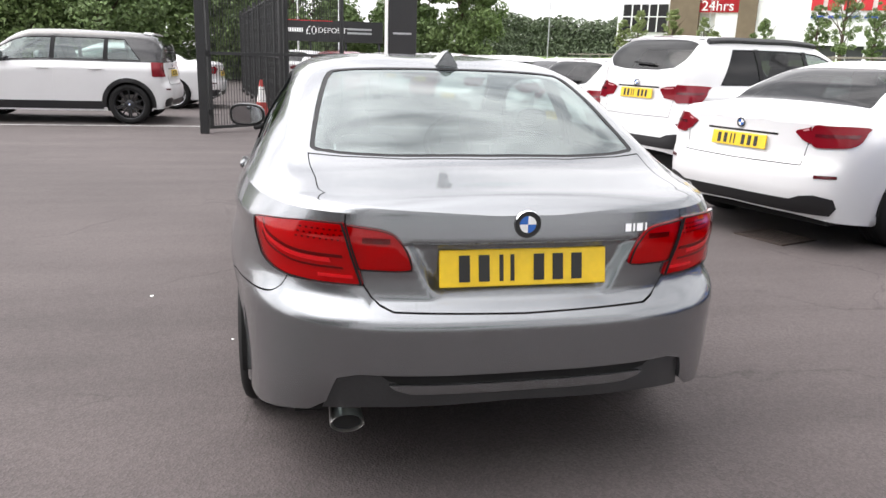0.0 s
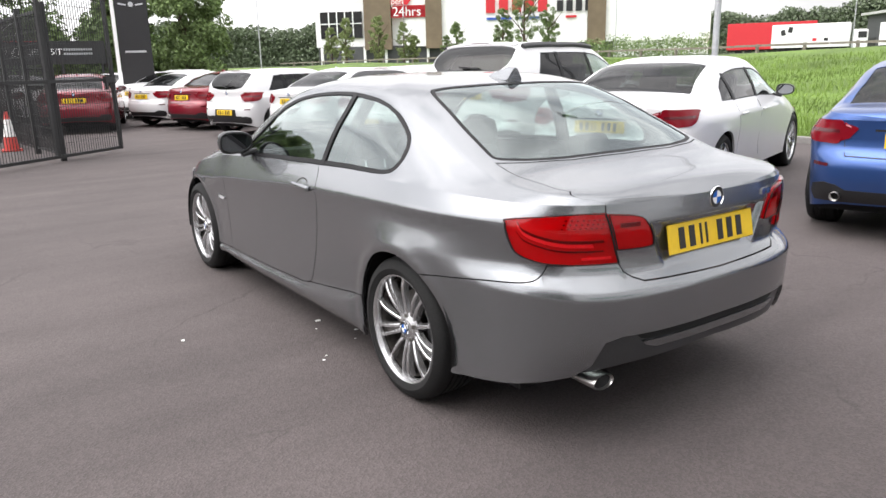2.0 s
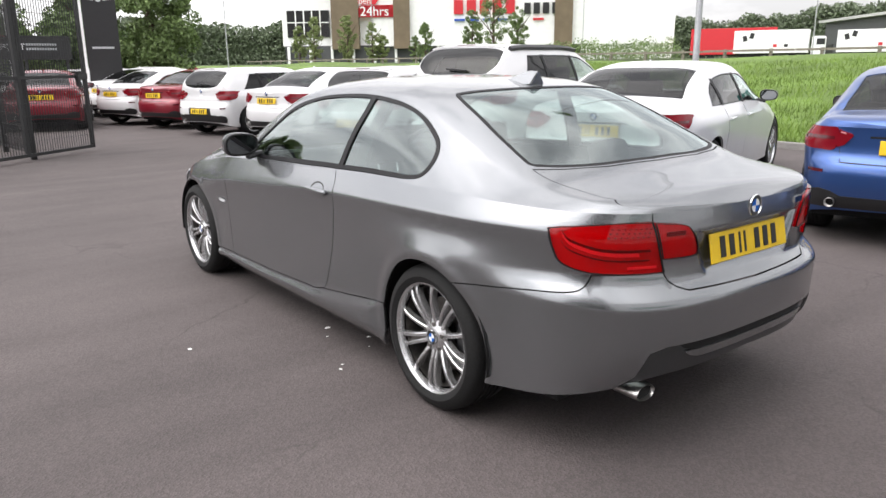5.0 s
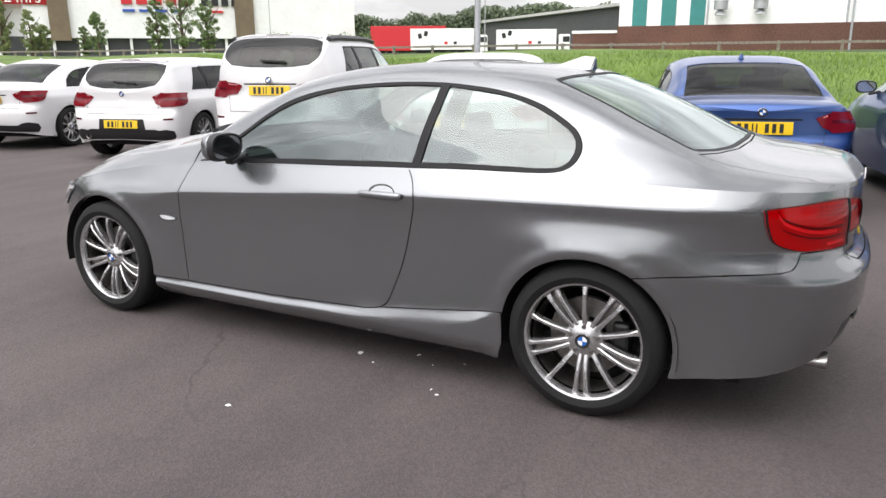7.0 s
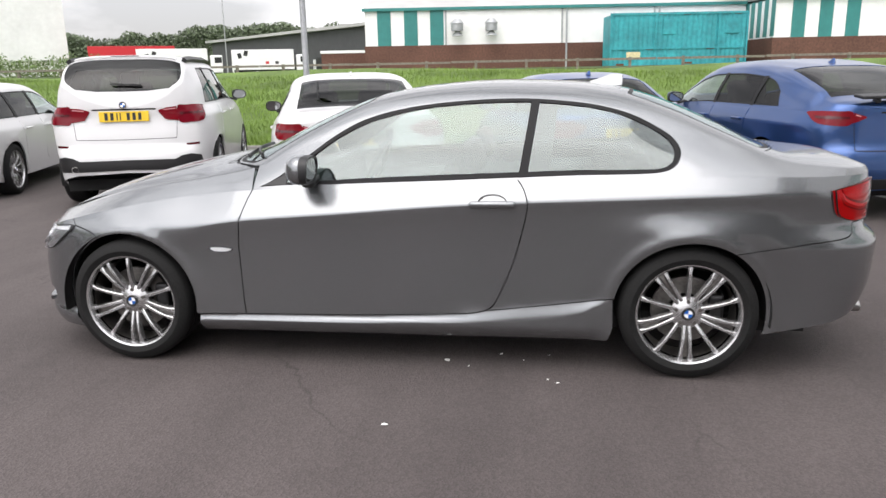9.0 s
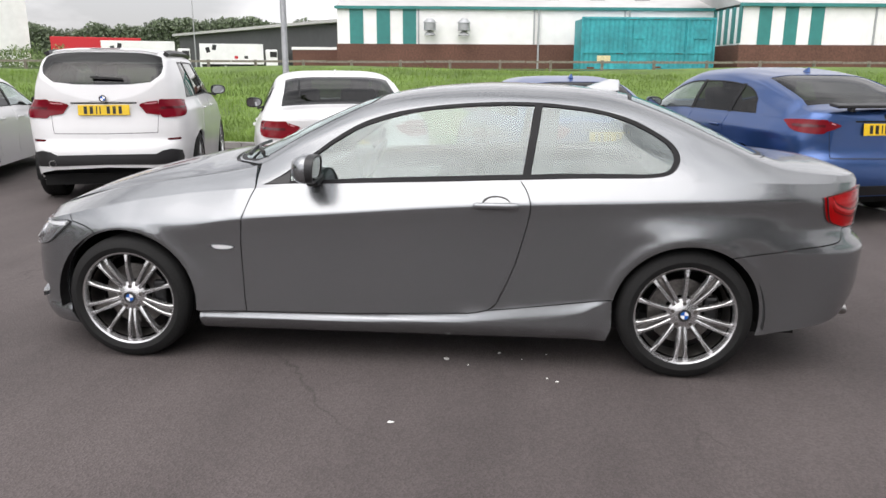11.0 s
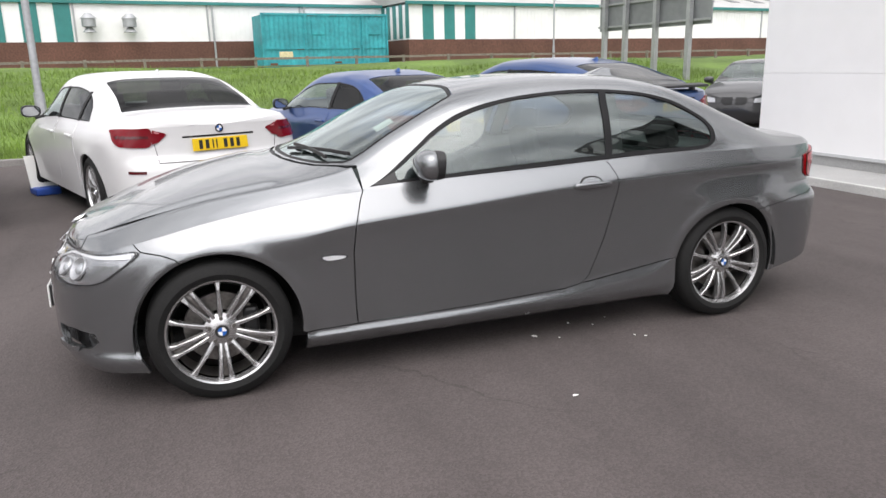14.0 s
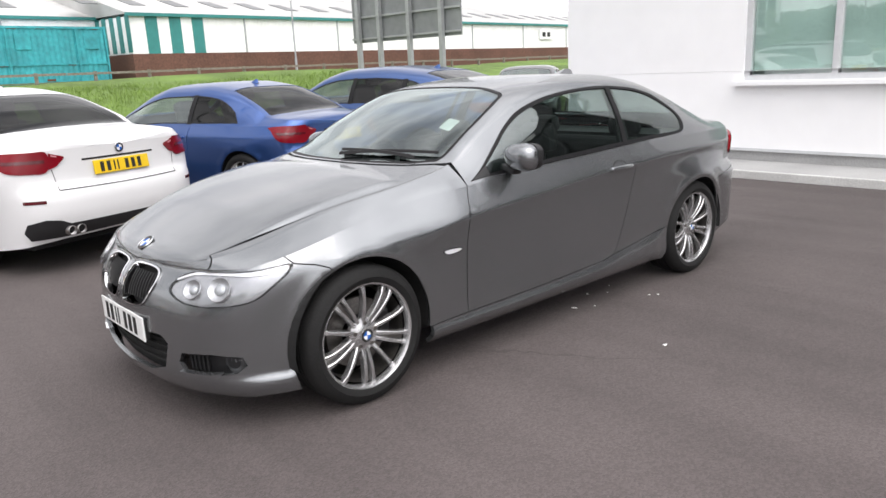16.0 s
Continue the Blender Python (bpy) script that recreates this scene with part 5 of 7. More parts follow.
def tree(x, y, z, h, spread, material, clumps=26, per=150, size=0.16, label="", low=0.25, puff=1.0):
    t = thing("tree", label or "leafy green tree with an uneven crown", "tree", m=pose(x, y, z))
    bm = bmesh.new()
    add_tube(bm, 0.05 + h * 0.018, h * 0.008, h * 0.8, pose(0, 0, h * 0.4), 10)
    for k in range(6):
        a = k * 1.1 + rng.random()
        add_tube(bm, h * 0.009, h * 0.003, h * 0.35, pose(0.1 * h * math.cos(a), 0.1 * h * math.sin(a), h * (0.4 + 0.07 * k)) @ pose(0, 0, 0, 0, 40, math.degrees(a)), 6)
    part("trunk", bm, M_BARK, t, smooth=True)
    blobs = []
    for k in range(clumps):
        q = low + (1 - low) * rng.random()
        r = spread * math.sin(math.pi * min(0.95, max(0.12, (q - low) / (1 - low) * 0.85 + 0.1))) ** 0.7
        a, rr = rng.random() * 6.283, r * math.sqrt(rng.random()) * 0.85
        b = spread * (0.22 + 0.2 * rng.random())
        b *= puff
        blobs.append((rr * math.cos(a), rr * math.sin(a), h * q, b, b, b * 0.8))
    leaves("crown", blobs, per, size, material, t)
    return t


tree(7.2, 29.0, 0, 8.5, 2.0, M_LEAF, 110, 420, 0.075, "dense tall green tree behind the row of cars", 0.1, 0.75)
tree(5.4, 33.0, 0, 8.0, 1.7, M_LEAF, 80, 380, 0.08, "dense tall green tree behind the row of cars", 0.1, 0.75)
for k in range(26):
    x = -21 + 1.9 * (k % 15) + rng.normal(0, 0.6) - (6 if k > 14 else 0)
    tree(x, 31 + rng.normal(0, 1.5) + 0.1 * abs(k % 15 - 7) + (5 if k > 14 else 0), 0, (6.3 + 1.6 * rng.random()) * (0.5 if k % 15 >= 12 else 1.0), 2.7 if k % 15 < 12 else 1.6, M_LEAFDARK if k % 3 else M_LEAF, 46, 420, 0.095, "tall dark green tree in a dense belt", 0.03)
for az, d, h in ((48.4, 62, 6.6), (46.6, 66, 5.2), (50.0, 64, 4.8), (59.4, 66, 4.6), (61.9, 70, 4.8), (56.8, 80, 3.6), (54.4, 84, 3.6), (63.0, 72, 4.0), (57.6, 80, 4.8), (53.6, 78, 4.6)):
    tree(-2.7 + d * math.cos(radians(az)), -3.5 + d * math.sin(radians(az)), 0.9, h, h * 0.21, M_LEAFPALE if az > 55 else M_LEAF, 80, 90, 0.062, "young thin green tree by the superstore", 0.22, 0.55)

# hedge and wooded skyline
blobs = []
for az in np.arange(44.0, 35.0, -0.5):
    d = 60 + rng.normal(0, 1)
    blobs.append((-2.7 + d * math.cos(radians(az)), -3.5 + d * math.sin(radians(az)), 1.7 + 0.35 * rng.random(), 0.8, 0.8, 0.8 + 0.7 * rng.random()))
tagged(leaves("hedge", blobs, 500, 0.08, M_LEAF, None), "ragged green hedge before the superstore", "hedge", kind="stuff")
blobs = []
for az in np.arange(76, 10, -0.45):
    d = 330.0
    top = 17.0 + 2.0 * math.sin(az * 0.35) + 1.2 * math.sin(az * 1.3) + 2.5 * rng.random()
    top += 0.22 * max(0, 32 - az)
    for q in (0.1, 0.3, 0.55, 0.85):
        blobs.append((-2.7 + d * math.cos(radians(az)), -3.5 + d * math.sin(radians(az)), top * q, 4, 4, 3.2 + 1.2 * rng.random()))
tagged(leaves("woodland", blobs, 420, 0.62, M_LEAFHAZE, None), "wooded green hill on the skyline", "woodland", kind="stuff")


M_BOWL = principled("lamp_bowl", (0.42, 0.42, 0.43), 0.34, 0.8)
M_EYE = principled("projector_glass", (0.36, 0.37, 0.38), 0.12, 0.3, Coat_Weight=0.6)


def grey_coupe():
    car = thing("coupe", "clean grey metallic two-door coupe parked on open tarmac", "car")
    b = Body(
        plan=[(0, -2.39), (0.35, -2.372), (0.58, -2.30), (0.735, -2.165), (0.825, -1.95), (0.872, -1.62), (0.886, -1.2), (0.888, -0.5), (0.888, 0.3), (0.885, 0.95), (0.872, 1.38), (0.825, 1.70), (0.725, 1.91), (0.56, 2.03), (0.3, 2.108), (0, 2.132)],
        ztop=[(-2.4, 0.94), (-2.0, 0.945), (-1.5, 0.955), (-1.0, 0.955), (-0.6, 0.945), (-0.2, 0.925), (0.3, 0.905), (0.75, 0.885), (1.0, 0.86), (1.4, 0.80), (1.7, 0.735), (1.85, 0.70), (2.0, 0.685), (2.16, 0.672)],
        mid=[(-2.2, 0.99), (-2.05, 1.005), (-1.90, 1.025), (-1.755, 1.08), (-1.555, 1.18), (-1.30, 1.287), (-1.14, 1.335), (-0.82, 1.375), (-0.45, 1.386), (-0.15, 1.37), (0.12, 1.33), (0.3, 1.275), (0.5, 1.195), (0.7, 1.105), (0.93, 1.005), (1.0, 0.99), (1.2, 0.957), (1.4, 0.915), (1.6, 0.86), (1.75, 0.81), (1.9, 0.757), (2.0, 0.715)],
        edge_x=[(-2.33, 0.58), (-2.0, 0.655), (-1.75, 0.66), (-1.5, 0.655), (-1.25, 0.64), (-1.0, 0.625), (-0.7, 0.615), (-0.3, 0.615), (0, 0.62), (0.2, 0.63), (0.5, 0.66), (0.75, 0.69), (0.95, 0.70), (1.4, 0.66), (1.8, 0.58), (2.03, 0.42)],
        edge_z=[(-2.33, 0.955), (-2.0, 0.985), (-1.85, 1.005), (-1.55, 1.115), (-1.29, 1.225), (-1.02, 1.31), (-0.7, 1.35), (-0.3, 1.36), (0, 1.33), (0.2, 1.27), (0.5, 1.13), (0.75, 0.99), (0.95, 0.95), (1.4, 0.88), (1.8, 0.765), (2.03, 0.69)],
        crease=[(-2.3, 0.875), (-1.9, 0.878), (-1.5, 0.872), (-1.08, 0.86), (-0.63, 0.845), (-0.25, 0.826), (0.29, 0.785), (0.76, 0.75), (1.05, 0.715), (1.4, 0.70), (1.9, 0.64)],
        rear=[(0.2, -0.16), (0.27, -0.08), (0.36, -0.03), (0.45, -0.006), (0.55, 0), (0.615, 0.003), (0.630, -0.002), (0.655, -0.026), (0.695, -0.066), (0.75, -0.068), (0.85, -0.060), (0.9, -0.062), (0.945, -0.066)],
        front=[(0.12, -0.10), (0.17, -0.03), (0.25, -0.004), (0.36, 0), (0.48, -0.004), (0.56, -0.022), (0.62, -0.055), (0.67, -0.105)],
        recess=(0.385, 0.675, 0.862, 0.024),
        overhang=0.9375,
    )
    W, U = b.walls, b.upper
    zt = lambda y: float(b.ztop(y)) + 0.0025
    Y = lambda pts: [(b.at_y(y), z) for y, z in pts]
    AR, AF = 0.345, 0.355

    crease = [[(b.at_y(y), float(b.crease(y)) + o) for y in np.linspace(-2.05, 1.25, 110)] for o in (-0.016, -0.006, 0.0, 0.006, 0.016)]
    # walls
    gap_f = [(0.765, 0.268), (0.77, 0.35), (0.77, 0.62), (0.755, 0.75), (0.72, 0.85), (0.70, zt(0.70))]
    gap_r = [(-0.35, 0.296), (-0.43, 0.312), (-0.475, 0.34), (-0.50, 0.385), (-0.57, 0.55), (-0.625, 0.76), (-0.635, 0.84), (-0.615, 0.905), (-0.585, zt(-0.585))]
    gap_r = [tuple(p) for p in curved(gap_r, 24)]
    belt = [(y, zt(y)) for y in np.linspace(0.70, -0.585, 16)[1:-1]]
    door = gap_f + belt + gap_r[::-1] + [(0.2, 0.276)]
    both("door", W, Y(door), M_GREY, car, lines=crease)
    front_arch = arc(1.38, 0.318, AF, 66, 188, 40)
    top = [(y, zt(y)) for y in np.linspace(0.70, 1.72, 14)]
    fender = gap_f[:-1] + top + [(1.685, 0.70), (1.60, 0.684), (1.545, 0.664)] + front_arch + [(1.008, 0.262)]
    both("front_wing", W, Y(fender), M_GREY, car, lines=crease, step=0.027)
    rear_arch = arc(-1.38, 0.318, AR, 10, 122, 34)
    tail_line = [tuple(p) for p in curved([(-1.575, 0.615), (-1.75, 0.635), (-1.93, 0.655), (-2.09, 0.668), (-2.14, 0.688), (-2.162, 0.728)], 24)]
    quarter = gap_r[3:] + [(y, zt(y)) for y in np.linspace(-0.585, -2.2, 16)[1:]]
    q_out = Y(quarter) + [(b.rear_x(0.556), zt(-2.3)), (b.rear_x(0.556), 0.915), (b.rear_x(0.515), 0.78), (b.rear_x(0.498), 0.728)] + Y(tail_line[::-1]) + Y(rear_arch[::-1]) + Y([(-1.035, 0.388)])
    both("rear_wing", W, q_out, M_GREY, car, lines=crease, step=0.025)
    sill = [(1.01, 0.165), (1.008, 0.262), (0.765, 0.268), (0.2, 0.276)] + gap_r[:4] + [(-1.035, 0.388), (-1.04, 0.25), (-1.015, 0.17)]
    both("sill_skirt", W, Y(sill), M_GREY, car, step=0.015)

    half = [(0.0, 0.468), (b.rear_x(0.50), 0.468), (b.rear_x(0.56), 0.45), (b.rear_x(0.60), 0.36), (b.rear_x(0.66), 0.315)] + Y([(-2.05, 0.272), (-1.72, 0.225)]) + Y(arc(-1.38, 0.318, AR, 195, 122, 14))
    half += Y(tail_line) + [(b.rear_x(0.498), 0.728), (b.rear_x(0.475), 0.695), (b.rear_x(0.445), 0.675), (b.rear_x(0.40), 0.66), (0.0, 0.652)]
    shelf = [[(u, z) for u in np.linspace(-b.at_y(-1.6), b.at_y(-1.6), 120)] for z in (0.605, 0.617, 0.625, 0.633, 0.645, 0.66)]
    panel("rear_bumper", W, mirror_u(half)[::-1], M_GREY, car, step=0.035, lines=shelf)
    half = [(0.0, 0.36), (b.rear_x(0.45), 0.345), (b.rear_x(0.62), 0.325), (b.rear_x(0.60), 0.36), (b.rear_x(0.56), 0.45), (b.rear_x(0.50), 0.468), (0.0, 0.468)]
    panel("rear_diffuser", lambda u, z: W(u, z) + np.stack([0 * u, 0.018 + 0 * u, 0 * u], -1), mirror_u(half)[::-1], M_DIFFUSER, car, label="dark grey plastic diffuser insert", gap=0.0)
    half = [(0.0, 0.437), (b.rear_x(0.37), 0.437), (b.rear_x(0.41), 0.447), (b.rear_x(0.43), 0.463), (0.0, 0.463)]
    panel("diffuser_slot", lambda u, z: W(u, z) + np.stack([0 * u, 0.014 + 0 * u, 0 * u], -1), mirror_u(half)[::-1], M_MATBLACK, car, gap=0.0, flange=0.003)
    half = [(0.0, 0.402), (b.rear_x(0.34), 0.402), (b.rear_x(0.39), 0.417), (b.rear_x(0.41), 0.434), (0.0, 0.434)]
    panel("diffuser_blade", W, mirror_u(half)[::-1], M_GREY, car, gap=0.0, lift=-0.004, flange=0.03)
    half = [(0.0, 0.652), (b.rear_x(0.40), 0.66), (b.rear_x(0.445), 0.675), (b.rear_x(0.475), 0.695), (b.rear_x(0.498), 0.728), (b.rear_x(0.515), 0.78), (b.rear_x(0.556), 0.915), (b.rear_x(0.556), zt(-2.3)), (0.0, zt(-2.39))]
    panel("boot_lid", W, mirror_u(half)[::-1], M_GREY, car, step=0.013, lines=[[(u, z) for u in np.linspace(-0.48, 0.48, 70)] for z in (0.85, 0.8565, 0.863)])
    half = Y([(1.700, 0.150), (1.706, 0.172)]) + Y(arc(1.38, 0.318, AF, -20, 66, 22)) + Y([(1.545, 0.664), (1.60, 0.684), (1.685, 0.70), (1.72, zt(1.72)), (1.85, zt(1.85))])
    half += [(b.front_x(x), zt(2.0)) for x in (0.6, 0.45, 0.3, 0.15)] + [(b.length, zt(2.12))]
    low = [(b.length, 0.155), (b.front_x(0.3), 0.155), (b.front_x(0.55), 0.152)] + Y([(1.88, 0.150)])
    intake = [(b.front_x(0.36), 0.40), (b.front_x(0.40), 0.37), (b.front_x(0.36), 0.26), (b.front_x(0.25), 0.225), (b.length, 0.215)]
    outline = np.vstack([np.array(half), (np.array(half) * (-1, 1) + (2 * b.length, 0))[::-1], (np.array(low) * (-1, 1) + (2 * b.length, 0)), np.array(low)[::-1]])
    hole_mid = mirror_u([(b.length, 0.40)] + intake, b.length)
    fog = [(b.front_x(0.48), 0.262), (b.front_x(0.46), 0.30), (b.front_x(0.48), 0.34), (b.front_x(0.62), 0.348), (b.front_x(0.72), 0.335), (b.front_x(0.73), 0.30), (b.front_x(0.70), 0.268), (b.front_x(0.62), 0.258)]
    fog_r = [(2 * b.length - u, z) for u, z in fog]
    kid = [tuple(p) for p in curved([(b.front_x(0.028), 0.525), (b.front_x(0.03), 0.625), (b.front_x(0.06), 0.661), (b.front_x(0.255), 0.661), (b.front_x(0.305), 0.622), (b.front_x(0.26), 0.535), (b.front_x(0.195), 0.504), (b.front_x(0.06), 0.500)], 48, True)]
    kid_r = [(2 * b.length - u, z) for u, z in kid]
    panel("front_bumper", W, outline, M_GREY, car, holes=[hole_mid, fog, fog_r, kid, kid_r], step=0.03)
    back = lambda u, z: W(u, z) + np.stack([0 * u, -0.055 + 0 * u, 0 * u], -1)
    panel("lower_grille", back, mirror_u([(b.length, 0.42), (b.front_x(0.42), 0.42), (b.front_x(0.42), 0.2), (b.length, 0.2)], b.length), M_MATBLACK, car, flange=0, gap=0)
    for k in range(4):
        z = 0.25 + 0.035 * k
        panel("grille_bar", lambda u, q: W(u, q) + np.stack([0 * u, -0.04 + 0 * u, 0 * u], -1), mirror_u([(b.length, z + 0.01), (b.front_x(0.36), z + 0.01), (b.front_x(0.36), z), (b.length, z)], b.length), M_MATBLACK, car, gap=0, flange=0.012)
    for f in (False, True):
        panel("fog_lamp_bezel", back, [(u + (b.front_x(0.5) - u) * -0.03, z) for u, z in fog], M_BLACK, car, flange=0, gap=-0.02, flip=f)
        for k in range(5):
            u = b.front_x(0.485 + 0.02 * k)
            panel("grille_bar", lambda a, q: W(a, q) + np.stack([0 * a, -0.03 + 0 * a, 0 * a], -1), [(u, 0.265), (u, 0.36), (u - 0.007, 0.36), (u - 0.007, 0.265)], M_BLACK, car, gap=0, flange=0.01, flip=f)
        at = W(np.array(b.front_x(0.67)), np.array(0.302))
        s = -1 if f else 1
        m = pose(s * at[0] * 0.985, at[1] - 0.042, at[2], 0, 0, 90 + s * 28)
        v, fc = lathe([(0.0, 0.018), (0.035, 0.014), (0.038, 0.0)], 24)
        lamp = link_mesh("fog_lamp", [m @ Vector(p) for p in v], fc, M_LENS, car, "round clear fog lamp", smooth=True)
        v, fc = lathe([(0.0, -0.02), (0.02, -0.012), (0.037, 0.004), (0.045, 0.004), (0.045, -0.02)], 24)
        link_mesh("reflector", [m @ Vector(p) for p in v], fc, M_DIFFUSER, lamp, smooth=True)
        wing = [(b.front_x(0.44), 0.235), (b.front_x(0.46), 0.262), (b.front_x(0.60), 0.262), (b.front_x(0.655), 0.272), (b.front_x(0.64), 0.246), (b.front_x(0.56), 0.232)]
        panel("bumper_blade", W, wing, M_GREY, car, lift=0.012, flange=0.03, gap=0, flip=f)
        panel("kidney_backing", back, kid, M_MATBLACK, car, flange=0, gap=-0.015, flip=f)
        inner = [((u - np.mean([p[0] for p in kid])) * 0.945 + np.mean([p[0] for p in kid]), (z - 0.582) * 0.935 + 0.582) for u, z in kid]
        panel("kidney_surround", W, kid, M_CHROME, car, holes=[inner], lift=0.006, flange=0.03, gap=0, step=0.02, label="chrome kidney grille surround", flip=f)
        for k in range(10):
            x = 0.055 + 0.024 * k
            u = b.front_x(x)
            panel("grille_bar", lambda a, q: W(a, q) + np.stack([0 * a, -0.012 + 0 * a, 0 * a], -1), [(u, 0.53), (u, 0.638), (u - 0.006, 0.638), (u - 0.006, 0.53)], M_BLACK, car, gap=0, flange=0.02, flip=f)
        # head lamps
        lamp2 = curved([(b.front_x(0.41), 0.597), (b.front_x(0.44), 0.645), (b.front_x(0.52), 0.671), (b.front_x(0.62), 0.681), b_at(b, 1.84, 0.688), b_at(b, 1.69, 0.698), b_at(b, 1.78, 0.62), b_at(b, 1.87, 0.567), (b.front_x(0.63), 0.549), (b.front_x(0.50), 0.558)], 60, True)
        case = panel("headlamp_case", W, lamp2, M_LAMPCASE, car, gap=0, lift=0.0025, flange=0.01, step=0.03, label="silver headlamp housing", flip=f)
        panel("headlamp_edge", W, lamp2, M_BLACK, car, holes=[scaled(lamp2, 0.95)], gap=0, lift=0.006, flange=0.01, step=0.02, flip=f)
        panel("headlamp_lens", W, lamp2, M_LENS, case, gap=0, lift=0.016, flange=0.012, step=0.03, label="clear headlamp lens", flip=f)
        brow = curved([(b.front_x(0.44), 0.640), (b.front_x(0.52), 0.664), (b.front_x(0.62), 0.674), b_at(b, 1.84, 0.681), b_at(b, 1.72, 0.690)], 24)
        panel("lamp_brow", W, np.vstack([brow, (brow - np.c_[np.zeros(len(brow)), np.linspace(0.006, 0.017, len(brow))])[::-1]]), M_LAMPBROW, case, gap=0, lift=0.009, flange=0.006, step=0.03, label="bright upper lamp strip", flip=f)
        for x, zc, r in ((0.545, 0.609, 0.043), (0.665, 0.616, 0.052)):
            u0 = b.front_x(x)
            at = W(np.array(u0), np.array(zc))
            du, dz = W(np.array(u0 + 0.02), np.array(zc)) - at, W(np.array(u0), np.array(zc + 0.02)) - at
            nrm = np.cross(du, dz)
            nrm = nrm / np.linalg.norm(nrm) * (1 if nrm[1] > 0 else -1)
            m = Matrix.Translation((s * at[0], at[1], at[2])) @ Vector((s * nrm[0], nrm[1], nrm[2])).to_track_quat("X", "Z").to_matrix().to_4x4()
            v, fc = lathe([(r * 0.94, 0.010), (r * 0.96, 0.013), (r, 0.013), (r, 0.0)], 30)
            unit = link_mesh("projector", [m @ Vector(p) for p in v], fc, M_LAMPCASE, case, "ringed projector lamp", smooth=True)
            v, fc = lathe([(0.0, 0.0125), (r * 0.2, 0.0115), (r * 0.36, 0.0085), (r * 0.46, 0.003)], 30)
            link_mesh("projector_eye", [m @ Vector(p) for p in v], fc, M_EYE, unit, smooth=True)
            v, fc = lathe([(r * 0.45, 0.001), (r * 0.62, 0.003), (r * 0.8, 0.007), (r * 0.95, 0.013)], 30)
            link_mesh("projector_dish", [m @ Vector(p) for p in v], fc, M_BOWL, unit, smooth=True)
    # tail lamps
    tip = b.at_y(-1.955)
    outer = np.vstack([curved([(b.rear_x(0.500), 0.733), (b.rear_x(0.515), 0.78), (b.rear_x(0.556), 0.9105)], 10)[:-1], curved([(b.rear_x(0.560), 0.913), (b.rear_x(0.65), 0.912), (b.rear_x(0.725), 0.905), b_at(b, -2.02, 0.888), b_at(b, -2.008, 0.873), b_at(b, -2.024, 0.815), b_at(b, -2.052, 0.77), (b.rear_x(0.757), 0.743), (b.rear_x(0.70), 0.734), (b.rear_x(0.60), 0.731), (b.rear_x(0.505), 0.731)], 50)])
    inner = np.vstack([curved([(b.rear_x(0.552), 0.909), (b.rear_x(0.512), 0.782)], 6), curved([(b.rear_x(0.505), 0.779), (b.rear_x(0.37), 0.779), (b.rear_x(0.35), 0.797), (b.rear_x(0.383), 0.864), (b.rear_x(0.43), 0.895), (b.rear_x(0.54), 0.908)], 36)])
    for f in (False, True):
        ol = panel("tail_lamp", W, outer, M_LAMPRED, car, gap=0, lift=0.004, flange=0.02, step=0.025, label="glossy red tail lamp", flip=f)
        il = panel("boot_lamp", W, inner, M_LAMPRED, car, gap=0, lift=0.004, flange=0.02, step=0.025, label="glossy red lamp on the boot lid", flip=f)
        panel("lamp_cover", W, outer, M_REDGLASS, ol, gap=-0.001, lift=0.014, flange=0.012, step=0.025, label="glossy clear red cover", flip=f)
        panel("lamp_cover", W, inner, M_REDGLASS, il, gap=-0.001, lift=0.014, flange=0.012, step=0.025, label="glossy clear red cover", flip=f)
        panel("lamp_edge", W, outer, M_TRIM, ol, holes=[scaled(outer, 0.965)], gap=0, lift=0.0155, flange=0.004, step=0.03, flip=f)
        panel("lamp_edge", W, inner, M_TRIM, il, holes=[scaled(inner, 0.955)], gap=0, lift=0.0155, flange=0.004, step=0.03, flip=f)
        tube = curved([b_at(b, -2.060, 0.862), b_at(b, -2.090, 0.832), (b.rear_x(0.735), 0.806), (b.rear_x(0.68), 0.796), (b.rear_x(0.60), 0.794)], 24)
        panel("light_tube", W, np.vstack([tube, (tube + (0.004, 0.013))[::-1]]), M_LAMPPALE, ol, gap=0, lift=0.0075, flange=0.003, step=0.03, flip=f)
        # dark swept lines: down the outer corner and in along the lamp
        for drop, thick in ((0.0, 0.009), (0.034, 0.006)):
            run = curved([b_at(b, -2.055, 0.880 - drop), b_at(b, -2.085, 0.848 - drop), (b.rear_x(0.735), 0.822 - drop), (b.rear_x(0.68), 0.812 - drop), (b.rear_x(0.56), 0.810 - drop)], 24)
            band = np.vstack([run, (run + (0.004, thick))[::-1]])
            panel("lamp_band", W, band, M_LAMPDARK, ol, gap=0, lift=0.0075, flange=0.003, step=0.03, flip=f)
        strip = [(b.rear_x(0.53), 0.748), (b.rear_x(0.532), 0.757), (b.rear_x(0.64), 0.757), (b.rear_x(0.64), 0.748)]
        panel("reflector_strip", W, strip, M_LAMPPALE, ol, gap=0, lift=0.0075, flange=0.003, flip=f)
        for r in range(3):
            for k in range(8):
                z, x = 0.888 - 0.014 * r, 0.56 + 0.018 * k + 0.005 * r
                panel("lamp_dot", W, [(b.rear_x(x), z), (b.rear_x(x), z + 0.005), (b.rear_x(x + 0.007), z + 0.005), (b.rear_x(x + 0.007), z)], M_LAMPDARK, ol, gap=0, lift=0.0075, flange=0.002, flip=f)
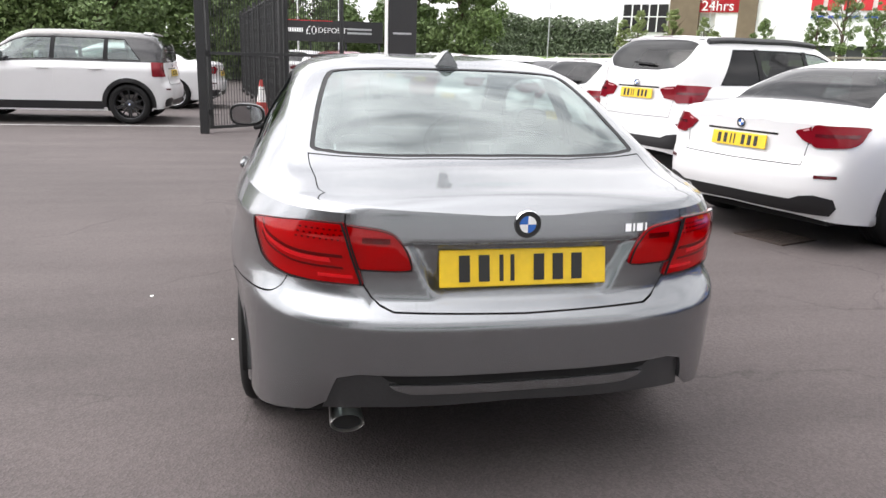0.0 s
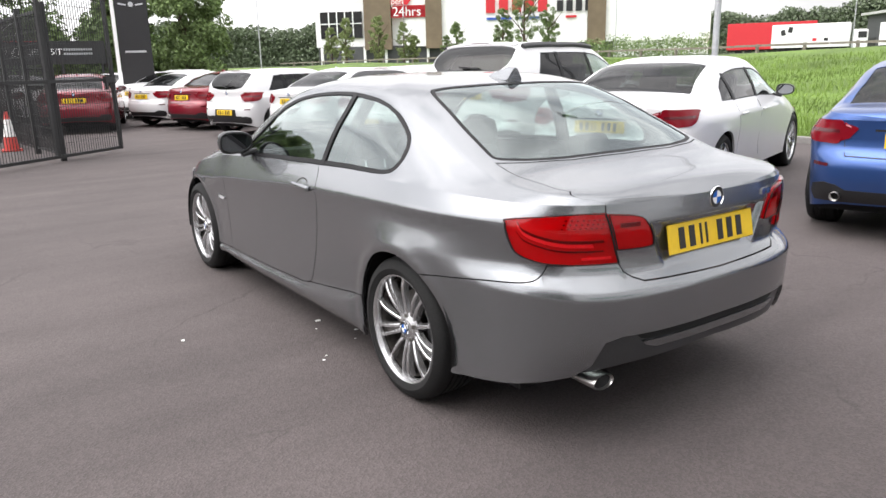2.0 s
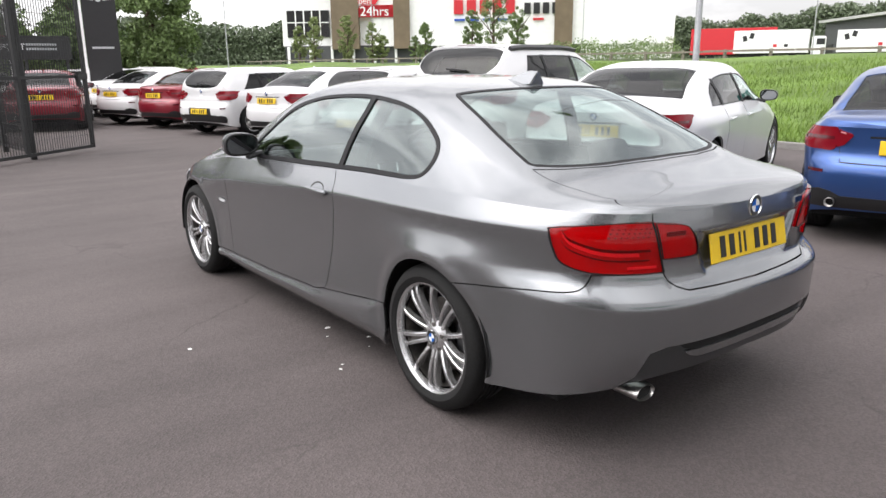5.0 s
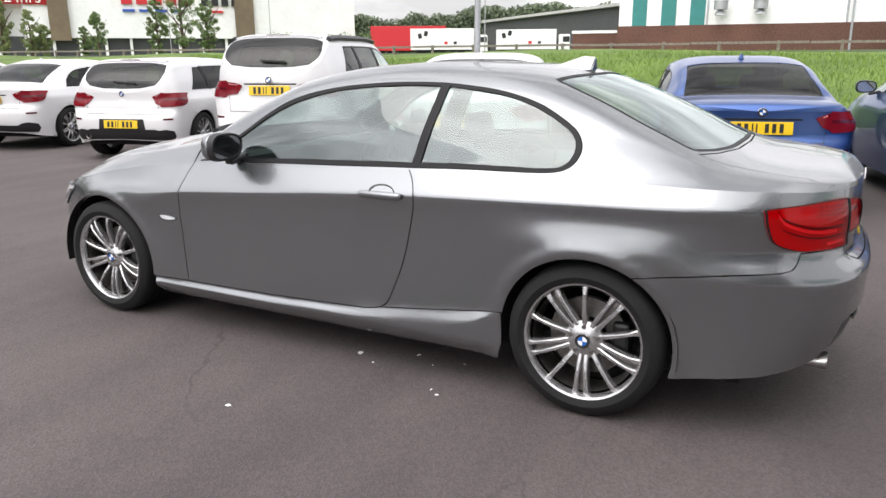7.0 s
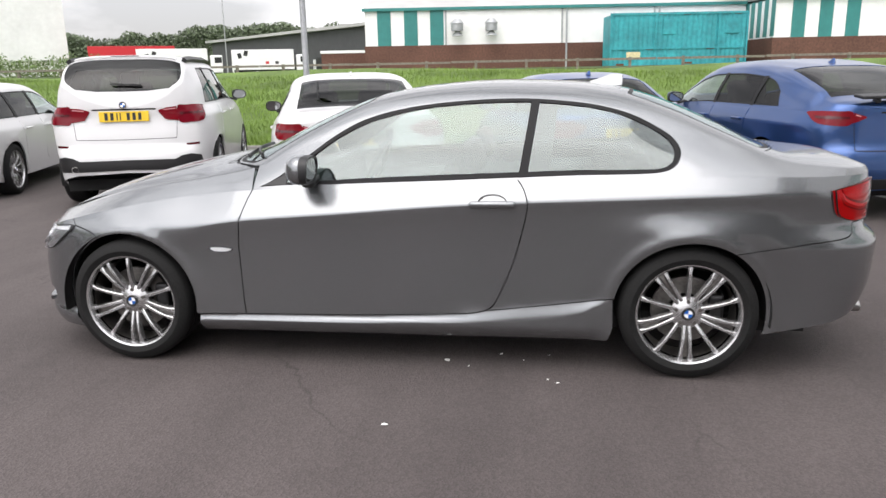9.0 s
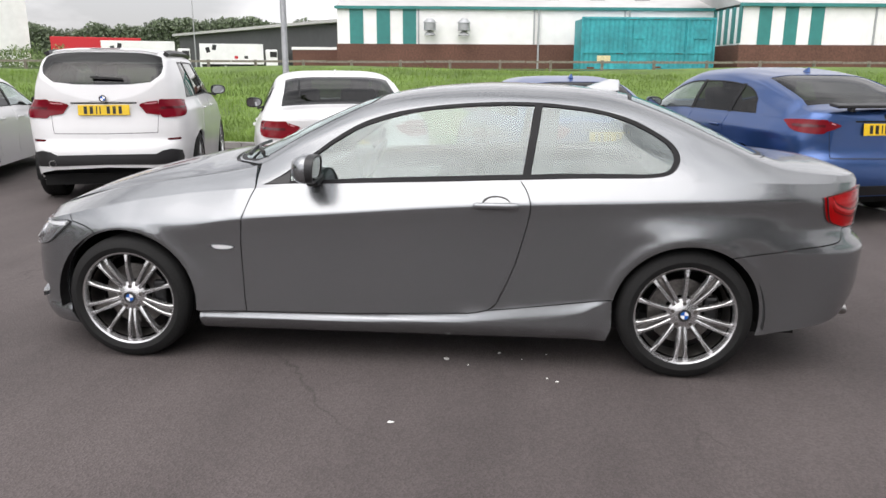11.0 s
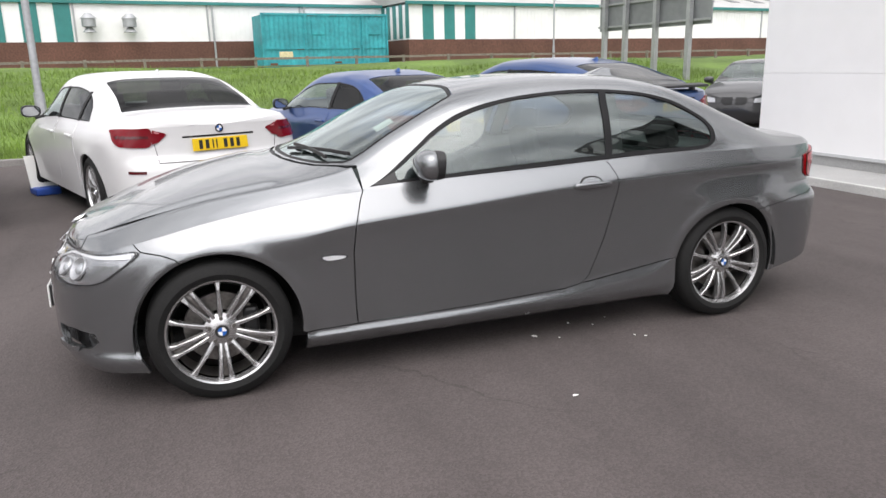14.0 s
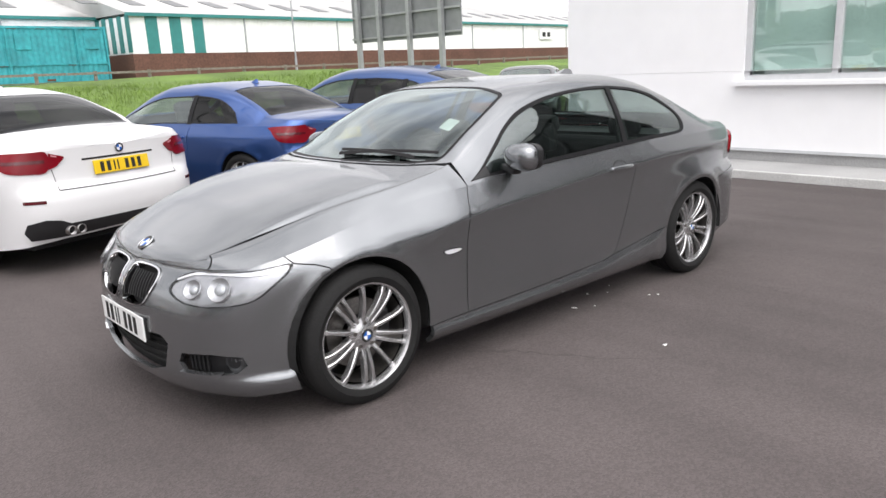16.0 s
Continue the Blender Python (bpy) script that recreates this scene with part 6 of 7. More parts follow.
        for z, x1, x2 in ((0.858, 0.415, 0.50),):
            panel("lamp_band", W, [(b.rear_x(x1), z), (b.rear_x(x1), z + 0.016), (b.rear_x(x2), z + 0.016), (b.rear_x(x2), z)], M_LAMPDARK, il, gap=0, lift=0.0075, flange=0.003, flip=f)

    # upper skin
    a_base = [(0.70, 0.70), (0.66, 0.76), (0.55, 0.865), (0.4, 0.925), (0.2, 0.965), (0, 0.975)]
    lid_side = [(0.545, -2.285), (0.578, -2.1), (0.598, -1.93), (0.612, -1.80), (0.614, -1.725)]
    lid_front = [(0.614, -1.725), (0.5, -1.782), (0.3, -1.828), (0.0, -1.841)]
    S = b.side
    shoulder = [(b.t_of(y), -0.004) for y in np.linspace(-2.25, 0.70, 50)]
    left = [(b.t_of(-2.25), -0.004)][:0] + list(b.above(lid_front[::-1])) + list(b.above(lid_side[::-1]))[1:] + [(b.t_of(b.tail) + 0.002, 0.1)] + shoulder + list(b.above(a_base))
    arch = [(-1.0, 0.966), (-1.2, 0.972), (-1.285, 0.995), (-1.318, 1.05), (-1.30, 1.105), (-1.24, 1.155), (-1.1, 1.228), (-0.95, 1.275), (-0.8, 1.30), (-0.63, 1.318), (-0.4, 1.314), (-0.11, 1.282), (0.13, 1.222), (0.29, 1.145), (0.42, 1.055), (0.56, 0.958)]
    dlo = [(0.665, 0.903), (0.3, 0.918), (-0.2, 0.938), (-0.59, 0.953)] + [tuple(p) for p in curved(arch, 80)]
    dlo_s = S(dlo)
    dlo_r = dlo_s * (1, -1) + (0, 2)
    back_glass = np.vstack([curved([(0.0, -1.826), (0.3, -1.813), (0.48, -1.773), (0.585, -1.72)], 24), curved([(0.600, -1.70), (0.603, -1.66), (0.575, -1.44), (0.535, -1.22), (0.512, -1.135)], 24), curved([(0.490, -1.108), (0.25, -1.142), (0.0, -1.155)], 14)])
    bg_s = mirror_s(b.above(back_glass))
    front_glass = np.vstack([curved([(0.0, 0.955), (0.2, 0.945), (0.4, 0.905), (0.55, 0.845), (0.645, 0.75)], 20), curved([(0.65, 0.70), (0.625, 0.50), (0.59, 0.30), (0.555, 0.17)], 14), curved([(0.53, 0.145), (0.3, 0.095), (0.0, 0.08)], 10)])
    fg_s = mirror_s(b.above(front_glass))
    panel("roof_shell", U, mirror_s(left), M_GREY, car, holes=[dlo_s, dlo_r, bg_s, fg_s], step=0.035)
    glass = [panel("rear_window", U, inset_poly(bg_s, 0.004), M_GLASS, car, flange=0, lift=-0.003, label="tinted rear window")]
    panel("window_seal", U, bg_s, M_TRIM, car, holes=[inset_poly(bg_s, 0.019)], lift=-0.001, flange=0.004, step=0.03, gap=0.001)
    glass.append(panel("windscreen", U, inset_poly(fg_s, 0.004), M_GLASS, car, flange=0, lift=-0.003, label="clear windscreen"))
    panel("window_seal", U, fg_s, M_TRIM, car, holes=[inset_poly(fg_s, 0.022)], lift=-0.001, flange=0.004, step=0.03, gap=0.001)
    trim = inset_poly(dlo_s, 0.002)
    hole = inset_poly(dlo_s, 0.027)
    ps = lambda z, y: S([(y, z)])[0]
    post = [ps(0.955, -0.592), ps(1.31, -0.650), ps(1.31, -0.690), ps(0.96, -0.632)]
    for f in (False, True):
        panel("window_trim", U, trim, M_TRIM, car, holes=[hole], gap=0, lift=0.0, flange=0.015, step=0.03, label="black window surround", flip=f)
        panel("door_post", U, post, M_TRIM, car, gap=0, lift=0.0015, flange=0.01, step=0.03, flip=f)
        d1, d2 = split_at(hole, ps(0.955, -0.612), ps(1.31, -0.670))
        glass.append(panel("door_window", U, d2, M_GLASS, car, gap=-0.004, lift=-0.005, flange=0, label="tinted door window", flip=f))
        glass.append(panel("quarter_window", U, d1, M_GLASS, car, gap=-0.004, lift=-0.005, flange=0, label="tinted rear side window", flip=f))
        inside = [ps(0.955, -0.640), ps(1.31, -0.695), ps(1.31, -0.775), ps(0.96, -0.735)]
        panel("pillar_lining", lambda t, q: U(t, q) * (0.93, 1, 1), inside, M_SEAT, car, gap=0, flange=0.02, step=0.04, flip=f)
        tri = S([(0.66, 0.906), (0.53, 0.912), (0.53, 0.965)])
        panel("mirror_mount", U, tri, M_BLACK, car, gap=0, lift=0.002, flange=0.01, step=0.03, flip=f)
    lid_left = list(b.above([(0.0, -1.843), (0.3, -1.830), (0.5, -1.784), (0.614, -1.728), (0.612, -1.80), (0.598, -1.93), (0.578, -2.1), (0.545, -2.28)])) + [(0.0 - 0.002, 0.2), (-0.002, 1.0)]
    panel("boot_top", U, mirror_s(lid_left), M_GREY, car, step=0.035)
    hood = [(0.0, 0.99), (0.2, 0.98), (0.4, 0.94), (0.55, 0.88), (0.66, 0.777), (0.70, 0.736), (0.705, 0.95), (0.695, 1.15), (0.665, 1.4), (0.61, 1.65), (0.555, 1.80), (0.50, 1.90)]
    tn = float(b.t_of(b.nose))
    nose_edge = [(float(b.t_of(y)), 0.03) for y in np.linspace(1.93, b.nose - 0.004, 14)] + [(tn, 0.5), (tn, 1.0)]


    def domed(t, q):
        """The bonnet's raised middle, with a soft crease along each side of it."""
        p = U(t, q)
        near = smooth_step(0.48, 0.56, 1 - np.abs(1 - q)) * smooth_step(0.98, 1.12, p[..., 1]) * (1 - smooth_step(1.62, 1.94, p[..., 1]))
        return p + np.stack([0 * near, 0 * near, 0.015 * near], -1)

    folds = [[(t, q) for t in np.linspace(float(b.t_of(1.0)), float(b.t_of(1.95)), 50)] for q in (0.475, 0.495, 0.52, 0.545, 0.565)]
    folds += [[(t, 2 - q) for t, q in line] for line in folds]
    panel("bonnet", domed, mirror_s(list(b.above(hood)) + nose_edge), M_GREY, car, step=0.03, lines=folds)
    wing_top = [(float(b.t_of(y)), -0.004) for y in np.linspace(0.70, 1.93, 40)] + [(float(b.t_of(1.93)), 0.03)] + list(b.above(hood[5:][::-1])) + list(b.above([(0.70, 0.72)]))
    both("wing_top", U, wing_top, M_GREY, car, step=0.03)
    panel("cowl", U, mirror_s(list(b.above([(0.0, 0.94), (0.4, 0.88), (0.6, 0.76), (0.69, 0.69)])) + list(b.above([(0.72, 0.77), (0.64, 0.86), (0.4, 0.96), (0.0, 1.01)]))), M_BLACK, car, lift=-0.016, gap=0, flange=0)

    # underside, wheels
    box_part("underbody", (1.44, 3.5, 0.10), pose(0, 0.06, 0.24), M_MATBLACK, car, bevel=0.03)
    axle_set(car, 1.38, 0.872, 0.318, True, AF)
    cabin(car)

    # fittings
    for s in (-1, 1):
        door_mirror(car, pose(s * 0.905, 0.405, 1.0, 0, 0, s * 6), M_GREY)
        # handles
        h = bmesh.new()
        add_box(h, (0.026, 0.215, 0.032), pose(s * 0.896, -0.475, 0.836, 0, 0, 0), 0.012, 3)
        add_box(h, (0.05, 0.03, 0.022), pose(s * 0.872, -0.39, 0.838), 0.006)
        part("door_handle", h, M_GREY, car, smooth=True)
        # flat black oval painted on for the shade in the handle recess
        cup = [(b.at_y(-0.475 + 0.066 * math.cos(a)), 0.848 + 0.032 * math.sin(a)) for a in np.linspace(0, 2 * math.pi, 20, endpoint=False)]
        panel("handle_cup_shade", W, cup, M_BLACK, car, gap=0, lift=0.0015, flange=0.002, flip=s > 0)
        ind = curved([b_at(b, 0.925, 0.612), b_at(b, 0.86, 0.615), b_at(b, 0.80, 0.605), b_at(b, 0.83, 0.592), b_at(b, 0.90, 0.592)], 24, True)
        panel("side_repeater", W, ind, M_LENS, car, gap=0, lift=0.006, flange=0.006, step=0.015, label="clear side repeater lamp", flip=s > 0)
        panel("repeater_edge", W, ind, M_BLACK, car, holes=[scaled(ind, 0.88)], gap=0, lift=0.0035, flange=0.004, step=0.015, flip=s > 0)
        panel("repeater_back", W, scaled(ind, 0.9), M_BADGEWHITE, car, gap=0.0, lift=0.002, flange=0.002, step=0.015, flip=s > 0)
        # wipers
        a, c = (0.05, 0.90), (0.62, 0.70)
        if s < 0:
            a, c = (0.55, 0.80), (0.02, 0.86)
        st = b.above([a, c])
        line = U(np.linspace(st[0, 0], st[1, 0], 8), np.linspace(st[0, 1], st[1, 1], 8))
        bm = bmesh.new()
        rings = []
        for p in line:
            c = Vector(p) + Vector((0, 0.01, 0.014))
            rings.append([bm.verts.new(c + Vector((0, dy, dz))) for dy, dz in ((-0.007, -0.008), (0.007, -0.008), (0.004, 0.008), (-0.004, 0.008))])
        for ra, rb_ in zip(rings, rings[1:]):
            for i in range(4):
                bm.faces.new((ra[i], ra[(i + 1) % 4], rb_[(i + 1) % 4], rb_[i]))
        bm.faces.new(rings[0])
        bm.faces.new(rings[-1][::-1])
        part("wiper", bm, M_BLACK, car)
    fin = bmesh.new()
    for p in ((-0.035, 0.07, 0), (0.035, 0.07, 0), (0.03, -0.07, 0), (-0.03, -0.07, 0), (-0.006, -0.04, 0.052), (0.006, -0.04, 0.052), (0.005, -0.075, 0.048), (-0.005, -0.075, 0.048)):
        fin.verts.new((p[0] * 1.7, p[1] * 1.75 - 1.0, p[2] * 1.3 + 1.340))
    fin.verts.ensure_lookup_table()
    v = fin.verts
    for q in ((0, 1, 5, 4), (1, 2, 6, 5), (2, 3, 7, 6), (3, 0, 4, 7), (4, 5, 6, 7), (0, 3, 2, 1)):
        fin.faces.new([v[i] for i in q])
    bmesh.ops.bevel(fin, geom=list(fin.edges), offset=0.006, segments=2, affect="EDGES")
    part("roof_aerial", fin, M_GREY, car, smooth=True)
    y_plate = float(W(np.array(0.0), np.array(0.785))[1])
    plate(car, pose(0, y_plate - 0.016, 0.782, -11))
    yb = float(W(np.array(0.0), np.array(0.915))[1])
    roundel(car, pose(0, yb + 0.003, 0.915, 0, 0, -90), 0.041)
    yn = b.nose - 0.02
    roundel(car, pose(0, yn - 0.03, float(b.mid(yn - 0.03)) - 0.001, 0, -58, 90), 0.041)
    yf = float(W(np.array(b.length), np.array(0.40))[1])
    plate(car, pose(0, yf - 0.004, 0.408, 0, 0, 180), yellow=False)
    box_part("plate_holder", (0.50, 0.02, 0.10), pose(0, yf - 0.018, 0.408), M_BLACK, car)
    for x, w in ((0.325, 0.020), (0.345, 0.006), (0.365, 0.020), (0.388, 0.005)):
        yy = float(W(np.array(-b.rear_x(x)), np.array(0.895))[1])
        box_part("model_badge", (w, 0.006, 0.024), pose(x, yy - 0.002, 0.897, -4, 0, 6), M_CHROME, car)
    v, f = lathe([(0.030, -0.20), (0.036, 0.0), (0.034, 0.008), (0.030, 0.0), (0.028, -0.15), (0.0, -0.15)], 28)
    m = pose(-0.525, -2.230, 0.283, 0, 0, -90)
    verts = [m @ Vector((p[0], p[1] * 1.5, p[2] * 0.86)) for p in v]
    link_mesh("exhaust_pipe", verts, f, M_PIPE, car, "oval dull steel exhaust tailpipe", smooth=True).data.set_sharp_from_angle(angle=radians(40))
    # flat black disc, coloured as the shade inside the hollow pipe
    v, f = lathe([(0.030, -0.005), (0.0, -0.005)], 28)
    link_mesh("pipe_mouth_shade", [m @ Vector((p[0], p[1] * 1.5, p[2] * 0.86)) for p in v], f, M_MATBLACK, car)
    st = b.above([(0.50, 0.50)])[0]
    sticker = [(st[0] + 0.05, st[1] - 0.02), (st[0] + 0.05, st[1] + 0.05), (st[0] - 0.05, st[1] + 0.05), (st[0] - 0.05, st[1] - 0.02)]
    panel("windscreen_sticker", U, sticker, M_STICKER, car, gap=0, lift=-0.008, flange=0, label="white paper sticker inside the windscreen")
    return car


def b_at(b, y, z):
    return (b.at_y(y), z)


def scaled(poly, k):
    c = np.mean(poly, axis=0)
    return (np.array(poly) - c) * k + c


def inset_poly(poly, d):
    return inset(resample(poly, 0.05), d)


def split_at(poly, p, q):
    """Cuts an outline in two by the line from p to q: the part on its left, and the rest."""
    d = np.array(q) - np.array(p)
    side = d[0] * (poly[:, 1] - p[1]) - d[1] * (poly[:, 0] - p[0])
    left, right = [], []
    n = len(poly)
    for i in range(n):
        a, c = poly[i], poly[(i + 1) % n]
        (left if side[i] > 0 else right).append(a)
        if (side[i] > 0) != (side[(i + 1) % n] > 0):
            k = side[i] / (side[i] - side[(i + 1) % n])
            m = a + (c - a) * k
            left.append(m), right.append(m)
    left, right = np.array(left), np.array(right)
    return (left, right) if left[:, 0].mean() < right[:, 0].mean() else (right, left)


grey_coupe()


# ---- the other cars ----
KINDS = {
    # length tail, nose, half width, half wheelbase, belt at tail, middle line, window ends, plate height, lamp heights, wheel radius
    "saloon": dict(tail=-2.50, nose=2.38, w=0.93, axle=1.484, top=0.99, r=0.34, mid=[(-2.36, 1.045), (-2.1, 1.085), (-1.85, 1.105), (-1.45, 1.265), (-1.05, 1.39), (-0.5, 1.455), (0.0, 1.45), (0.35, 1.375), (0.7, 1.235), (1.08, 1.06), (1.4, 1.03), (1.9, 0.93), (2.2, 0.83)], win=(0.92, -1.42), back=(-1.83, -1.08), wind=(1.02, 0.36), plate=0.80, lamp=(0.815, 0.965), posts=(-0.18, -1.05)),
    "coupe": dict(tail=-2.17, nose=2.24, w=0.888, axle=1.345, top=0.955, r=0.325, mid=[(-2.05, 1.0), (-1.85, 1.035), (-1.68, 1.05), (-1.3, 1.215), (-0.95, 1.345), (-0.5, 1.405), (0.0, 1.395), (0.28, 1.335), (0.6, 1.2), (0.98, 1.025), (1.3, 0.99), (1.8, 0.88), (2.08, 0.78)], win=(0.82, -1.28), back=(-1.66, -0.98), wind=(0.93, 0.28), plate=0.79, lamp=(0.765, 0.93), posts=(-0.5,)),
    "hatchback": dict(tail=-2.07, nose=2.25, w=0.883, axle=1.345, top=0.96, r=0.325, mid=[(-2.0, 1.04), (-1.93, 1.13), (-1.78, 1.31), (-1.66, 1.375), (-1.3, 1.40), (-0.6, 1.425), (0.0, 1.41), (0.3, 1.345), (0.65, 1.2), (1.02, 1.03), (1.35, 0.99), (1.8, 0.89), (2.08, 0.79)], win=(0.86, -1.48), back=(-1.965, -1.72), wind=(0.97, 0.3), plate=0.52, lamp=(0.77, 0.945), posts=(-0.22, -0.98)),
    "suv": dict(tail=-2.30, nose=2.33, w=0.895, axle=1.405, top=1.14, r=0.365, mid=[(-2.23, 1.24), (-2.15, 1.36), (-1.98, 1.59), (-1.85, 1.66), (-1.3, 1.695), (-0.6, 1.70), (0.0, 1.67), (0.32, 1.57), (0.7, 1.39), (1.08, 1.19), (1.4, 1.15), (1.9, 1.05), (2.15, 0.95)], win=(0.9, -1.72), back=(-2.17, -1.90), wind=(1.03, 0.33), plate=1.03, lamp=(0.96, 1.14), posts=(-0.2, -1.05)),
    "fastback": dict(tail=-2.48, nose=2.32, w=0.915, axle=1.46, top=1.03, r=0.35, mid=[(-2.36, 1.10), (-2.2, 1.145), (-1.8, 1.28), (-1.2, 1.445), (-0.5, 1.51), (0.0, 1.50), (0.35, 1.43), (0.7, 1.28), (1.1, 1.08), (1.4, 1.05), (1.9, 0.95), (2.15, 0.85)], win=(0.93, -1.55), back=(-2.14, -1.30), wind=(1.05, 0.36), plate=0.93, lamp=(0.90, 1.02), posts=(-0.2, -1.05)),
    "crossover": dict(tail=-1.98, nose=2.08, w=0.895, axle=1.30, top=1.05, r=0.335, mid=[(-1.92, 1.13), (-1.86, 1.25), (-1.72, 1.46), (-1.6, 1.51), (-1.0, 1.545), (-0.4, 1.555), (0.2, 1.545), (0.42, 1.49), (0.7, 1.32), (0.98, 1.13), (1.3, 1.09), (1.7, 1.02), (1.95, 0.92)], win=(0.86, -1.52), back=(-1.885, -1.68), wind=(0.95, 0.44), plate=0.85, lamp=(0.80, 1.03), posts=(-0.12, -0.95)),
}

M_GLOSSBLACK = principled("gloss_black_paint", (0.012, 0.012, 0.013), 0.25, 0.0, Coat_Weight=1.0, Coat_Roughness=0.03)


def other_car(kind, paint_mat, name, label, group="", dark_trim=False, rear_detail=True):
    k = KINDS[kind]
    T, N, w, top = k["tail"], k["nose"], k["w"], k["top"]
    car = thing(name, label, "car", group)
    mid = k["mid"]
    belt = lambda y: top - 0.02 + (0.0 if y < 0 else -0.05 * y) - (0.16 * max(0, (y - 1.0) / (N - 1.0)) ** 1.5 if y > 1 else 0)
    roof = pchip(mid)
    ez, ex = [], []
    for y in np.linspace(T + 0.04, N - 0.12, 40):
        b0, m0 = belt(y) - 0.01, float(roof(y))
        lift = m0 - b0
        flat_top = kind in ("hatchback", "suv", "crossover")
        ez.append((y, b0 + lift * ((0.97 if flat_top else 0.93) if lift > 0.2 else 0.75)))
        ex.append((y, w * (0.70 if lift > 0.3 else 0.78 - 0.08 * max(0, lift) / 0.3)))
    taper = 0.0 if kind in ("saloon", "coupe", "fastback") else 0.03
    square = kind in ("hatchback", "suv", "crossover")
    tail_plan = [(0, T), (0.5 * w, T + 0.012), (0.78 * w, T + 0.04), (0.91 * w, T + 0.12), (0.962 * w, T + 0.34)] if square else [(0, T), (0.4 * w, T + 0.02), (0.68 * w, T + 0.075), (0.865 * w, T + 0.19), (0.948 * w, T + 0.40)]
    if kind == "suv":
        tail_plan = [(0, T), (0.42 * w, T + 0.018), (0.68 * w, T + 0.06), (0.84 * w, T + 0.16), (0.935 * w, T + 0.40)]
    up = 0.12 if kind == "suv" else 0.0
    body = Body(
        plan=tail_plan + [ (0.985 * w, T + 0.8), (w, T + 1.2), (w, 0), (0.995 * w, N - 1.15), (0.975 * w, N - 0.78), (0.925 * w, N - 0.42), (0.82 * w, N - 0.22), (0.63 * w, N - 0.1), (0.34 * w, N - 0.025), (0, N)],
        ztop=[(y, belt(y)) for y in np.linspace(T - 0.01, N, 14)],
        mid=mid, edge_x=ex, edge_z=ez,
        crease=[(y, belt(y) - 0.11) for y in np.linspace(T, N, 8)],
        rear=[(0.2, -0.14), (0.28, -0.07), (0.38, -0.02), (0.5, 0), (0.6, -0.004), (0.64, -0.015), (0.70, -0.055), (0.80, -0.065), (top - 0.1, -0.065 - taper), (top, -0.06 - taper)],
        front=[(0.14, -0.08), (0.22, -0.01), (0.4, 0), (0.55, -0.015), (0.68, -0.05), (0.85, -0.12)],
        axle=k["axle"], sill=False, hard=1.6, r_arch=k["r"] + 0.035,
    )
    W, U, A = body.walls, body.upper, k["axle"]
    Y = lambda pts: [(body.at_y(y), z) for y, z in pts]
    R = k["r"] + 0.03
    low = 0.20 if kind not in ("suv", "crossover") else 0.25
    half = [(0.0, 0.30 + up), (body.rear_x(0.6 * w), 0.28 + up)] + Y([(-A - R - 0.02, low + 0.3 * up)]) + Y(arc(-A, k["r"], R, 200, -18, 26)) + Y(arc(A, k["r"], R, 198, -20, 26)) + Y([(A + R + 0.03, low)]) + [(body.length, 0.2)]
    rim_line = [(body.length, belt(N))] + [(body.at_y(y), belt(y)) for y in np.linspace(N - 0.03, T + 0.03, 40)] + [(0.0, belt(T))]
    both("body_side", W, half + rim_line, paint_mat, car, gap=0, step=0.06)
    box_part("underbody", (w * 1.6, N - T - 0.5, 0.12), pose(0, (N + T) / 2, 0.27), M_MATBLACK, car)

    def ring_side(y1, y2):
        pts = []
        for y in np.linspace(y1, y2, 22):
            pts.append((y, belt(y) + 0.028))
        x0, z0, x1, z1, zc = body.section(np.linspace(y2, y1, 26))
        tops = [(y, float(z0[i] + 0.8 * (z1[i] - z0[i]) - 0.02)) for i, y in enumerate(np.linspace(y2 - 0.0, y1, 26))]
        if kind in ("hatchback", "suv", "crossover"):
            tops = [(y2 + 0.06 + 0.2 * (1 - 0), tops[3][1]) if i < 3 else p for i, p in enumerate(tops)]
        else:
            # the window's rear end is rounded
            tops = [(y, belt(y) + 0.03 + (z - belt(y) - 0.03) * math.sqrt(max(0.0, 1 - max(0.0, 1 - (y - y2) / 0.5) ** 2.2))) for y, z in tops]
        tops = [p for p in tops if p[1] > belt(p[0]) + 0.045]
        return body.side(pts + tops)

    side = ring_side(*k["win"])
    side_r = side * (1, -1) + (0, 2)
    b1, b2 = k["back"]
    f1, f2 = k["wind"]
    xs_ = lambda y, q: float(body.section(np.array(y))[2]) * q
    bw = 0.93
    upright = kind in ("hatchback", "suv", "crossover")
    e1, e2 = (0.004, 0.004) if upright else (0.03, 0.02)
    bw = 0.99 if upright else 0.93
    backg = [(0.0, b1), (xs_(b1, 0.55), b1 + e1 * 0.3), (xs_(b1, bw), b1 + e1 + 0.03 * (b2 - b1)), (xs_((b1 + b2) / 2, bw - 0.01), (b1 + b2) / 2), (xs_(b2, bw - 0.05), b2 - e2), (xs_(b2, 0.5), b2), (0.0, b2)]
    bg = mirror_s(body.above(backg))
    wind = [(0.0, f1), (xs_(f1, 0.6), f1 - 0.03), (xs_(f1, 0.97), f1 - 0.16), (xs_((f1 + f2) / 2, 0.96), (f1 + f2) / 2 - 0.05), (xs_(f2, 0.92), f2 + 0.03), (0.0, f2 - 0.02)]
    fg = mirror_s(body.above(wind))
    tn = float(body.t_of(body.nose))
    outer = [(0.0, -0.001)] + [(t, -0.001) for t in np.linspace(0.02, tn - 0.02, 60)] + [(tn, 0.0), (tn, 1.0)]
    outer = [(0.0, 1.0), (0.0, 0.4)] + outer[1:]
    panel("roof_shell", U, mirror_s(outer), M_GLOSSBLACK if kind == "crossover" else paint_mat, car, holes=[side, side_r, bg, fg], gap=0, step=0.05)
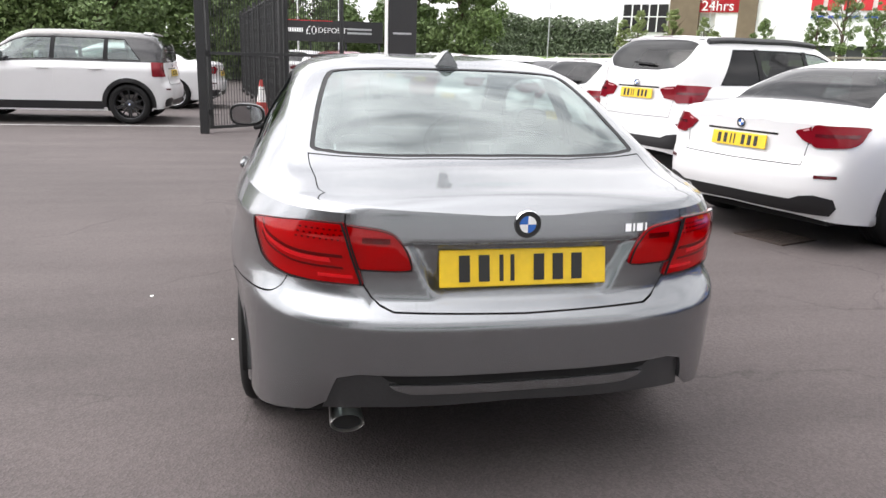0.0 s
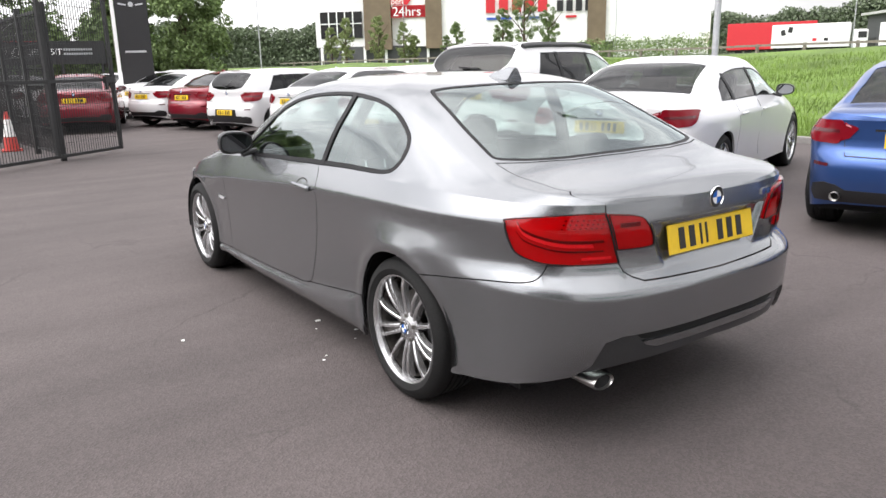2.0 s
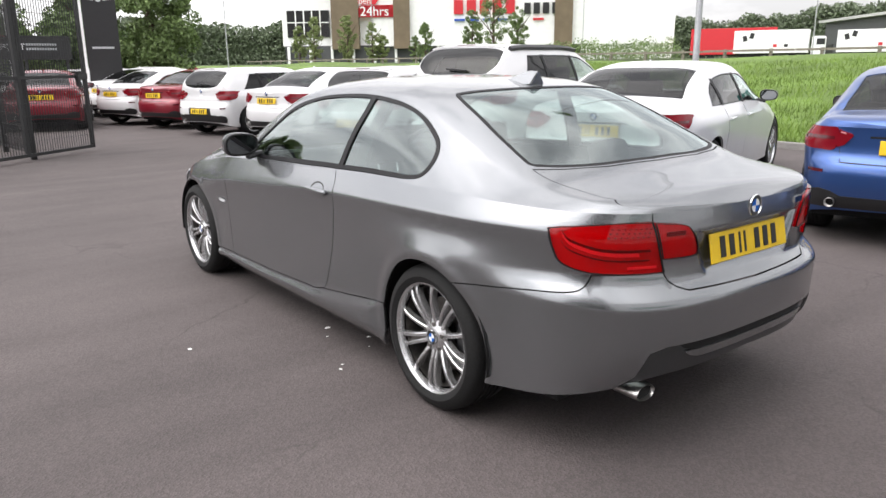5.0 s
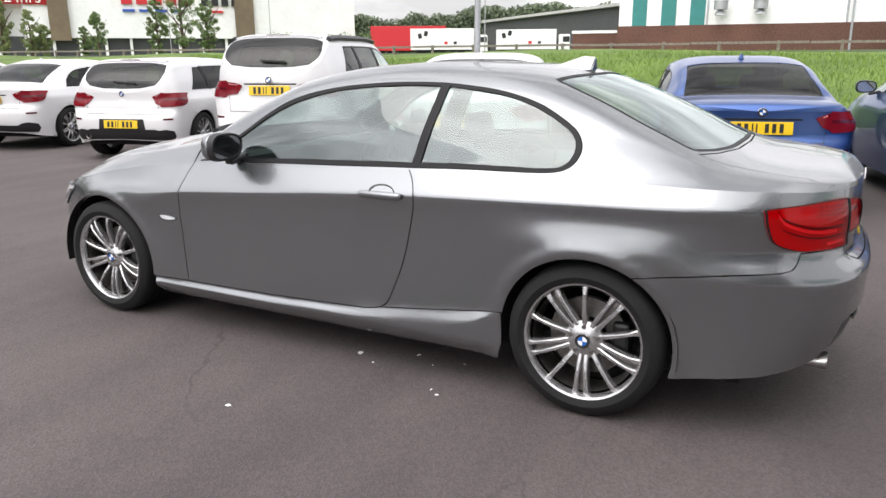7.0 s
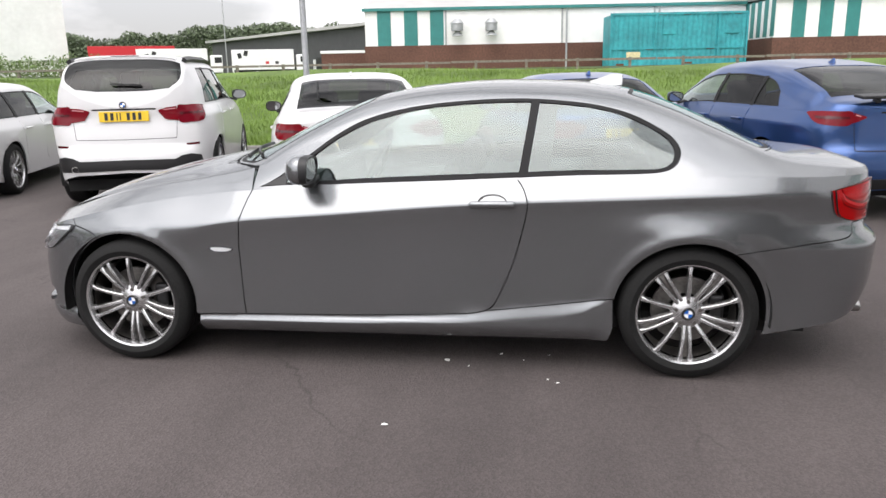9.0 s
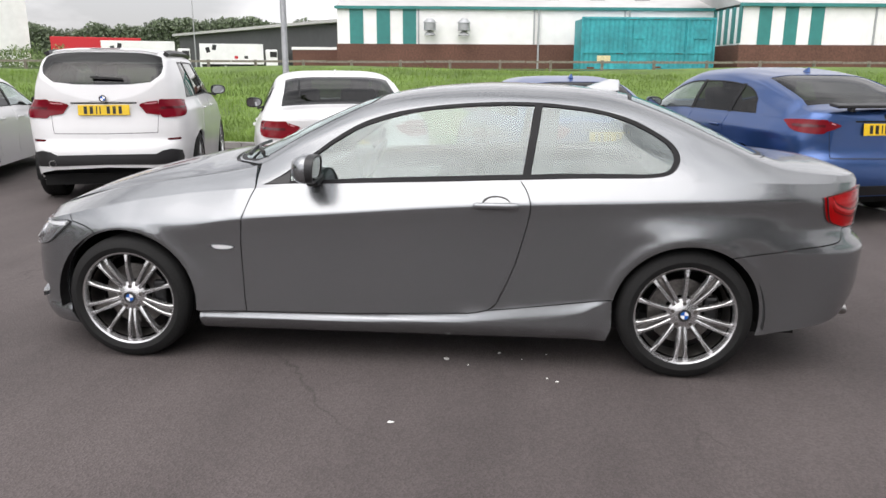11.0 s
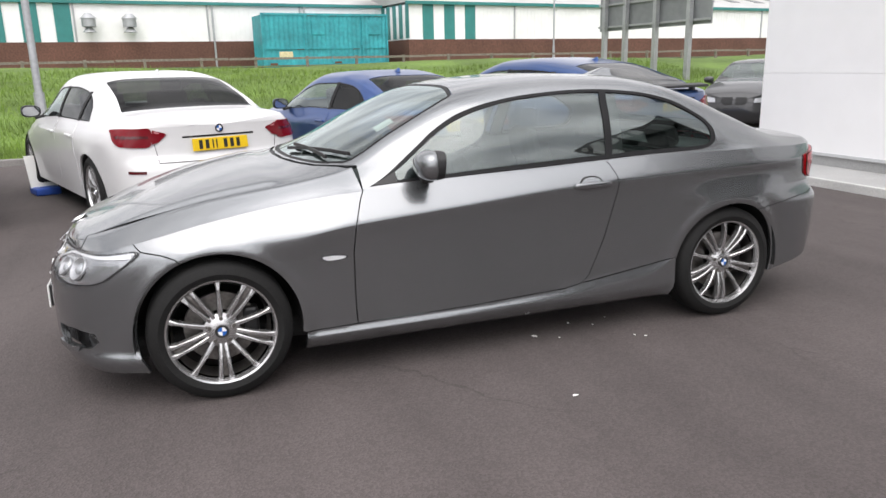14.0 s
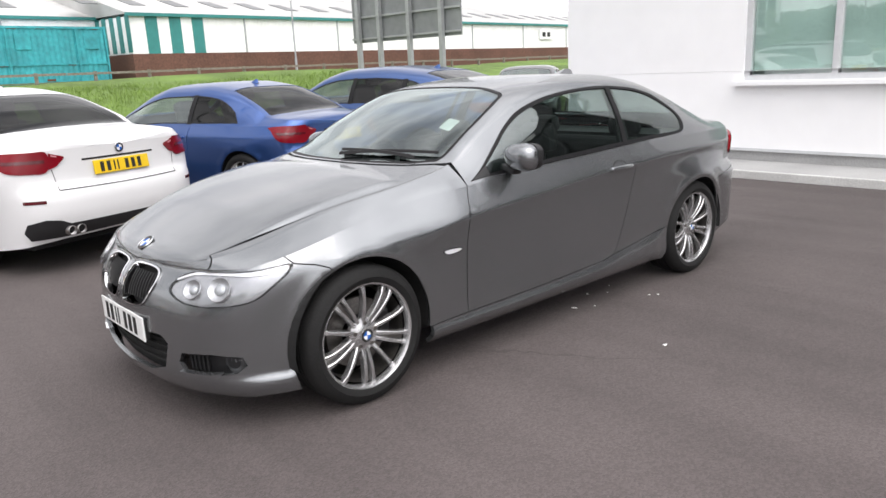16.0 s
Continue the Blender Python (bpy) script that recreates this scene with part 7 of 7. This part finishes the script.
    for f in (False, True):
        py = k["posts"][0]
        rear_half, front_half = split_at(resample(side, 0.05), body.side([(py - 0.01, belt(py))])[0], body.side([(py - 0.03, belt(py) + 0.3)])[0])
        # black sheet added close behind the load-bay glass to keep it dark
        if square and kind != "crossover" and len(k["posts"]) > 1:
            qy = k["posts"][1]
            load_half, _ = split_at(rear_half, body.side([(qy - 0.01, belt(qy))])[0], body.side([(qy - 0.03, belt(qy) + 0.3)])[0])
            panel("added_glass_backing", U, load_half, M_MATBLACK, car, gap=0.004, lift=-0.02, flange=0, step=0.07, flip=f)
        panel("side_window", U, front_half, M_GLASS, car, gap=0.001, lift=-0.004, flange=0, step=0.07, flip=f)
        panel("side_window", U, rear_half, M_GLASS if kind == "crossover" else M_DARKGLASS, car, gap=0.001, lift=-0.004, flange=0, step=0.07, flip=f)
        for y in k["posts"]:
            _, s0, _, s1, _ = body.section(np.array(y - 0.03))
            z2 = float(s0 + 0.8 * (s1 - s0)) - 0.012
            pst = body.side([(y + 0.03, belt(y) + 0.02), (y - 0.04, belt(y) + 0.02), (y - 0.06, z2), (y + 0.01, z2)])
            panel("window_post", U, pst, M_TRIM, car, gap=0, lift=0.002, flange=0.004, flip=f)
        panel("window_trim", U, side, M_TRIM, car, holes=[inset_poly(side, 0.013)], gap=0, lift=0.001, flange=0.006, flip=f)
    panel("rear_window", U, bg, M_DARKGLASS, car, gap=0.001, lift=-0.004, flange=0, step=0.07)
    panel("windscreen", U, fg, M_GLASS, car, gap=0.001, lift=-0.004, flange=0, step=0.07)
    box_part("cabin_floor", (w * 1.5, 2.2, 0.05), pose(0, -0.3, 0.5), M_MATBLACK, car)
    for x in (-0.36, 0.36):
        box_part("front_seat", (0.46, 0.16, 0.75), pose(x, -0.10, 0.85 + (top - 0.97), -14), M_SEAT, car, bevel=0.06)
        box_part("seat_headrest", (0.24, 0.1, 0.16), pose(x, -0.22, 1.27 + (top - 0.97), -10), M_SEAT, car, bevel=0.04)
    box_part("rear_backrest", (w * 1.35, 0.16, 0.6), pose(0, -1.0, 0.8 + (top - 0.97), -18), M_SEAT, car, bevel=0.06)

    # doors as thin raised panels with handles
    doors = [(0.86, k["posts"][0])] + ([(k["posts"][0] - 0.02, k["posts"][1] + 0.02)] if len(k["posts"]) > 1 else [])
    for y1, y2 in doors:
        out = [(y1, 0.34), (y1 + 0.01, 0.7), (y1 - 0.05, belt(y1) - 0.01), (y2 - 0.03, belt(y2) - 0.01), (y2 - 0.02, 0.75), (max(y2, -A + R + 0.08) if y2 < 0 else y2, 0.42), (max(y2, -A + R + 0.08) + 0.06, 0.34)]
        for f in (False, True):
            d = panel("door", W, Y(out), paint_mat, car, gap=0, lift=0.004, flange=0.006, step=0.08, flip=f)
            hy = y2 + 0.13
            p = W(np.array(body.at_y(hy)), np.array(belt(hy) - 0.12))
            box_part("door_handle", (0.03, 0.2, 0.028), pose((-1 if f else 1) * (p[0] - 0.012), hy, p[2]), paint_mat, d, bevel=0.01)
    for s in (-1, 1):
        door_mirror(car, pose(s * (w + 0.045), 0.64, belt(0.6) + 0.095, 0, 0, s * 6), M_BLACK if kind in ("saloon", "suv", "coupe") and paint_mat is M_WHITE else paint_mat)
    axle_set(car, A, w - 0.012, k["r"], False, R, 0.235, k["r"] - 0.09, M_DARKRIM if kind == "crossover" else None)

    # lamps
    z1, z2 = k["lamp"]
    li = 0.42 if kind == "suv" else 0.53
    tip = body.at_y(T + 0.42)
    tall = kind == "crossover"
    if tall:
        lamp = [(body.rear_x(0.80 * w), z1), (body.rear_x(0.80 * w), z2), (body.at_y(T + 0.30), z2), (body.at_y(T + 0.28), z1)]
    else:
        lamp = curved([(body.rear_x(0.67 * w), z1), (body.rear_x(0.655 * w), z2 - 0.012), (body.rear_x(0.78 * w), z2), (tip, z2 - 0.012), (tip - 0.03, z2 - 0.05), (body.at_y(T + 0.28), z1 + 0.012), (body.rear_x(0.80 * w), z1 - 0.012)], 50, True)
    for f in (False, True):
        ol = panel("tail_lamp", W, lamp, M_REDWINE if kind == "suv" else M_REDLENS, car, gap=0, lift=0.010, flange=0.014, step=0.05, flip=f)
        if not tall:
            mz = (z1 + z2) / 2
            panel("lamp_band", W, [(body.rear_x(0.68 * w), mz - 0.012), (body.rear_x(0.68 * w), mz + 0.012), (body.at_y(T + 0.33), mz + 0.014), (body.at_y(T + 0.30), mz - 0.01)], M_REDDARK, ol, gap=0, lift=0.0125, flange=0.004, flip=f)
            il = panel("lid_lamp", W, [(body.rear_x(0.655 * w), z1 + 0.01), (body.rear_x(0.64 * w), z2 - 0.012), (body.rear_x((li + 0.09) * w), z2 - 0.022), (body.rear_x(li * w), z2 - 0.045), (body.rear_x((li - 0.015) * w), z2 - 0.06), (body.rear_x((li + 0.06) * w), z1 + 0.03)][::-1], M_REDLENS, car, gap=0, lift=0.010, flange=0.014, step=0.05, flip=f)
            panel("lamp_strip", W, [(body.rear_x((li + 0.05) * w), z2 - 0.050), (body.rear_x((li + 0.05) * w), z2 - 0.040), (body.rear_x(0.625 * w), z2 - 0.028), (body.rear_x(0.625 * w), z2 - 0.040)], M_REDPALE, il, gap=0, lift=0.0125, flange=0.004, flip=f)
        panel("bumper_reflector", W, [(body.rear_x(0.72 * w), 0.575 + up), (body.rear_x(0.72 * w), 0.60 + up), (body.rear_x(0.86 * w), 0.605 + up), (body.rear_x(0.86 * w), 0.58 + up)], M_REDDARK, car, gap=0, lift=0.004, flange=0.006, flip=f)
        head = [(body.front_x(0.42 * w), 0.60), (body.front_x(0.44 * w), 0.68), (body.front_x(0.8 * w), 0.72), (body.at_y(N - 0.55), 0.74), (body.at_y(N - 0.45), 0.66), (body.front_x(0.75 * w), 0.60)]
        hl = panel("headlamp", W, head, M_SILVER, car, gap=0, lift=0.006, flange=0.012, flip=f)
        panel("headlamp_lens", W, head, M_LENS, hl, gap=0, lift=0.022, flange=0.016, flip=f)
        panel("kidney_grille", W, [(body.front_x(0.03), 0.56), (body.front_x(0.03), 0.70), (body.front_x(0.24), 0.70), (body.front_x(0.26), 0.62), (body.front_x(0.2), 0.55)], M_BLACK, car, gap=0, lift=0.008, flange=0.012, flip=f)
    # lower rear insert, plate, badge, tailpipes
    ins = [(0.0, 0.315), (body.rear_x(0.62 * w), 0.30), (body.rear_x(0.86 * w), 0.295), (body.rear_x(0.885 * w), 0.36), (body.rear_x(0.86 * w), 0.425), (body.rear_x(0.74 * w), 0.45), (body.rear_x(0.64 * w), 0.435), (body.rear_x(0.56 * w), 0.40 if k["plate"] > 0.6 else 0.45), (0.0, 0.405 if k["plate"] > 0.6 else 0.45)]
    ins = [(u, z + (1.15 * up if z < 0.4 else 1.3 * up)) for u, z in ins]
    panel("bumper_insert", W, mirror_u(ins)[::-1], M_BLACK, car, gap=0, lift=0.006, flange=0.02, label="black plastic lower bumper insert")
    if kind == "hatchback":
        panel("bumper_insert", W, mirror_u([(0.0, 0.44), (body.rear_x(0.36), 0.44), (body.rear_x(0.34), 0.59), (0.0, 0.59)])[::-1], M_BLACK, car, gap=0, lift=0.006, flange=0.02)
    seam = [(0.0, 0.655 + up), (body.rear_x(0.60 * w), 0.66 + up), (body.rear_x(0.60 * w), 0.666 + up), (0.0, 0.661 + up)]
    panel("lid_seam", W, mirror_u(seam)[::-1], M_BLACK, car, gap=0, lift=0.001, flange=0.002)
    for f in (False, True):
        panel("lid_seam", W, [(body.rear_x(0.60 * w), 0.662 + up), (body.rear_x(0.60 * w) + 0.006, 0.662 + up), (body.rear_x(0.63 * w) + 0.006, z1 + 0.01), (body.rear_x(0.63 * w), z1 + 0.01)], M_BLACK, car, gap=0, lift=0.001, flange=0.002, flip=f)
    zp = k["plate"]
    yp = float(W(np.array(0.0), np.array(zp))[1])
    plate(car, pose(0, yp - 0.015, zp, -6))
    panel("plate_strip", W, mirror_u([(0.0, zp + 0.066), (body.rear_x(0.34), zp + 0.066), (body.rear_x(0.34), zp + 0.082), (0.0, zp + 0.082)])[::-1], M_MATBLACK, car, gap=0, lift=0.002, flange=0.004) if zp > 0.6 else None
    zb = zp + 0.135 if zp > 0.6 else 0.93
    yb = float(W(np.array(0.0), np.array(zb))[1])
    if zb < top - 0.01:
        roundel(car, pose(0, yb - 0.001, zb, 0, 0, -90), 0.04)
    else:
        roundel(car, pose(0, T + 0.075, top + 0.01, 0, -20, -90), 0.04)
    for x in ((-0.53, -0.45) if kind == "saloon" else (-0.56,)):
        v, f = lathe([(0.034, -0.2), (0.038, 0), (0.034, 0.004), (0.031, -0.1), (0, -0.1)], 18)
        m = pose(x, T + 0.035, 0.345 + up, 0, 0, -90)
        link_mesh("exhaust_pipe", [m @ Vector(p) for p in v], f, M_PIPE, car, smooth=True)
    if kind in ("suv", "hatchback", "crossover"):
        sp = [(0.0, b2 + 0.02), (xs_(b2, 0.85), b2 + 0.02), (xs_(b2, 0.85), b2 + 0.14), (0.0, b2 + 0.14)]
        panel("roof_spoiler", U, mirror_s(body.above(sp)), paint_mat, car, gap=0, lift=0.02, flange=0.02)
        panel("brake_light", U, mirror_s(body.above([(0.0, b2 + 0.025), (0.15, b2 + 0.025), (0.15, b2 + 0.045), (0.0, b2 + 0.045)])), M_REDDARK, car, gap=0, lift=0.026, flange=0.004)
        at_ = body.upper(np.array(float(body.t_of(b1 + 0.012))), np.array(1.0))
        box_part("rear_wiper", (0.32, 0.02, 0.02), pose(0.05, at_[1] - 0.02, at_[2] + 0.03, 0, 4), M_BLACK, car)
        if kind == "suv":
            for s in (-1, 1):
                panel("roof_rail", U, body.above([(0.585, -1.80), (0.625, -1.80), (0.635, -0.9), (0.625, 0.05), (0.585, 0.05), (0.595, -0.9)]), M_BLACK, car, gap=0, lift=0.045, flange=0.045, flip=s > 0)
    else:
        fy = b2 + 0.22
        fin = add_tube(bmesh.new(), 0.075, 0.016, 0.05, pose(0, 0, 0), 12)
        for v in fin.verts:
            lean = -0.05 if v.co.z > 0 else 0.0
            v.co = (v.co.x * 0.45, v.co.y + lean + fy, v.co.z + float(body.mid(fy)) + 0.018)
        part("roof_aerial", fin, paint_mat, car, smooth=True)
    if kind == "fastback":
        sy = T + 0.12
        box_part("boot_spoiler", (1.1, 0.14, 0.03), pose(0, sy, float(body.mid(sy)) + 0.05, 8), M_BLACK, car, bevel=0.01)
        for s in (-1, 1):
            box_part("spoiler_stay", (0.04, 0.06, 0.06), pose(s * 0.35, sy + 0.02, float(body.mid(sy)) + 0.02), M_BLACK, car)
    if kind == "crossover":
        for s in (-1, 1):
            for y in (-A, A):
                flare = [(body.at_y(p[0]), p[1]) for p in arc(y, k["r"], R + 0.07, -8, 188, 26)] + [(body.at_y(p[0]), p[1]) for p in arc(y, k["r"], R, 188, -8, 26)]
                panel("arch_trim", W, flare, M_BLACK, car, gap=0, lift=0.008, flange=0.012, flip=s > 0)
            skirt = Y([(-A + R + 0.05, 0.25), (-A + R + 0.05, 0.38), (A - R - 0.05, 0.38), (A - R - 0.05, 0.25)])
            panel("sill_trim", W, skirt, M_BLACK, car, gap=0, lift=0.008, flange=0.012, flip=s > 0)
    return car


def park(car, x, y, heading, kind):
    """Stands a car so that the middle of its tail is at x, y and it heads that way (degrees from +x)."""
    h = radians(heading)
    T = KINDS[kind]["tail"]
    car.matrix_world = pose(x - T * math.cos(h), y - T * math.sin(h), 0, 0, 0, heading - 90)
    return car


ROW = "cars in the parked row"
white_saloon = park(other_car("saloon", M_WHITE, "saloon", "clean white four-door saloon parked nose to the grass", ROW), 2.88, 1.05, 18, "saloon")
park(other_car("suv", M_WHITE, "suv", "clean white tall estate car with black roof rails", ROW), 3.30, 3.82, 17, "suv")
park(other_car("coupe", M_BLUE, "coupe", "bright blue metallic two-door coupe in the row", ROW), 3.45, -1.60, 16, "coupe")
park(other_car("fastback", M_DEEPBLUE, "fastback", "deep blue metallic five-door fastback with a black spoiler", ROW), 3.0, -4.08, 14, "fastback")
hatch = park(other_car("hatchback", M_WHITE, "hatchback", "clean white hatchback with black lower bumper", ROW), 3.48, 6.65, 17, "hatchback")
wcoupe = park(other_car("coupe", M_WHITE, "coupe", "clean white two-door coupe in the row", ROW), 3.36, 9.6, 17, "coupe")
rcoupe = park(other_car("coupe", M_RED, "coupe", "glossy red two-door coupe in the row", ROW), 2.65, 14.35, 20, "coupe")


def again(car, x, y, heading, kind):
    return park(copy_thing(car, Matrix()), x, y, heading, kind)


again(hatch, 2.9, 11.9, 18, "hatchback")
again(wcoupe, 2.2, 16.4, 22, "coupe")
again(white_saloon, 2.6, 19.4, 24, "saloon")
again(hatch, 2.4, 22.2, 26, "hatchback")
again(rcoupe, 0.5, 15.4, 75, "coupe")
again(wcoupe, -0.9, 20.5, 62, "coupe")
mini = other_car("crossover", M_WHITE, "crossover", "white small crossover with black arches and dark roof", "")
mini.matrix_world = pose(-4.75, 10.95, 0, 0, 0, 90 - 2) @ Matrix.Scale(1.06, 4)
again(white_saloon, -2.05, 14.5, 176, "saloon")
dark = other_car("hatchback", M_DARKCAR, "hatchback", "dark grey hatchback facing the yard", "")
dark.matrix_world = pose(8.95, -10.85, 0, 0, 0, 35)

stand = thing("price_stand", "small white price board leaning on a blue foot", "sign", m=pose(6.1, 3.0, 0, 0, 0, -70))
box_part("foot", (0.28, 0.34, 0.09), pose(0, 0, 0.045), M_SIGNBLUE, stand, bevel=0.02)
box_part("board", (0.30, 0.02, 0.42), pose(0.0, 0.12, 0.27, -24), M_STICKER, stand, bevel=0.005)
